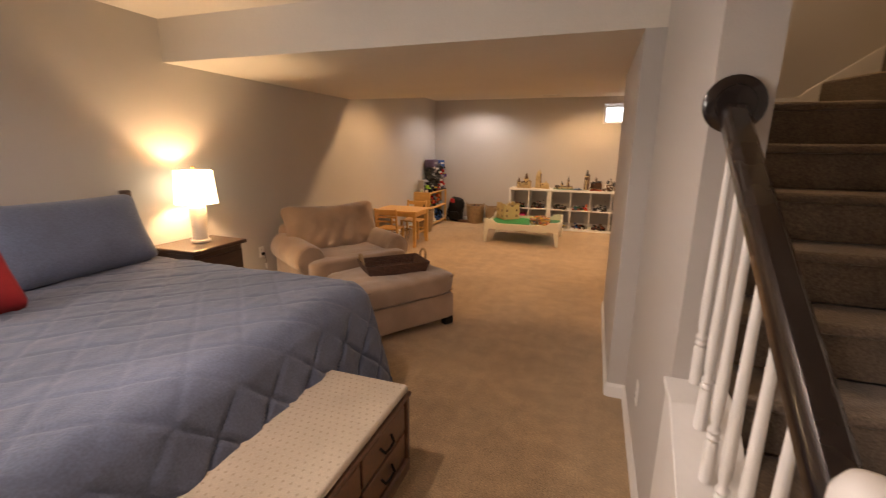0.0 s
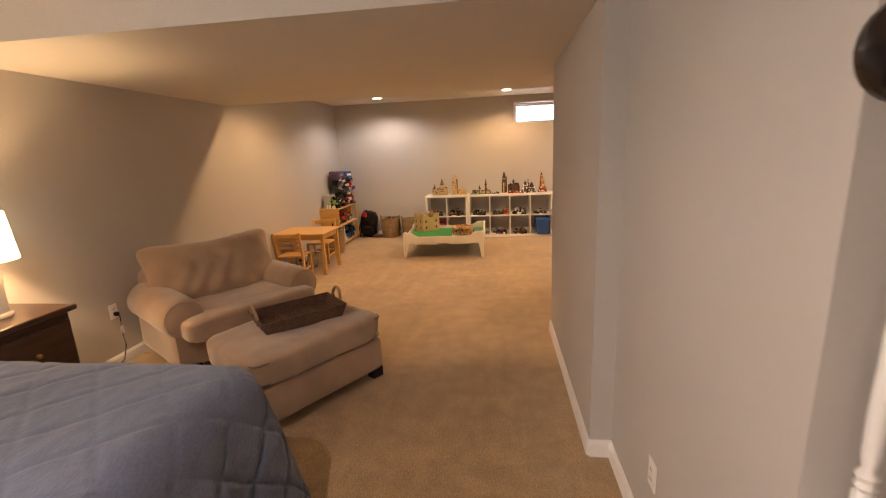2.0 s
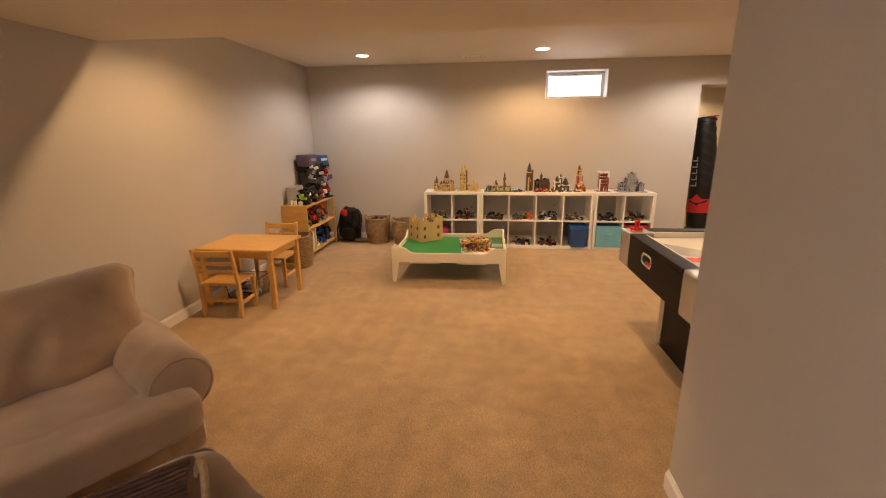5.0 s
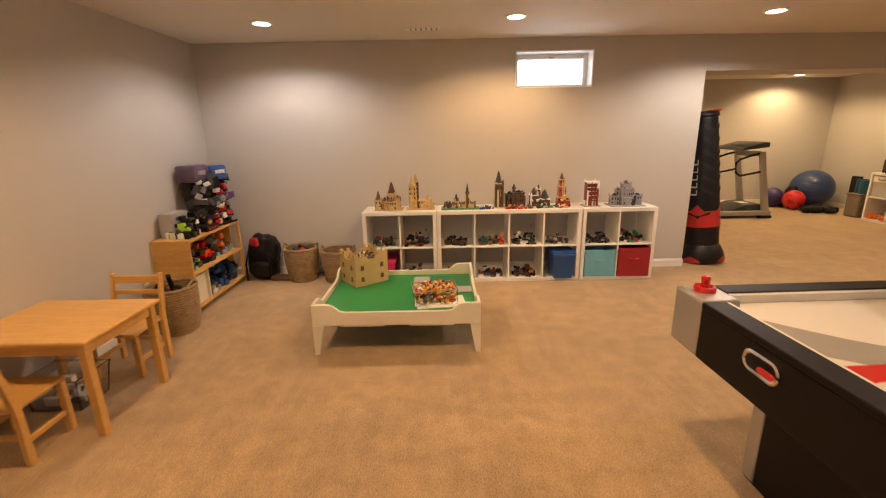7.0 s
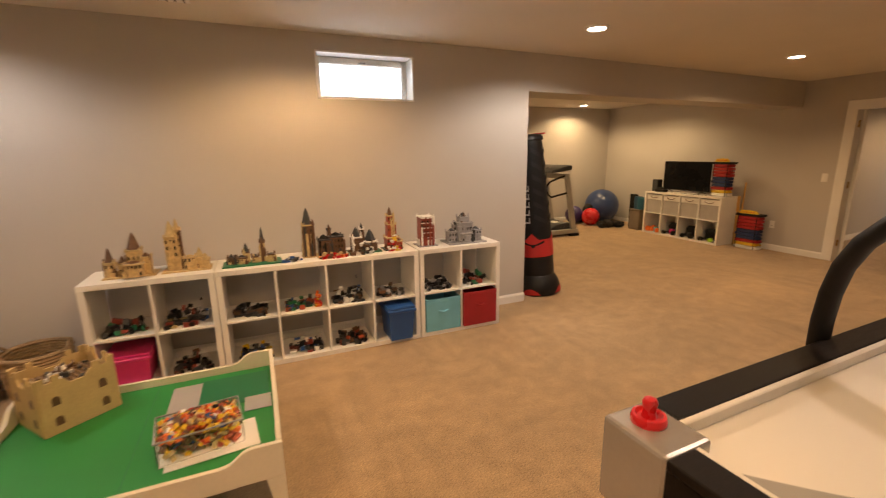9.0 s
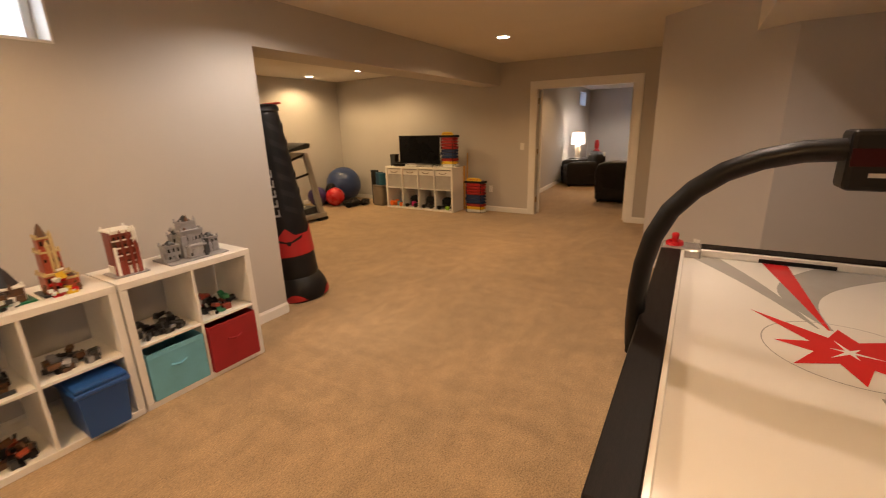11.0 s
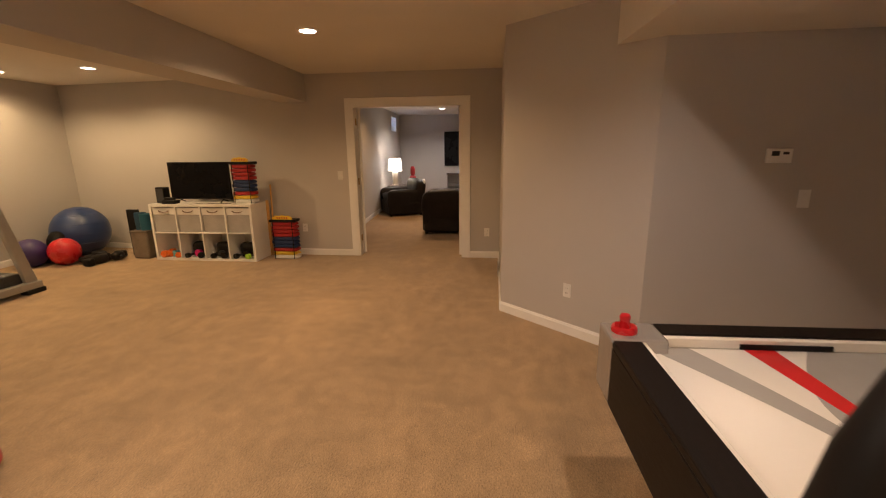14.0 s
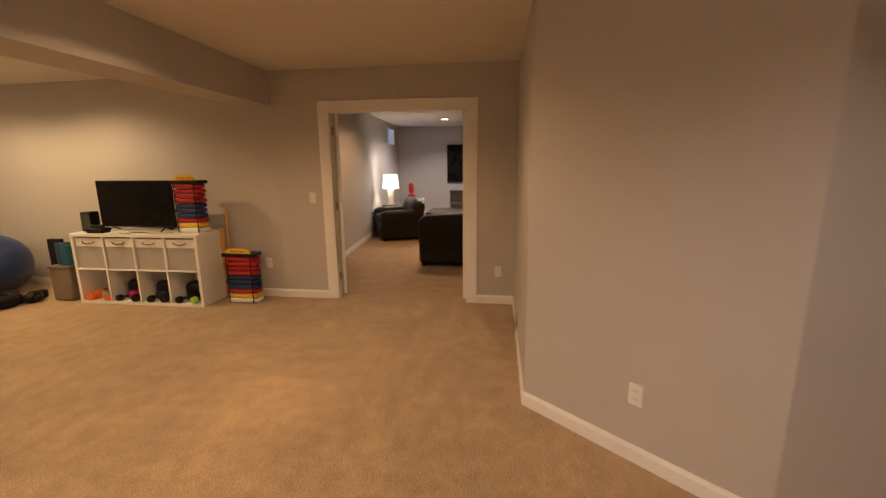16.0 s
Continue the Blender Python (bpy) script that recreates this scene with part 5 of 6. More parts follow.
part("back_panel", box(-TW - 0.008, -TW - 0.001, -TL_, TL_, 0.05, TH_, 0.001), M_PINE, ts)
part("divider", box(-TW + 0.02, TW - 0.01, -0.24, -0.225, 0.071, 0.36, 0.002), M_CREAM, ts)
k = 0
for yy, z0, cols, hh in ((-0.38, 0.381, ("aqua", "blue", "lime", "dgrey"), 0.24), (-0.05, 0.381, ("red", "black", "orange", "dgrey"), 0.22), (0.27, 0.381, ("orange", "brown", "grey", "aqua"), 0.23), (-0.1, 0.071, ("white", "grey", "dgrey"), 0.14), (0.18, 0.071, ("blue", "black"), 0.25), (0.40, 0.071, ("dgrey", "blue", "black"), 0.22)):
    brick_heap("toy_pile", "mixed plastic toys heaped on the pine shelf", "toys", TSX + 0.01, TSY + 0.9 * yy, z0, 0.24, 0.26, hh, cols, 90, 90 + k, 0, "toys on the pine shelf", 0.05)
    k += 1
part("canvas_bin", box(-0.10, 0.14, -0.45, -0.26, 0.071, 0.33, 0.008), M_CREAM, ts, "cream canvas bin front")
# stacked cases on top
cs = thing("toy_case_stack", "tall pile of dark toys under purple and blue packages", "toy pile", TSX, TSY + 0.22, TH_, -12)
rl_ = random.Random(12)
for c_, n_ in (("black", 60), ("dgrey", 36), ("purple", 7), ("red", 6), ("white", 9), ("grey", 8), ("yellow", 2)):
    b = bmesh.new()
    for i in range(n_):
        z_ = rl_.uniform(0.0, 0.42) if i else 0.0
        w_ = 0.23 - 0.03 * z_
        q = 1.0 if c_ in ("black", "dgrey") else 0.55
        bmesh.ops.create_cube(b, size=1, matrix=pose(rl_.uniform(-0.08, 0.10) if q == 1 else rl_.uniform(0.08, 0.13), rl_.uniform(-w_, w_), z_ + 0.05, rl_.uniform(-30, 30) if i else 0, rl_.uniform(-30, 30) if i else 0, rl_.uniform(0, 90)) @ Matrix.Diagonal((rl_.uniform(0.04, 0.12) * q, rl_.uniform(0.04, 0.12) * q, rl_.uniform(0.04, 0.1) * q, 1)))
    part(c_ + "_toy_heap", b, COL[c_], cs)["kind"] = "stuff"
part("tray", box(-0.12, 0.13, -0.25, 0.25, 0.0, 0.02, 0.004), M_BLACK, cs)
M_PURPLEGREY = mat("purple_grey_package", (0.11, 0.075, 0.13), 0.35, 0.2, 12, spec=0.4)
pc = part("purple_package", cushion(0.20, 0.23, 0.16, 6, 9, 0.006, 14, 9, pose(0.0, -0.125, 0.53, 0, 0, 6)), M_PURPLEGREY, cs, "purple-grey package", True)
bc = part("blue_package", cushion(0.20, 0.21, 0.14, 6, 9, 0.006, 14, 11, pose(0.01, 0.11, 0.525, 0, 0, -4)), M_BLUE, cs, "blue package", True)
for k in range(4):
    part("label_bar", box(0.098, 0.106, -0.175 + k * 0.026, -0.157 + k * 0.026, 0.52, 0.56, 0.002), M_GREY, pc)
    part("label_bar", box(0.108, 0.116, 0.045 + k * 0.034, 0.071 + k * 0.034, 0.515, 0.55, 0.002), M_WHITE, bc)
brick_heap("toy_robot", "white and neon yellow toy on the pine shelf", "toy", TSX + 0.03, TSY - 0.25, TH_, 0.24, 0.36, 0.20, ("black", "white", "lime", "dgrey", "black"), 80, 101, size=0.045)
wb = thing("white_box", "small pale grey cardboard box standing on the shelf", "box", TSX - 0.07, TSY - 0.25, TH_)
part("carton", box(-0.06, 0.06, -0.12, 0.12, 0, 0.22, 0.003), M_GREY, wb)
part("printed_bar", box(0.0602, 0.0612, -0.06, 0.06, 0.15, 0.18, 0), M_DKGREY, wb)
db_ = thing("toy_dashboard", "flat grey toy deck with red lights", "toy", TSX + 0.05, TSY - 0.01, TH_)
part("deck", box(-0.08, 0.10, -0.11, 0.10, 0, 0.05, 0.008), M_BLACK, db_)
for i in range(4):
    part("button", box(0.10, 0.104, -0.08 + i * 0.045, -0.055 + i * 0.045, 0.015, 0.035, 0.001), M_RED, db_)


def basket(label, x, y, r, h, m, filled=0, seed=1, handles=True):
    b = thing("basket", label, "basket", x, y, 0, 0, "woven baskets")
    strand = bmesh.new()
    nr = int(h / 0.019)
    for k in range(nr):
        z = 0.0105 + k * 0.019
        rr = r * (0.86 + 0.20 * math.sin(min(1, (k + 1) / nr * 1.15) * 1.6))
        pts = [((rr + 0.0022 * (1 if (i + k) % 2 else -1)) * math.cos(2 * math.pi * i / 28), (rr + 0.0022 * (1 if (i + k) % 2 else -1)) * math.sin(2 * math.pi * i / 28), z) for i in range(29)]
        tube(pts, 0.0105, 5, strand)
    part("woven_wall", strand, m, b, "", True)["kind"] = "stuff"
    part("bottom", lathe([(r * 0.86, 0.002), (r * 0.86, 0.02)], 20), m, b)
    part("rim", tube([(r * 1.07 * math.cos(a), r * 1.07 * math.sin(a), h) for a in [2 * math.pi * i / 28 for i in range(29)]], 0.014, 6), m, b, "thick woven rim", True)
    if handles:
        for s in (0, math.pi):
            pts = [(r * 1.08 * math.cos(s + q), r * 1.08 * math.sin(s + q), h + 0.05 * math.cos(q * 4.4)) for q in (-0.35, -0.2, 0, 0.2, 0.35)]
            part("handle", tube(pts, 0.010, 6), m, b, "", True)
    if filled:
        fill = part("filler", lathe([(r * 0.9, 0.021), (r * 0.95, h * 0.82)], 16), M_DKGREY, b, "dark toys filling the basket")
        rr = random.Random(seed)
        for i in range(filled):
            a, q = rr.uniform(0, 6.28), rr.uniform(0, r * 0.75)
            part("toy", cushion(0.07, 0.05, 0.04, 3, 5, m=pose(q * math.cos(a), q * math.sin(a), h * 0.84 + rr.uniform(0, 0.05), rr.uniform(-40, 40), rr.uniform(-40, 40), rr.uniform(0, 180))), rr.choice((M_BLACK, M_DKGREY, M_RED, M_BROWN, M_BLACK)), fill)
    return b


basket("tall seagrass basket filled with toys beside the shelf", -2.68, 7.11, 0.175, 0.38, M_WICKER, 9, 3)
basket("seagrass basket with dark toys against the wall", -2.02, 8.38, 0.165, 0.36, M_WICKER, 10, 4)
basket("seagrass basket partly hidden behind the play table", -1.60, 8.32, 0.165, 0.34, M_WICKER, 0, 5)
sw_ = tube([(-2.66, 7.11, 0.34), (-2.62, 7.02, 0.50)], 0.018, 8)
tsw = thing("toy_sword", "black toy handle sticking out of the basket", "toy", 0, 0)
part("grip", sw_, M_BLACK, tsw, "", True)
bp = thing("backpack", "black and red backpack slumped in the corner", "backpack", -2.45, 8.43)
part("body", cushion(0.32, 0.20, 0.50, 14, 4, 0.03, 7, 4, pose(0, 0, 0.255, 5, 8)), M_BLACK, bp, "", True)
part("pocket", cushion(0.20, 0.08, 0.18, 8, 3.5, 0.01, 7, 5, pose(0, -0.11, 0.13, 6)), M_BLACK, bp, "", True)
part("red_panel", cushion(0.10, 0.05, 0.14, 6, 3, 0.01, 9, 6, pose(-0.06, -0.085, 0.42, 6)), M_REDVINYL, bp, "red panel", True)
part("strap", tube([(-0.12, -0.09, 0.38), (-0.16, -0.13, 0.2), (-0.15, -0.15, 0.02)], 0.014, 6, flat=0.4), M_BLACK, bp)
tp = thing("tripod_case", "small brown case lying beside the backpack", "case", -2.24, 8.36)
part("shell", cushion(0.26, 0.12, 0.05, 6, 6, m=Matrix.Translation((0, 0, 0.026))), M_BROWN, tp, "", True)

# ---- air hockey table ----
HX0, HX1, HY0, HY1, HT, HB = 0.65, 2.96, 4.475, 5.735, 0.815, 0.555
HTURN = Matrix.Translation((HX0, HY1, 0)) @ pose(0, 0, 0, 0, 0, 1.6) @ Matrix.Translation((-HX0, -HY1, 0))
hk = thing("air_hockey_table", "black and silver air hockey table with red star graphics", "game table", 0, 0)
hk.matrix_world = HTURN
for y0, y1 in ((HY0, HY0 + 0.03), (HY1 - 0.03, HY1)):
    part("side_apron", box(HX0 + 0.17, HX1 - 0.17, y0, y1, HB, HT - 0.03, 0.003), M_HBLACK, hk)
for x0, x1 in ((HX0, HX0 + 0.03), (HX1 - 0.03, HX1)):
    part("end_apron", box(x0, x1, HY0 + 0.20, HY1 - 0.20, HB, HT - 0.03, 0.003), M_HBLACK, hk)
for cx_, sx_ in ((HX0, 1), (HX1, -1)):
    for cy_, sy_ in ((HY0, 1), (HY1, -1)):
        xs, ys = sorted((cx_, cx_ + sx_ * 0.17)), sorted((cy_, cy_ + sy_ * 0.20))
        c = part("corner_block", box(xs[0] - 0.003, xs[1], ys[0] - 0.003, ys[1] + 0.003, HB, HT + 0.002, 0.012, seg=2), M_HSILVER, hk, "silver corner block")
for y0, y1 in ((HY0, HY0 + 0.10), (HY1 - 0.10, HY1)):
    part("top_rail", box(HX0 + 0.171, HX1 - 0.171, y0 - 0.004, y1, HT - 0.029, HT, 0.006, seg=2), M_HBLACK, hk)
for x0, x1 in ((HX0, HX0 + 0.10), (HX1 - 0.10, HX1)):
    part("top_rail", box(x0 - 0.004, x1, HY0 + 0.201, HY1 - 0.201, HT - 0.029, HT, 0.006, seg=2), M_HBLACK, hk)
PZ = HT - 0.048
part("playfield", box(HX0 + 0.08, HX1 - 0.08, HY0 + 0.08, HY1 - 0.08, PZ - 0.02, PZ, 0), M_PLAY, hk, "glossy white playing surface")
wl_ = bmesh.new()
for a in ((HX0 + 0.10, HX1 - 0.10, HY0 + 0.10, HY0 + 0.122), (HX0 + 0.10, HX1 - 0.10, HY1 - 0.122, HY1 - 0.10), (HX0 + 0.10, HX0 + 0.122, HY0 + 0.122, HY1 - 0.122), (HX1 - 0.122, HX1 - 0.10, HY0 + 0.122, HY1 - 0.122)):
    box(a[0], a[1], a[2], a[3], PZ + 0.0005, HT - 0.006, 0.004, wl_)
part("bank_strip", wl_, M_PLAY, hk, "white bank strip")
MX, MY = (HX0 + HX1) / 2, (HY0 + HY1) / 2
star = []
for i in range(16):
    a = 2 * math.pi * i / 16 + 0.75
    r = ((0.36, 0.20, 0.23, 0.22, 0.30, 0.20, 0.25, 0.19)[i // 2]) if i % 2 == 0 else 0.105
    star.append((MX + 0.05 + r * math.cos(a), MY + r * math.sin(a)))
part("star_print", prism(star, PZ + 0.0012, PZ + 0.002), M_PRINTRED, hk, "red star print")
flash = [(MX + 0.05 + (0.085 if i % 4 == 0 else 0.05 if i % 2 == 0 else 0.014) * math.cos(i * math.pi / 6 + 0.3), MY + (0.085 if i % 4 == 0 else 0.05 if i % 2 == 0 else 0.014) * math.sin(i * math.pi / 6 + 0.3)) for i in range(12)]
part("flash_print", prism(flash, PZ + 0.0021, PZ + 0.0026), M_PLAY, hk)
ring = bmesh.new()
for i in range(48):
    a0, a1 = 2 * math.pi * i / 48, 2 * math.pi * (i + 1) / 48
    vs = [ring.verts.new((MX + 0.05 + r * math.cos(a), MY + r * math.sin(a), PZ + 0.001)) for r, a in ((0.235, a0), (0.239, a0), (0.239, a1), (0.235, a1))]
    ring.faces.new(vs)
part("ring_print", ring, M_PRINTGREY, hk)


def swoosh(side, start, end, w0, w1, bend, m, lift):
    """A printed band that narrows from the table's end to the star."""
    bm = bmesh.new()
    rows = []
    for i in range(19):
        t = i / 18
        x = start[0] + (end[0] - start[0]) * t
        y = start[1] + (end[1] - start[1]) * t + bend * math.sin(math.pi * t)
        w = w0 + (w1 - w0) * t
        rows.append([bm.verts.new((MX + side * x, MY + side * (y + s * w / 2), PZ + lift)) for s in (-1, 1)])
    for a, b in zip(rows, rows[1:]):
        bm.faces.new((a[0], a[1], b[1], b[0]))
    part("swoosh_print", bm, m, hk)


for side in (-1, 1):
    swoosh(side, (1.04, 0.09), (0.22, 0.02), 0.11, 0.008, 0.0, M_PRINTRED, 0.0010)
    swoosh(side, (1.04, 0.42), (0.22, 0.05), 0.16, 0.006, -0.03, M_PRINTGREY, 0.0008)
    swoosh(side, (1.04, -0.25), (0.22, 0.01), 0.34, 0.006, 0.16, M_PRINTGREY, 0.0006)
    part("goal_slot", box(MX + side * (MX - HX0 - 0.123) - 0.003, MX + side * (MX - HX0 - 0.123) + 0.003, MY - 0.16, MY + 0.16, PZ + 0.003, PZ + 0.024, 0.001), M_BLACK, hk, "dark goal slot")
    xe = MX + side * (MX - HX0)
    # puck return in the end apron
    rim = [(MY + 0.07 + (0.042 if abs(math.cos(a)) > 0.01 else 0) * math.copysign(1, math.cos(a)) + 0.038 * math.cos(a), HT - 0.102 + 0.036 * math.sin(a)) for a in [2 * math.pi * (i + 0.5) / 24 for i in range(24)]]
    part("puck_return", tube([(xe + side * 0.002, y, z) for y, z in rim + rim[:1]], 0.009, 6), M_CHROME, hk, "chrome rimmed puck return", True)
    part("puck_hole", prism(rim, xe + side * 0.0005, xe + side * 0.003, "x"), M_BLACK, hk)
    part("puck", prism([(y * 0.55 + MY * 0.45, z * 0.4 + 0.6 * min(q for p_, q in rim) + 0.006) for y, z in rim], xe + side * 0.0035, xe + side * 0.006, "x"), M_RED, hk, "red puck in the return")
    # pedestal leg
    xl = MX + side * (MX - HX0 - 0.235)
    part("leg_panel", box(min(xl, xl - side * 0.28), max(xl, xl - side * 0.28), MY - 0.33, MY + 0.33, 0.0, HB + 0.013, 0.004), M_HBLACK, hk, "black pedestal leg")
    for s in (-1, 1):
        part("leg_trim", box(min(xl + side * 0.006, xl - side * 0.10), max(xl + side * 0.006, xl - side * 0.10), MY + s * 0.33 - (0.06 if s > 0 else 0.006), MY + s * 0.33 + (0.006 if s > 0 else 0.06), 0.012, HB - 0.003, 0.004), M_HSILVER, hk, "silver leg edge")
part("under_box", box(HX0 + 0.032, HX1 - 0.032, HY0 + 0.032, HY1 - 0.032, HB + 0.015, PZ - 0.021, 0), M_HBLACK, hk)
# arch with the score box
arc = [(MX, HY1 + 0.012, 0.67), (MX, HY1 + 0.018, 0.76), (MX, HY1 + 0.018, 0.88), (MX, HY1 + 0.008, 1.0), (MX, HY1 - 0.015, 1.11), (MX, HY1 - 0.06, 1.21), (MX, HY1 - 0.125, 1.288), (MX, HY1 - 0.205, 1.35), (MX, HY1 - 0.30, 1.393), (MX, HY1 - 0.40, 1.417), (MX, MY + 0.10, 1.425)]
arc2 = [(x, 2 * MY - y, z) for x, y, z in arc]
for a in (arc, arc2):
    part("score_arch", tube(a, 0.034, 16, flat=1.5, up=(1, 0, 0)), M_BLACK, hk, "curved black score arch", True)
    part("arch_bracket", box(MX - 0.045, MX + 0.045, min(a[1][1], a[1][1]) - 0.02, a[1][1] + 0.02, 0.64, 0.72, 0.006), M_BLACK, hk)
sb = part("score_box", box(MX - 0.06, MX + 0.06, MY - 0.14, MY + 0.14, 1.31, 1.48, 0.014, seg=2), M_BLACK, hk, "black electronic score box")
for s in (-1, 1):
    part("score_display", box(MX - 0.0625, MX - 0.0595, MY + s * 0.09 - 0.045, MY + s * 0.09 + 0.045, 1.38, 1.43, 0.001), mat("dark_red_display", (0.03, 0.004, 0.005), 0.4, 0.05, 5, spec=0.15), sb)
    part("label_bar", box(MX - 0.0622, MX - 0.0595, MY + s * 0.06 - 0.03, MY + s * 0.06 + 0.03, 1.35, 1.362, 0), M_GREY, sb)


def mallet(x, y):
    p = thing("air_hockey_mallet", "red plastic air hockey mallet on the table corner", "mallet", x, y, HT + 0.0025, 0, "mallets on the table")
    p.matrix_world = HTURN @ p.matrix_world
    part("disc", lathe([(0.047, 0), (0.048, 0.012), (0.044, 0.022), (0.036, 0.024), (0.030, 0.014), (0.022, 0.014)], 26), M_RED, p, "", True)
    part("knob", lathe([(0.020, 0.0141), (0.017, 0.035), (0.019, 0.048), (0.021, 0.058), (0.016, 0.068), (0.004, 0.072)], 18), M_RED, p, "", True)


for x, y in ((HX0 + 0.085, HY1 - 0.075), (HX1 - 0.09, HY1 - 0.065), (HX1 - 0.09, HY0 + 0.085), (HX0 + 0.085, HY0 + 0.09)):
    mallet(x, y)


# ---- gym ----
pb = thing("punching_bag", "tall black freestanding punching bag with red band", "punching bag", 2.65, 8.80)
pb.rotation_euler = (radians(-3.2), radians(-3.6), 0)
part("base", lathe([(0.235, 0.0), (0.25, 0.02), (0.25, 0.06), (0.235, 0.13), (0.20, 0.20), (0.165, 0.235)], 28), M_BAG, pb, "rounded black vinyl base", True)
for q in range(4):
    a0 = q * math.pi / 2 + 0.2
    bm = bmesh.new()
    rows = []
    for i in range(9):
        a = a0 + i * 0.11
        h = 0.065 * math.sin(math.pi * i / 8) + 0.004
        rows.append([bm.verts.new(((0.252 + 0.0015) * math.cos(a), (0.252 + 0.0015) * math.sin(a), z)) for z in (0.018, 0.018 + h)])
    for a, b in zip(rows, rows[1:]):
        bm.faces.new((a[0], b[0], b[1], a[1]))
    part("red_flash", bm, M_REDVINYL, pb, "red vinyl flash")
bagprof = [(0.185, 0.215), (0.19, 0.24), (0.188, 0.45), (0.175, 0.75), (0.158, 1.1), (0.14, 1.45), (0.128, 1.64), (0.12, 1.69), (0.09, 1.715)]
bg = lathe(bagprof, 36)
bmesh.ops.subdivide_edges(bg, edges=[e for e in bg.edges if abs(e.verts[0].co.z - e.verts[1].co.z) > 0.1], cuts=7)
for v in bg.verts:
    r = Vector((v.co.x, v.co.y)).length
    if r > 0.05:
        k = 1 + 0.02 * noise.noise(v.co * 7) + 0.012 * noise.noise(v.co * 21)
        v.co.x *= k
        v.co.y *= k
part("body", bg, M_BAG, pb, "creased black vinyl sleeve", True)


def bag_r(z):
    for (r0, z0), (r1, z1) in zip(bagprof[2:], bagprof[3:]):
        if z0 <= z <= z1:
            return r0 + (r1 - r0) * (z - z0) / (z1 - z0)
    return 0.188


def wrap(name, a0, a1, lower, upper, m, lift=0.006, n=20, label=""):
    """A print that lies on the bag's curved side between two edges given as heights along the turn."""
    bm = bmesh.new()
    rows = []
    for i in range(n + 1):
        t = i / n
        a = radians(a0 + (a1 - a0) * t)
        rows.append([bm.verts.new(((bag_r(z) + lift) * math.cos(a), (bag_r(z) + lift) * math.sin(a), z)) for z in (lower(t), upper(t))])
    for p, q in zip(rows, rows[1:]):
        bm.faces.new((p[0], q[0], q[1], p[1]))
    return part(name, bm, m, pb, label, True)


def peak(t):
    return 0.62 + 0.07 * max(0, 1 - abs((t * 4) % 1 - 0.5) * 4)


band = wrap("red_band", 0, 360, lambda t: 0.43, peak, M_REDVINYL, 0.007, 96, "red band with pointed edge")
FACE = -132      # where the print looks
wrap("wing_print", FACE + 4, FACE + 38, lambda t: 0.55 + 0.035 * t, lambda t: 0.585 + 0.025 * t - 0.02 * (1 - t), M_BAG, 0.009, 8, "black wing mark")
wrap("wing_print", FACE - 38, FACE - 4, lambda t: 0.585 - 0.035 * t, lambda t: 0.61 - 0.045 * t, M_BAG, 0.009, 8, "black wing mark")
wrap("wing_print", FACE - 5, FACE + 5, lambda t: 0.53 + 0.02 * abs(t - 0.5), lambda t: 0.57, M_BAG, 0.009, 4, "black wing mark")
for i in range(5):
    z0 = 0.80 + i * 0.085
    wrap("letter_bar", FACE - 34, FACE - 6, lambda t, z0=z0: z0, lambda t, z0=z0: z0 + 0.018, M_GREY, 0.009, 6, "pale lettering bars down the side")
    wrap("letter_bar", FACE - 10, FACE - 6, lambda t, z0=z0: z0 + 0.018, lambda t, z0=z0: z0 + 0.062, M_GREY, 0.009, 2, "pale lettering bars down the side")
for i in range(6):
    z0 = 0.78 + i * 0.14
    for s in (1, -1):
        wrap("chevron_print", FACE + 50 + s * 0, FACE + 50 + s * 42, lambda t, z0=z0: z0 + 0.07 * t, lambda t, z0=z0: z0 + 0.05 + 0.07 * t, M_BAGPRINT, 0.0085, 8, "dark grey chevrons")
part("collar", lathe([(0.124, 1.665), (0.140, 1.675), (0.138, 1.70), (0.118, 1.725), (0.06, 1.735)], 26), M_BAG, pb, "", True)
part("top_tab", prism([(0.02, -0.03), (0.15, -0.03), (0.165, 0.0), (0.15, 0.03), (0.02, 0.03)], 1.725, 1.74, bevel=0.004), M_REDVINYL, pb, "red top tab").rotation_euler = (0, 0, radians(-40))

tm = thing("treadmill", "grey treadmill with black belt and handlebars", "treadmill", 0, 0)
TY0, TY1 = 11.20, 11.93
for y0 in (TY0, TY1 - 0.09):
    part("side_rail", box(3.55, 5.28, y0, y0 + 0.09, 0.05, 0.13, 0.012, seg=2), M_STEEL, tm)
    part("upright", prism([(5.28, 0.0), (5.16, 0.0), (4.93, 1.15), (5.02, 1.15)], y0 + 0.015, y0 + 0.075, "y", bevel=0.008), M_STEEL, tm, "slanted grey upright")
    part("foot", box(5.10, 5.30, y0 - 0.005, y0 + 0.095, 0, 0.05, 0.006), M_BLACK, tm)
    part("handlebar", tube([(4.97, y0 + 0.045, 1.12), (4.80, y0 + 0.045, 1.08), (4.62, y0 + 0.045, 1.02), (4.56, y0 + 0.045, 0.96), (4.58, y0 + 0.045, 0.80), (4.66, y0 + 0.045, 0.745), (5.08, y0 + 0.045, 0.82)], 0.019, 8), M_BLACK, tm, "black padded handlebar", True)
part("belt", box(3.56, 4.95, TY0 + 0.091, TY1 - 0.091, 0.085, 0.115, 0.006), M_BLACK, tm)
part("motor_hood", prism([(4.60, 0.115), (5.26, 0.09), (5.26, 0.20), (5.10, 0.25), (4.85, 0.23), (4.62, 0.13)], TY0 + 0.092, TY1 - 0.092, "y", bevel=0.012), M_DKGREY, tm, "dark motor hood", True)
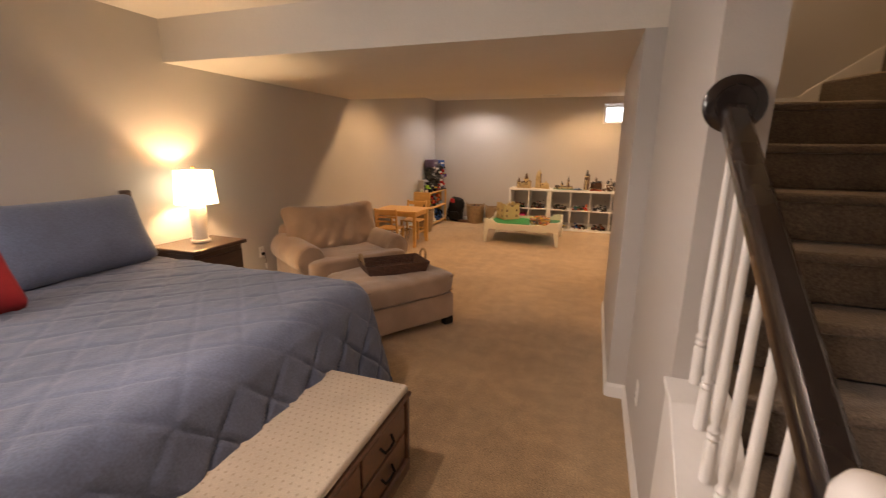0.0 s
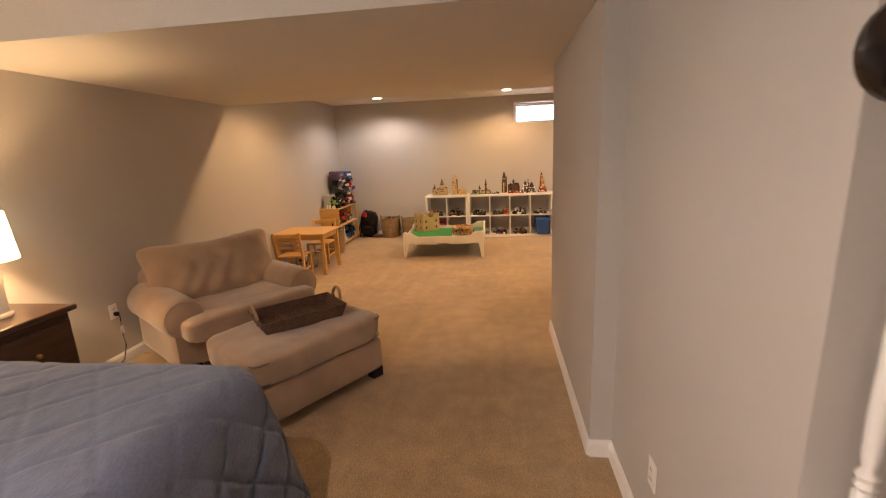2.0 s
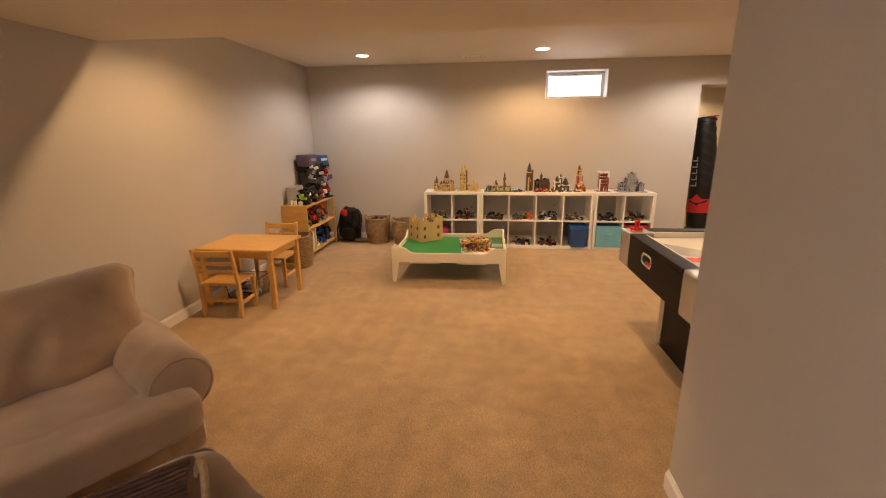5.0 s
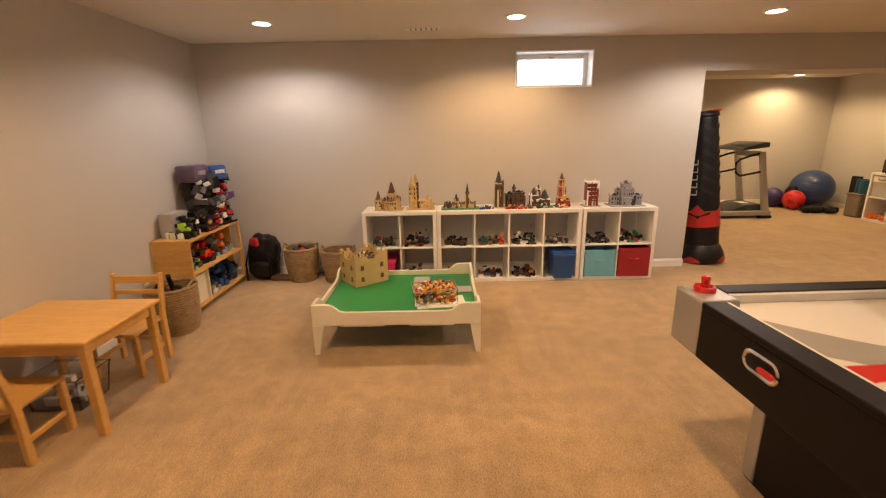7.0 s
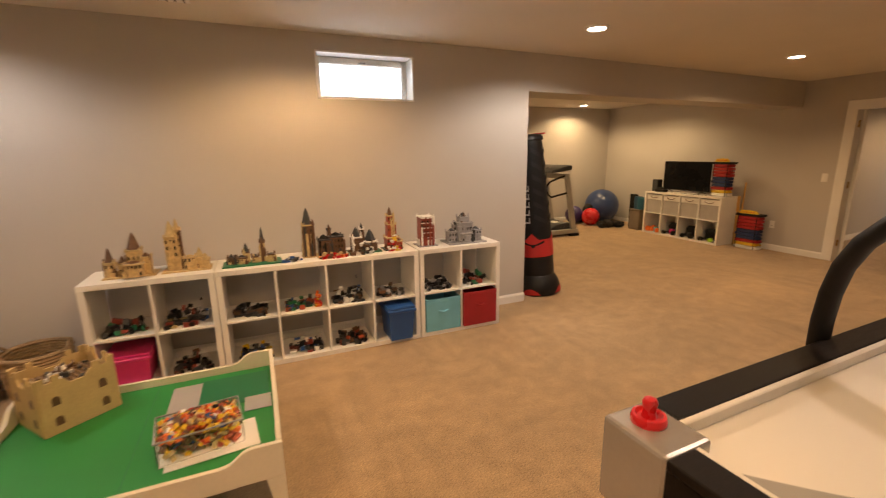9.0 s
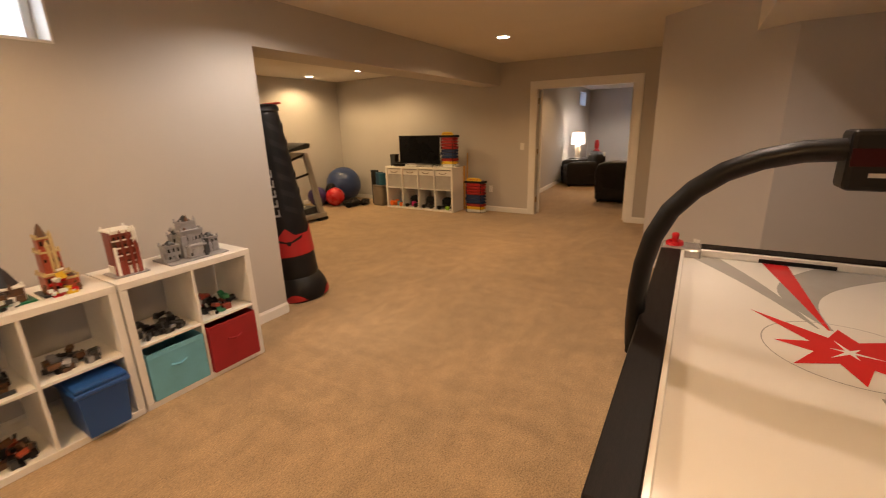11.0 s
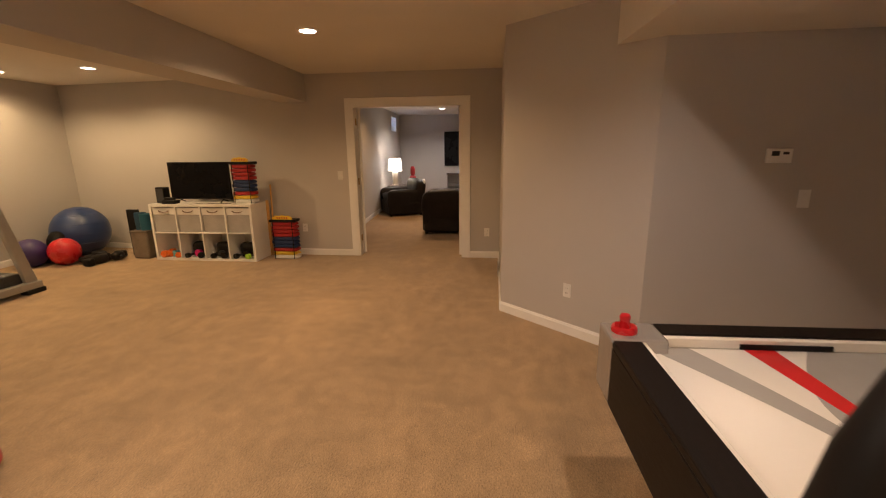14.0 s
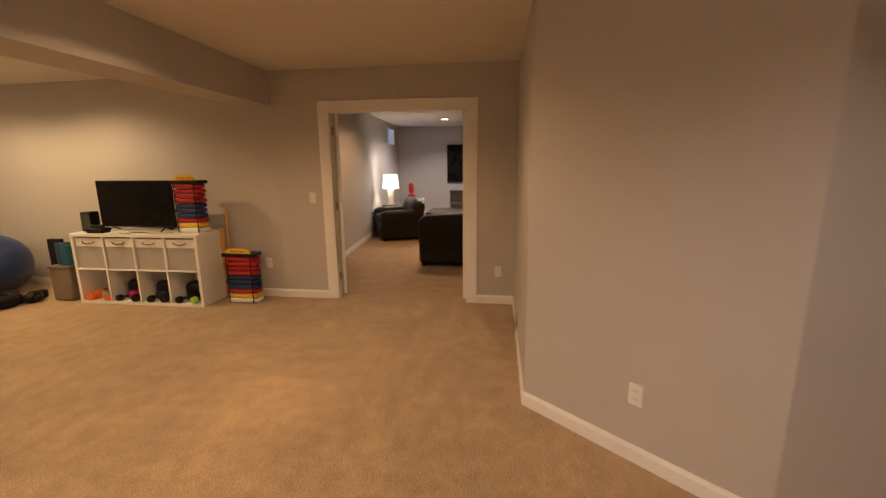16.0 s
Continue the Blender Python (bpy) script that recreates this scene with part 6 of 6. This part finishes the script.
part("rear_foot", box(3.6, 3.7, TY0 + 0.1, TY1 - 0.1, 0, 0.05, 0.005), M_BLACK, tm)
part("console", prism([(4.62, 1.17), (5.06, 1.22), (5.06, 1.30), (4.98, 1.31), (4.62, 1.22)], TY0 - 0.01, TY1 + 0.01, "y", bevel=0.012), M_DKGREY, tm, "dark console panel", True)
part("crossbar", box(4.93, 5.0, TY0 + 0.075, TY1 - 0.075, 1.06, 1.15, 0.01), M_STEEL, tm)
part("console_screen", box(4.74, 4.9, TY0 + 0.2, TY1 - 0.2, 1.245, 1.258, 0.002), M_SCREEN, tm).rotation_euler = (0, 0, 0)
part("paper", box(4.86, 5.0, TY0 + 0.2, TY0 + 0.4, 0.245, 0.249, 0), M_WHITE, tm, "white sheet on the hood").rotation_euler = (0, 0, 0)


def floor_ball(label, x, y, r, m, ribs=0):
    b = thing("exercise_ball", label, "ball", x, y, 0, 0, "exercise balls in the corner")
    part("shell", ball(r, 0, 0, r, u=36, v=24), m, b, "", True)
    for i in range(ribs):
        z = r * math.cos(math.pi * (i + 1) / (ribs + 1))
        q = math.sqrt(max(0, r * r - z * z)) + 0.0008
        part("rib", tube([(q * math.cos(a), q * math.sin(a), r + z) for a in [2 * math.pi * k / 36 for k in range(37)]], 0.0035, 5), m, b, "", True)
    part("valve", lathe([(0.012, 0), (0.008, 0.004)], 10), M_DKGREY, b).location = (0, 0, 2 * r - 0.002)


floor_ball("large blue exercise ball in the corner", 6.83, 12.28, 0.36, M_BALL, 7)
floor_ball("bright red medicine ball on the carpet", 6.30, 12.02, 0.185, M_RED)
floor_ball("dark purple ball beside the red one", 6.16, 12.38, 0.19, mat("purple_rubber", (0.04, 0.025, 0.12), 0.4, 0.08, 6))
for i, (x, y, z, s) in enumerate(((6.40, 11.62, 0, 0.13), (6.58, 11.80, 0, 0.14), (6.42, 11.82, 0, 0.11), (6.62, 11.55, 0, 0.12), (6.40, 12.42, 0, 0.16))):
    g = thing("boxing_glove", "black boxing glove lying on the carpet", "boxing glove", x, y, z, i * 67, "boxing gear in the corner")
    part("mitt", cushion(s * 1.9, s * 1.1, s * 1.0, 8, 2.6, 0.012, 12, i, Matrix.Translation((0, 0, s * 0.5))), M_LEATHER, g, "", True)
    part("thumb", cushion(s * 0.9, s * 0.45, s * 0.5, 5, 2.4, m=Matrix.Translation((s * 0.3, s * 0.62, s * 0.4))), M_LEATHER, g, "", True)
    part("cuff", cushion(s * 0.8, s * 0.9, s * 0.8, 5, 4, m=Matrix.Translation((-s * 1.2, 0, s * 0.42))), M_LEATHER if i % 2 else M_BLACK, g, "", True)
fb2 = thing("foam_roll", "dark rolled wrap stacked on the balls", "foam roll", 6.50, 12.28, 0.0)
part("roll", cushion(0.30, 0.24, 0.42, 10, 3, 0.015, 9, 3, Matrix.Translation((0, 0, 0.21))), M_BLACK, fb2, "", True)

lb = thing("laundry_basket", "tall grey-brown fabric basket with rolled mats", "basket", 6.80, 11.22)
part("body", prism([(-0.13, -0.13), (0.15, -0.13), (0.15, 0.13), (-0.13, 0.13)], 0.0, 0.40, bevel=0.02), mat("taupe_woven_fabric", (0.17, 0.135, 0.10), 0.85, 0.12, 12, 0.15, 0.4, 140), lb, "", True)
part("rim", box(-0.138, 0.158, -0.138, 0.138, 0.375, 0.405, 0.008), mat("taupe_band", (0.13, 0.10, 0.075), 0.85, 0.1, 12), lb)
for i, (x, y, m, h) in enumerate(((-0.02, -0.06, mat("teal_mat", (0.012, 0.09, 0.14), 0.8, 0.08, 9, 0.1, 0.3, 200), 0.64), (0.02, 0.05, mat("blue_mat", (0.015, 0.06, 0.11), 0.8, 0.08, 9, 0.1, 0.3, 200), 0.65))):
    ym = thing("yoga_mat", "rolled blue exercise mat standing in the basket", "exercise mat", 6.80 + x, 11.22 + y, 0.405, 0, "rolled mats")
    part("roll", lathe([(0.075, 0.0), (0.075, h - 0.41), (0.06, h - 0.408), (0.02, h - 0.42)], 20), m, ym, "", True)
bd = thing("black_panel", "black foam panel leaning behind the basket", "panel", 6.90, 11.43)
part("panel", box(-0.05, 0.0, -0.09, 0.09, 0, 0.68, 0.008), M_BLACK, bd)

# media shelf on the east wall
MSX, MS0, MS1, MSH = 6.632, 9.46, 10.955, 0.79
ms = thing("cube_shelf", "white cube shelf with grey fabric drawers and shoes", "shelf", MSX, MS0)
L, k = MS1 - MS0, 0.034
part("top", box(0, 0.40, 0, L, MSH - k, MSH, 0.002), M_SHELF, ms)
part("bottom", box(0, 0.40, 0, L, 0, k, 0.002), M_SHELF, ms)
for a in (0, L - k):
    part("side", box(0.0005, 0.40, a, a + k, k, MSH - k, 0.002), M_SHELF, ms)
cw2 = (L - 2 * k - 3 * 0.018) / 4
for i in range(4):
    a = k + i * (cw2 + 0.018)
    if i:
        part("divider", box(0.001, 0.395, a - 0.018, a, k, MSH - k, 0.001), M_SHELF, ms)
    part("shelf_board", box(0.001, 0.395, a, a + cw2, 0.385, 0.402, 0.001), M_SHELF, ms)
    dr = part("fabric_drawer", box(0.02, 0.38, a + 0.008, a + cw2 - 0.008, 0.404, 0.744, 0.006), M_GREYFAB, ms, "grey fabric drawer with white band")
    part("band", box(0.016, 0.022, a + 0.008, a + cw2 - 0.008, 0.645, 0.735, 0.002), M_WHITE, dr)
    yc = a + cw2 / 2
    part("handle", tube([(0.014, yc - 0.075, 0.70), (0.004, yc - 0.05, 0.685), (0.002, yc, 0.68), (0.004, yc + 0.05, 0.685), (0.014, yc + 0.075, 0.70)], 0.010, 6, flat=0.6), M_BROWN, dr, "brown leather handle")
part("back_panel", box(0.395, 0.402, 0.002, L - 0.002, k, MSH - k, 0.001), M_SHELF, ms)
rs = random.Random(31)
shoe_cols = [(M_BLACK, M_LIME), (M_BLACK, M_DKGREY), (M_BLACK, M_PINK), (M_ORANGE, M_AQUA)]
for i in range(4):
    yc = MS0 + k + i * (cw2 + 0.018) + cw2 / 2
    for j in range(3):
        m1, m2 = shoe_cols[i]
        d_ = thing("dumbbell", "small hand weight in a bottom cube", "hand weight", MSX + 0.09 + 0.09 * (j == 1), yc - 0.10 + j * 0.09, 0.0345, rs.uniform(-20, 20), "hand weights in the cubes")
        r = rs.uniform(0.035, 0.052)
        mm = m2 if j == 1 - (i == 0) else m1
        part("grip", tube([(-0.07, 0, r), (0.07, 0, r)], 0.016, 10), M_DKGREY, d_)
        for s in (-1, 1):
            part("head", tube([(s * 0.045, 0, r), (s * 0.095, 0, r)], r, 6), mm, d_)
    if i in (0, 1, 2):
        bg_ = thing("gym_pouch", "dark soft pouch at the back of a cube", "bag", MSX + 0.22, yc, 0.0345, 0, "pouches in the cubes")
        part("pouch", cushion(0.16, 0.26, 0.2, 7, 3, 0.015, 9, i, Matrix.Translation((0, 0, 0.1))), M_BLACK, bg_, "", True)
for i in range(2):
    bl_ = thing("foam_block", "bright foam block in a bottom cube", "foam block", MSX + 0.10, MS1 - k - 0.10 - i * 0.14, 0.0345, 12 * i, "foam blocks")
    part("block", box(-0.05, 0.05, -0.055, 0.055, 0, 0.075, 0.008), (M_ORANGE, M_AQUA)[i], bl_)

tv = thing("television", "black flat television on the white shelf", "television", 6.86, 10.30, MSH)
part("screen_frame", box(-0.02, 0.02, -0.45, 0.45, 0.045, 0.555, 0.006), M_BLACK, tv)
part("screen", box(-0.0225, -0.0195, -0.435, 0.435, 0.062, 0.542, 0), M_SCREEN, tv, "dark glossy screen")
for s in (-0.33, 0.33):
    part("stand_foot", tube([(-0.09, s, 0.006), (0.0, s * 0.97, 0.04), (0.09, s, 0.006)], 0.007, 6), M_BLACK, tv)
spk = thing("speaker", "small black speaker beside the television", "speaker", 6.82, 10.86, MSH)
part("cabinet", box(-0.06, 0.06, -0.065, 0.065, 0, 0.215, 0.008), M_BLACK, spk)
part("grille", box(-0.064, -0.06, -0.055, 0.055, 0.02, 0.2, 0.002), M_DKGREY, spk)
gc = thing("game_console", "small black console with a white controller", "console", 6.70, 10.66, MSH)
part("case", box(-0.05, 0.07, -0.09, 0.10, 0, 0.05, 0.006), M_BLACK, gc)
part("camera_bar", box(-0.02, 0.04, -0.06, 0.08, 0.051, 0.085, 0.01), M_BLACK, gc)
rc = thing("game_controller", "white game controller on the shelf top", "controller", 6.69, 10.33, MSH)
part("shell", cushion(0.06, 0.13, 0.03, 5, 3, m=Matrix.Translation((0, 0, 0.015))), M_WHITE, rc, "", True)
part("cable", tube([(0.02, 0, 0.006), (0.03, -0.15, 0.006), (0.0, -0.3, 0.006), (0.03, -0.55, 0.006)], 0.004, 6), M_BLACK, rc)


M_NAVY = mat("navy_foam", (0.012, 0.032, 0.11), 0.6, 0.12, 9)
M_BARRED = mat("deep_red_foam", (0.36, 0.012, 0.014), 0.55, 0.12, 9)


def hurdle_stack(x, y, z, label, w=0.30):
    """A pile of coloured bars in a black rack under a scalloped yellow crown."""
    h = thing("hurdle_stack", label, "toy rack", x, y, z, 0, "stacks of coloured bars")
    cols = (M_WHITE, M_YELLOW, M_REDVINYL, M_NAVY, M_NAVY, M_NAVY, M_BARRED, M_BARRED, M_REDVINYL, M_BARRED)
    zz = 0.0
    for i, m in enumerate(cols):
        t = 0.052
        part("bar", cushion(0.15, w - 0.02 * (i % 2), t - 0.003, 5, 8, 0.002, 20, i, Matrix.Translation((0.004 * ((i * 7) % 3 - 1), 0.006 * ((i * 5) % 3 - 1), zz + t / 2))), m, h, "", True)
        part("tab", box(-0.02, 0.02, -w / 2 - 0.02, -w / 2 + 0.0, zz + 0.018, zz + 0.034, 0.003), m, h)
        zz += t
    part("cap", box(-0.085, 0.085, -w / 2 - 0.01, w / 2 + 0.01, zz, zz + 0.035, 0.006), M_BLACK, h)
    crown = [(-w / 2 + 0.03, 0), (w / 2 - 0.03, 0), (w / 2 - 0.04, 0.035)] + [((w / 2 - 0.05) * math.cos(a), 0.035 + 0.022 * math.sin(a) + 0.006 * math.cos(8 * a)) for a in [math.pi * q / 14 for q in range(1, 14)]] + [(-w / 2 + 0.04, 0.035)]
    cr = part("crown", prism([(a, zz + 0.0355 + b) for a, b in crown], -0.07, -0.055, "x", bevel=0.003), M_YELLOW, h, "scalloped yellow crown")
    for q in range(5):
        part("dot", box(-0.0725, -0.0695, -0.08 + q * 0.035, -0.065 + q * 0.035, zz + 0.05, zz + 0.07, 0.002), M_RED, cr)
    for s in (-1, 1):
        part("frame_rod", tube([(-0.084, s * (w / 2 - 0.04), 0), (-0.084, s * (w / 2 - 0.04), zz)], 0.006, 6), M_BLACK, h)
    return h


hurdle_stack(6.90, 9.14, 0, "stack of red, blue and yellow bars on the carpet", 0.36)
hurdle_stack(6.86, 9.64, MSH, "stack of red, blue and yellow bars on the shelf", 0.31)
st_ = thing("wooden_stick", "long pale wooden stick leaning behind the shelf", "stick", 7.05, 9.40)
part("shaft", tube([(0, 0, 0), (0.02, -0.01, 1.02)], 0.012, 8), M_PINE, st_, "", True)
st2 = thing("wooden_board", "narrow pale wooden board leaning by the shelf", "board", 7.03, 9.44)
part("plank", box(-0.008, 0.008, -0.02, 0.02, 0, 0.80, 0.002), M_PINE, st2)

# ---- den behind the doorway ----
def lounge(label, name, x, y, rz, w, d, seat, back, group=""):
    c = thing(name, label, "sofa" if w > 1.2 else "armchair", x, y, 0, rz, group)
    part("base", cushion(w, d, 0.30, 8, 12, 0.004, 4, 1, Matrix.Translation((0, 0, 0.18))), M_LEATHER, c, "", True)
    part("seat_cushion", cushion(w - 0.36, d - 0.22, 0.18, 8, 5, 0.01, 5, 2, Matrix.Translation((0, -0.10, seat - 0.08))), M_LEATHER, c, "", True)
    part("backrest", cushion(w, 0.26, back - 0.15, 10, 5, 0.01, 5, 3, pose(0, d / 2 - 0.10, (back + 0.15) / 2, -8)), M_LEATHER, c, "", True)
    for s in (-1, 1):
        part("arm", cushion(0.20, d, 0.46, 8, 5, 0.006, 5, 4, Matrix.Translation((s * (w / 2 - 0.10), 0, 0.36))), M_LEATHER, c, "", True)
    for sx_ in (-1, 1):
        for sy_ in (-1, 1):
            part("foot", box(sx_ * (w / 2 - 0.08) - 0.025, sx_ * (w / 2 - 0.08) + 0.025, sy_ * (d / 2 - 0.08) - 0.025, sy_ * (d / 2 - 0.08) + 0.025, 0, 0.05, 0.003), M_BLACK, c)
    return c


lounge("black leather reclining armchair against the den wall", "recliner", 11.12, 8.38, 205, 1.0, 0.85, 0.48, 0.80)
lounge("black leather sofa seen from its end", "sofa", 9.1, 6.55, 90, 1.9, 0.92, 0.48, 0.80)
tw_ = thing("throw_blanket", "white folded throw over the armchair back", "blanket", 11.10, 8.12, 0.40, 205)
part("cloth", cushion(0.20, 0.06, 0.42, 8, 4, 0.012, 8, 5, pose(0.25, 0.16, 0.20, -14)), M_WHITE, tw_, "", True)
ct = thing("coffee_table", "low dark coffee table between the seats", "table", 11.9, 7.35)
part("tabletop", box(-0.45, 0.45, -0.5, 0.5, 0.42, 0.46, 0.006), M_DARKWOOD, ct)
for sx_ in (-1, 1):
    for sy_ in (-1, 1):
        part("leg", box(sx_ * 0.4 - 0.03, sx_ * 0.4 + 0.03, sy_ * 0.45 - 0.03, sy_ * 0.45 + 0.03, 0, 0.419, 0.004), M_DARKWOOD, ct)
sd = thing("side_table", "small dark side table under the den lamp", "table", 11.75, 8.62)
part("tabletop", box(-0.22, 0.22, -0.2, 0.2, 0.57, 0.6, 0.005), M_DARKWOOD, sd)
for sx_ in (-1, 1):
    for sy_ in (-1, 1):
        part("leg", box(sx_ * 0.19 - 0.02, sx_ * 0.19 + 0.02, sy_ * 0.17 - 0.02, sy_ * 0.17 + 0.02, 0, 0.569, 0.003), M_DARKWOOD, sd)
table_lamp(11.75, 8.66, 0.601, "lit white shaded lamp in the den", M_SHADE2, M_CERAMIC, 1.15, 14, (1.0, 0.86, 0.68))
nk = tagged(part("figurine", lathe([(0.10, 0), (0.10, 0.05), (0.06, 0.06), (0.065, 0.35), (0.09, 0.45), (0.10, 0.62), (0.09, 0.72), (0.04, 0.76), (0.065, 0.80), (0.065, 0.88), (0.06, 0.95), (0.03, 1.0)], 14), M_REDVINYL, None, "", True), "red standing wooden figurine beside the den wall", "figurine")
nk.location = (13.0, 8.46, 0)
dt = thing("television", "large black television on the far den wall", "television", 14.93, 6.95, 0.92)
part("screen_frame", box(-0.06, 0.0, -0.85, 0.85, 0.0, 1.04, 0.008), M_BLACK, dt)
part("screen", box(-0.063, -0.059, -0.83, 0.83, 0.02, 1.02, 0), M_SCREEN, dt)
ds = thing("media_stand", "dark open media stand with grey shelves", "media stand", 14.70, 6.95)
for z in (0.05, 0.35, 0.68):
    part("shelf_board", box(-0.2, 0.22, -0.75, 0.75, z, z + 0.03, 0.003), M_DARKWOOD if z > 0.6 else M_STEEL, ds)
for yy in (-0.74, 0.0, 0.71):
    part("post", box(-0.19, 0.2, yy, yy + 0.03, 0, 0.679, 0.003), M_STEEL, ds)
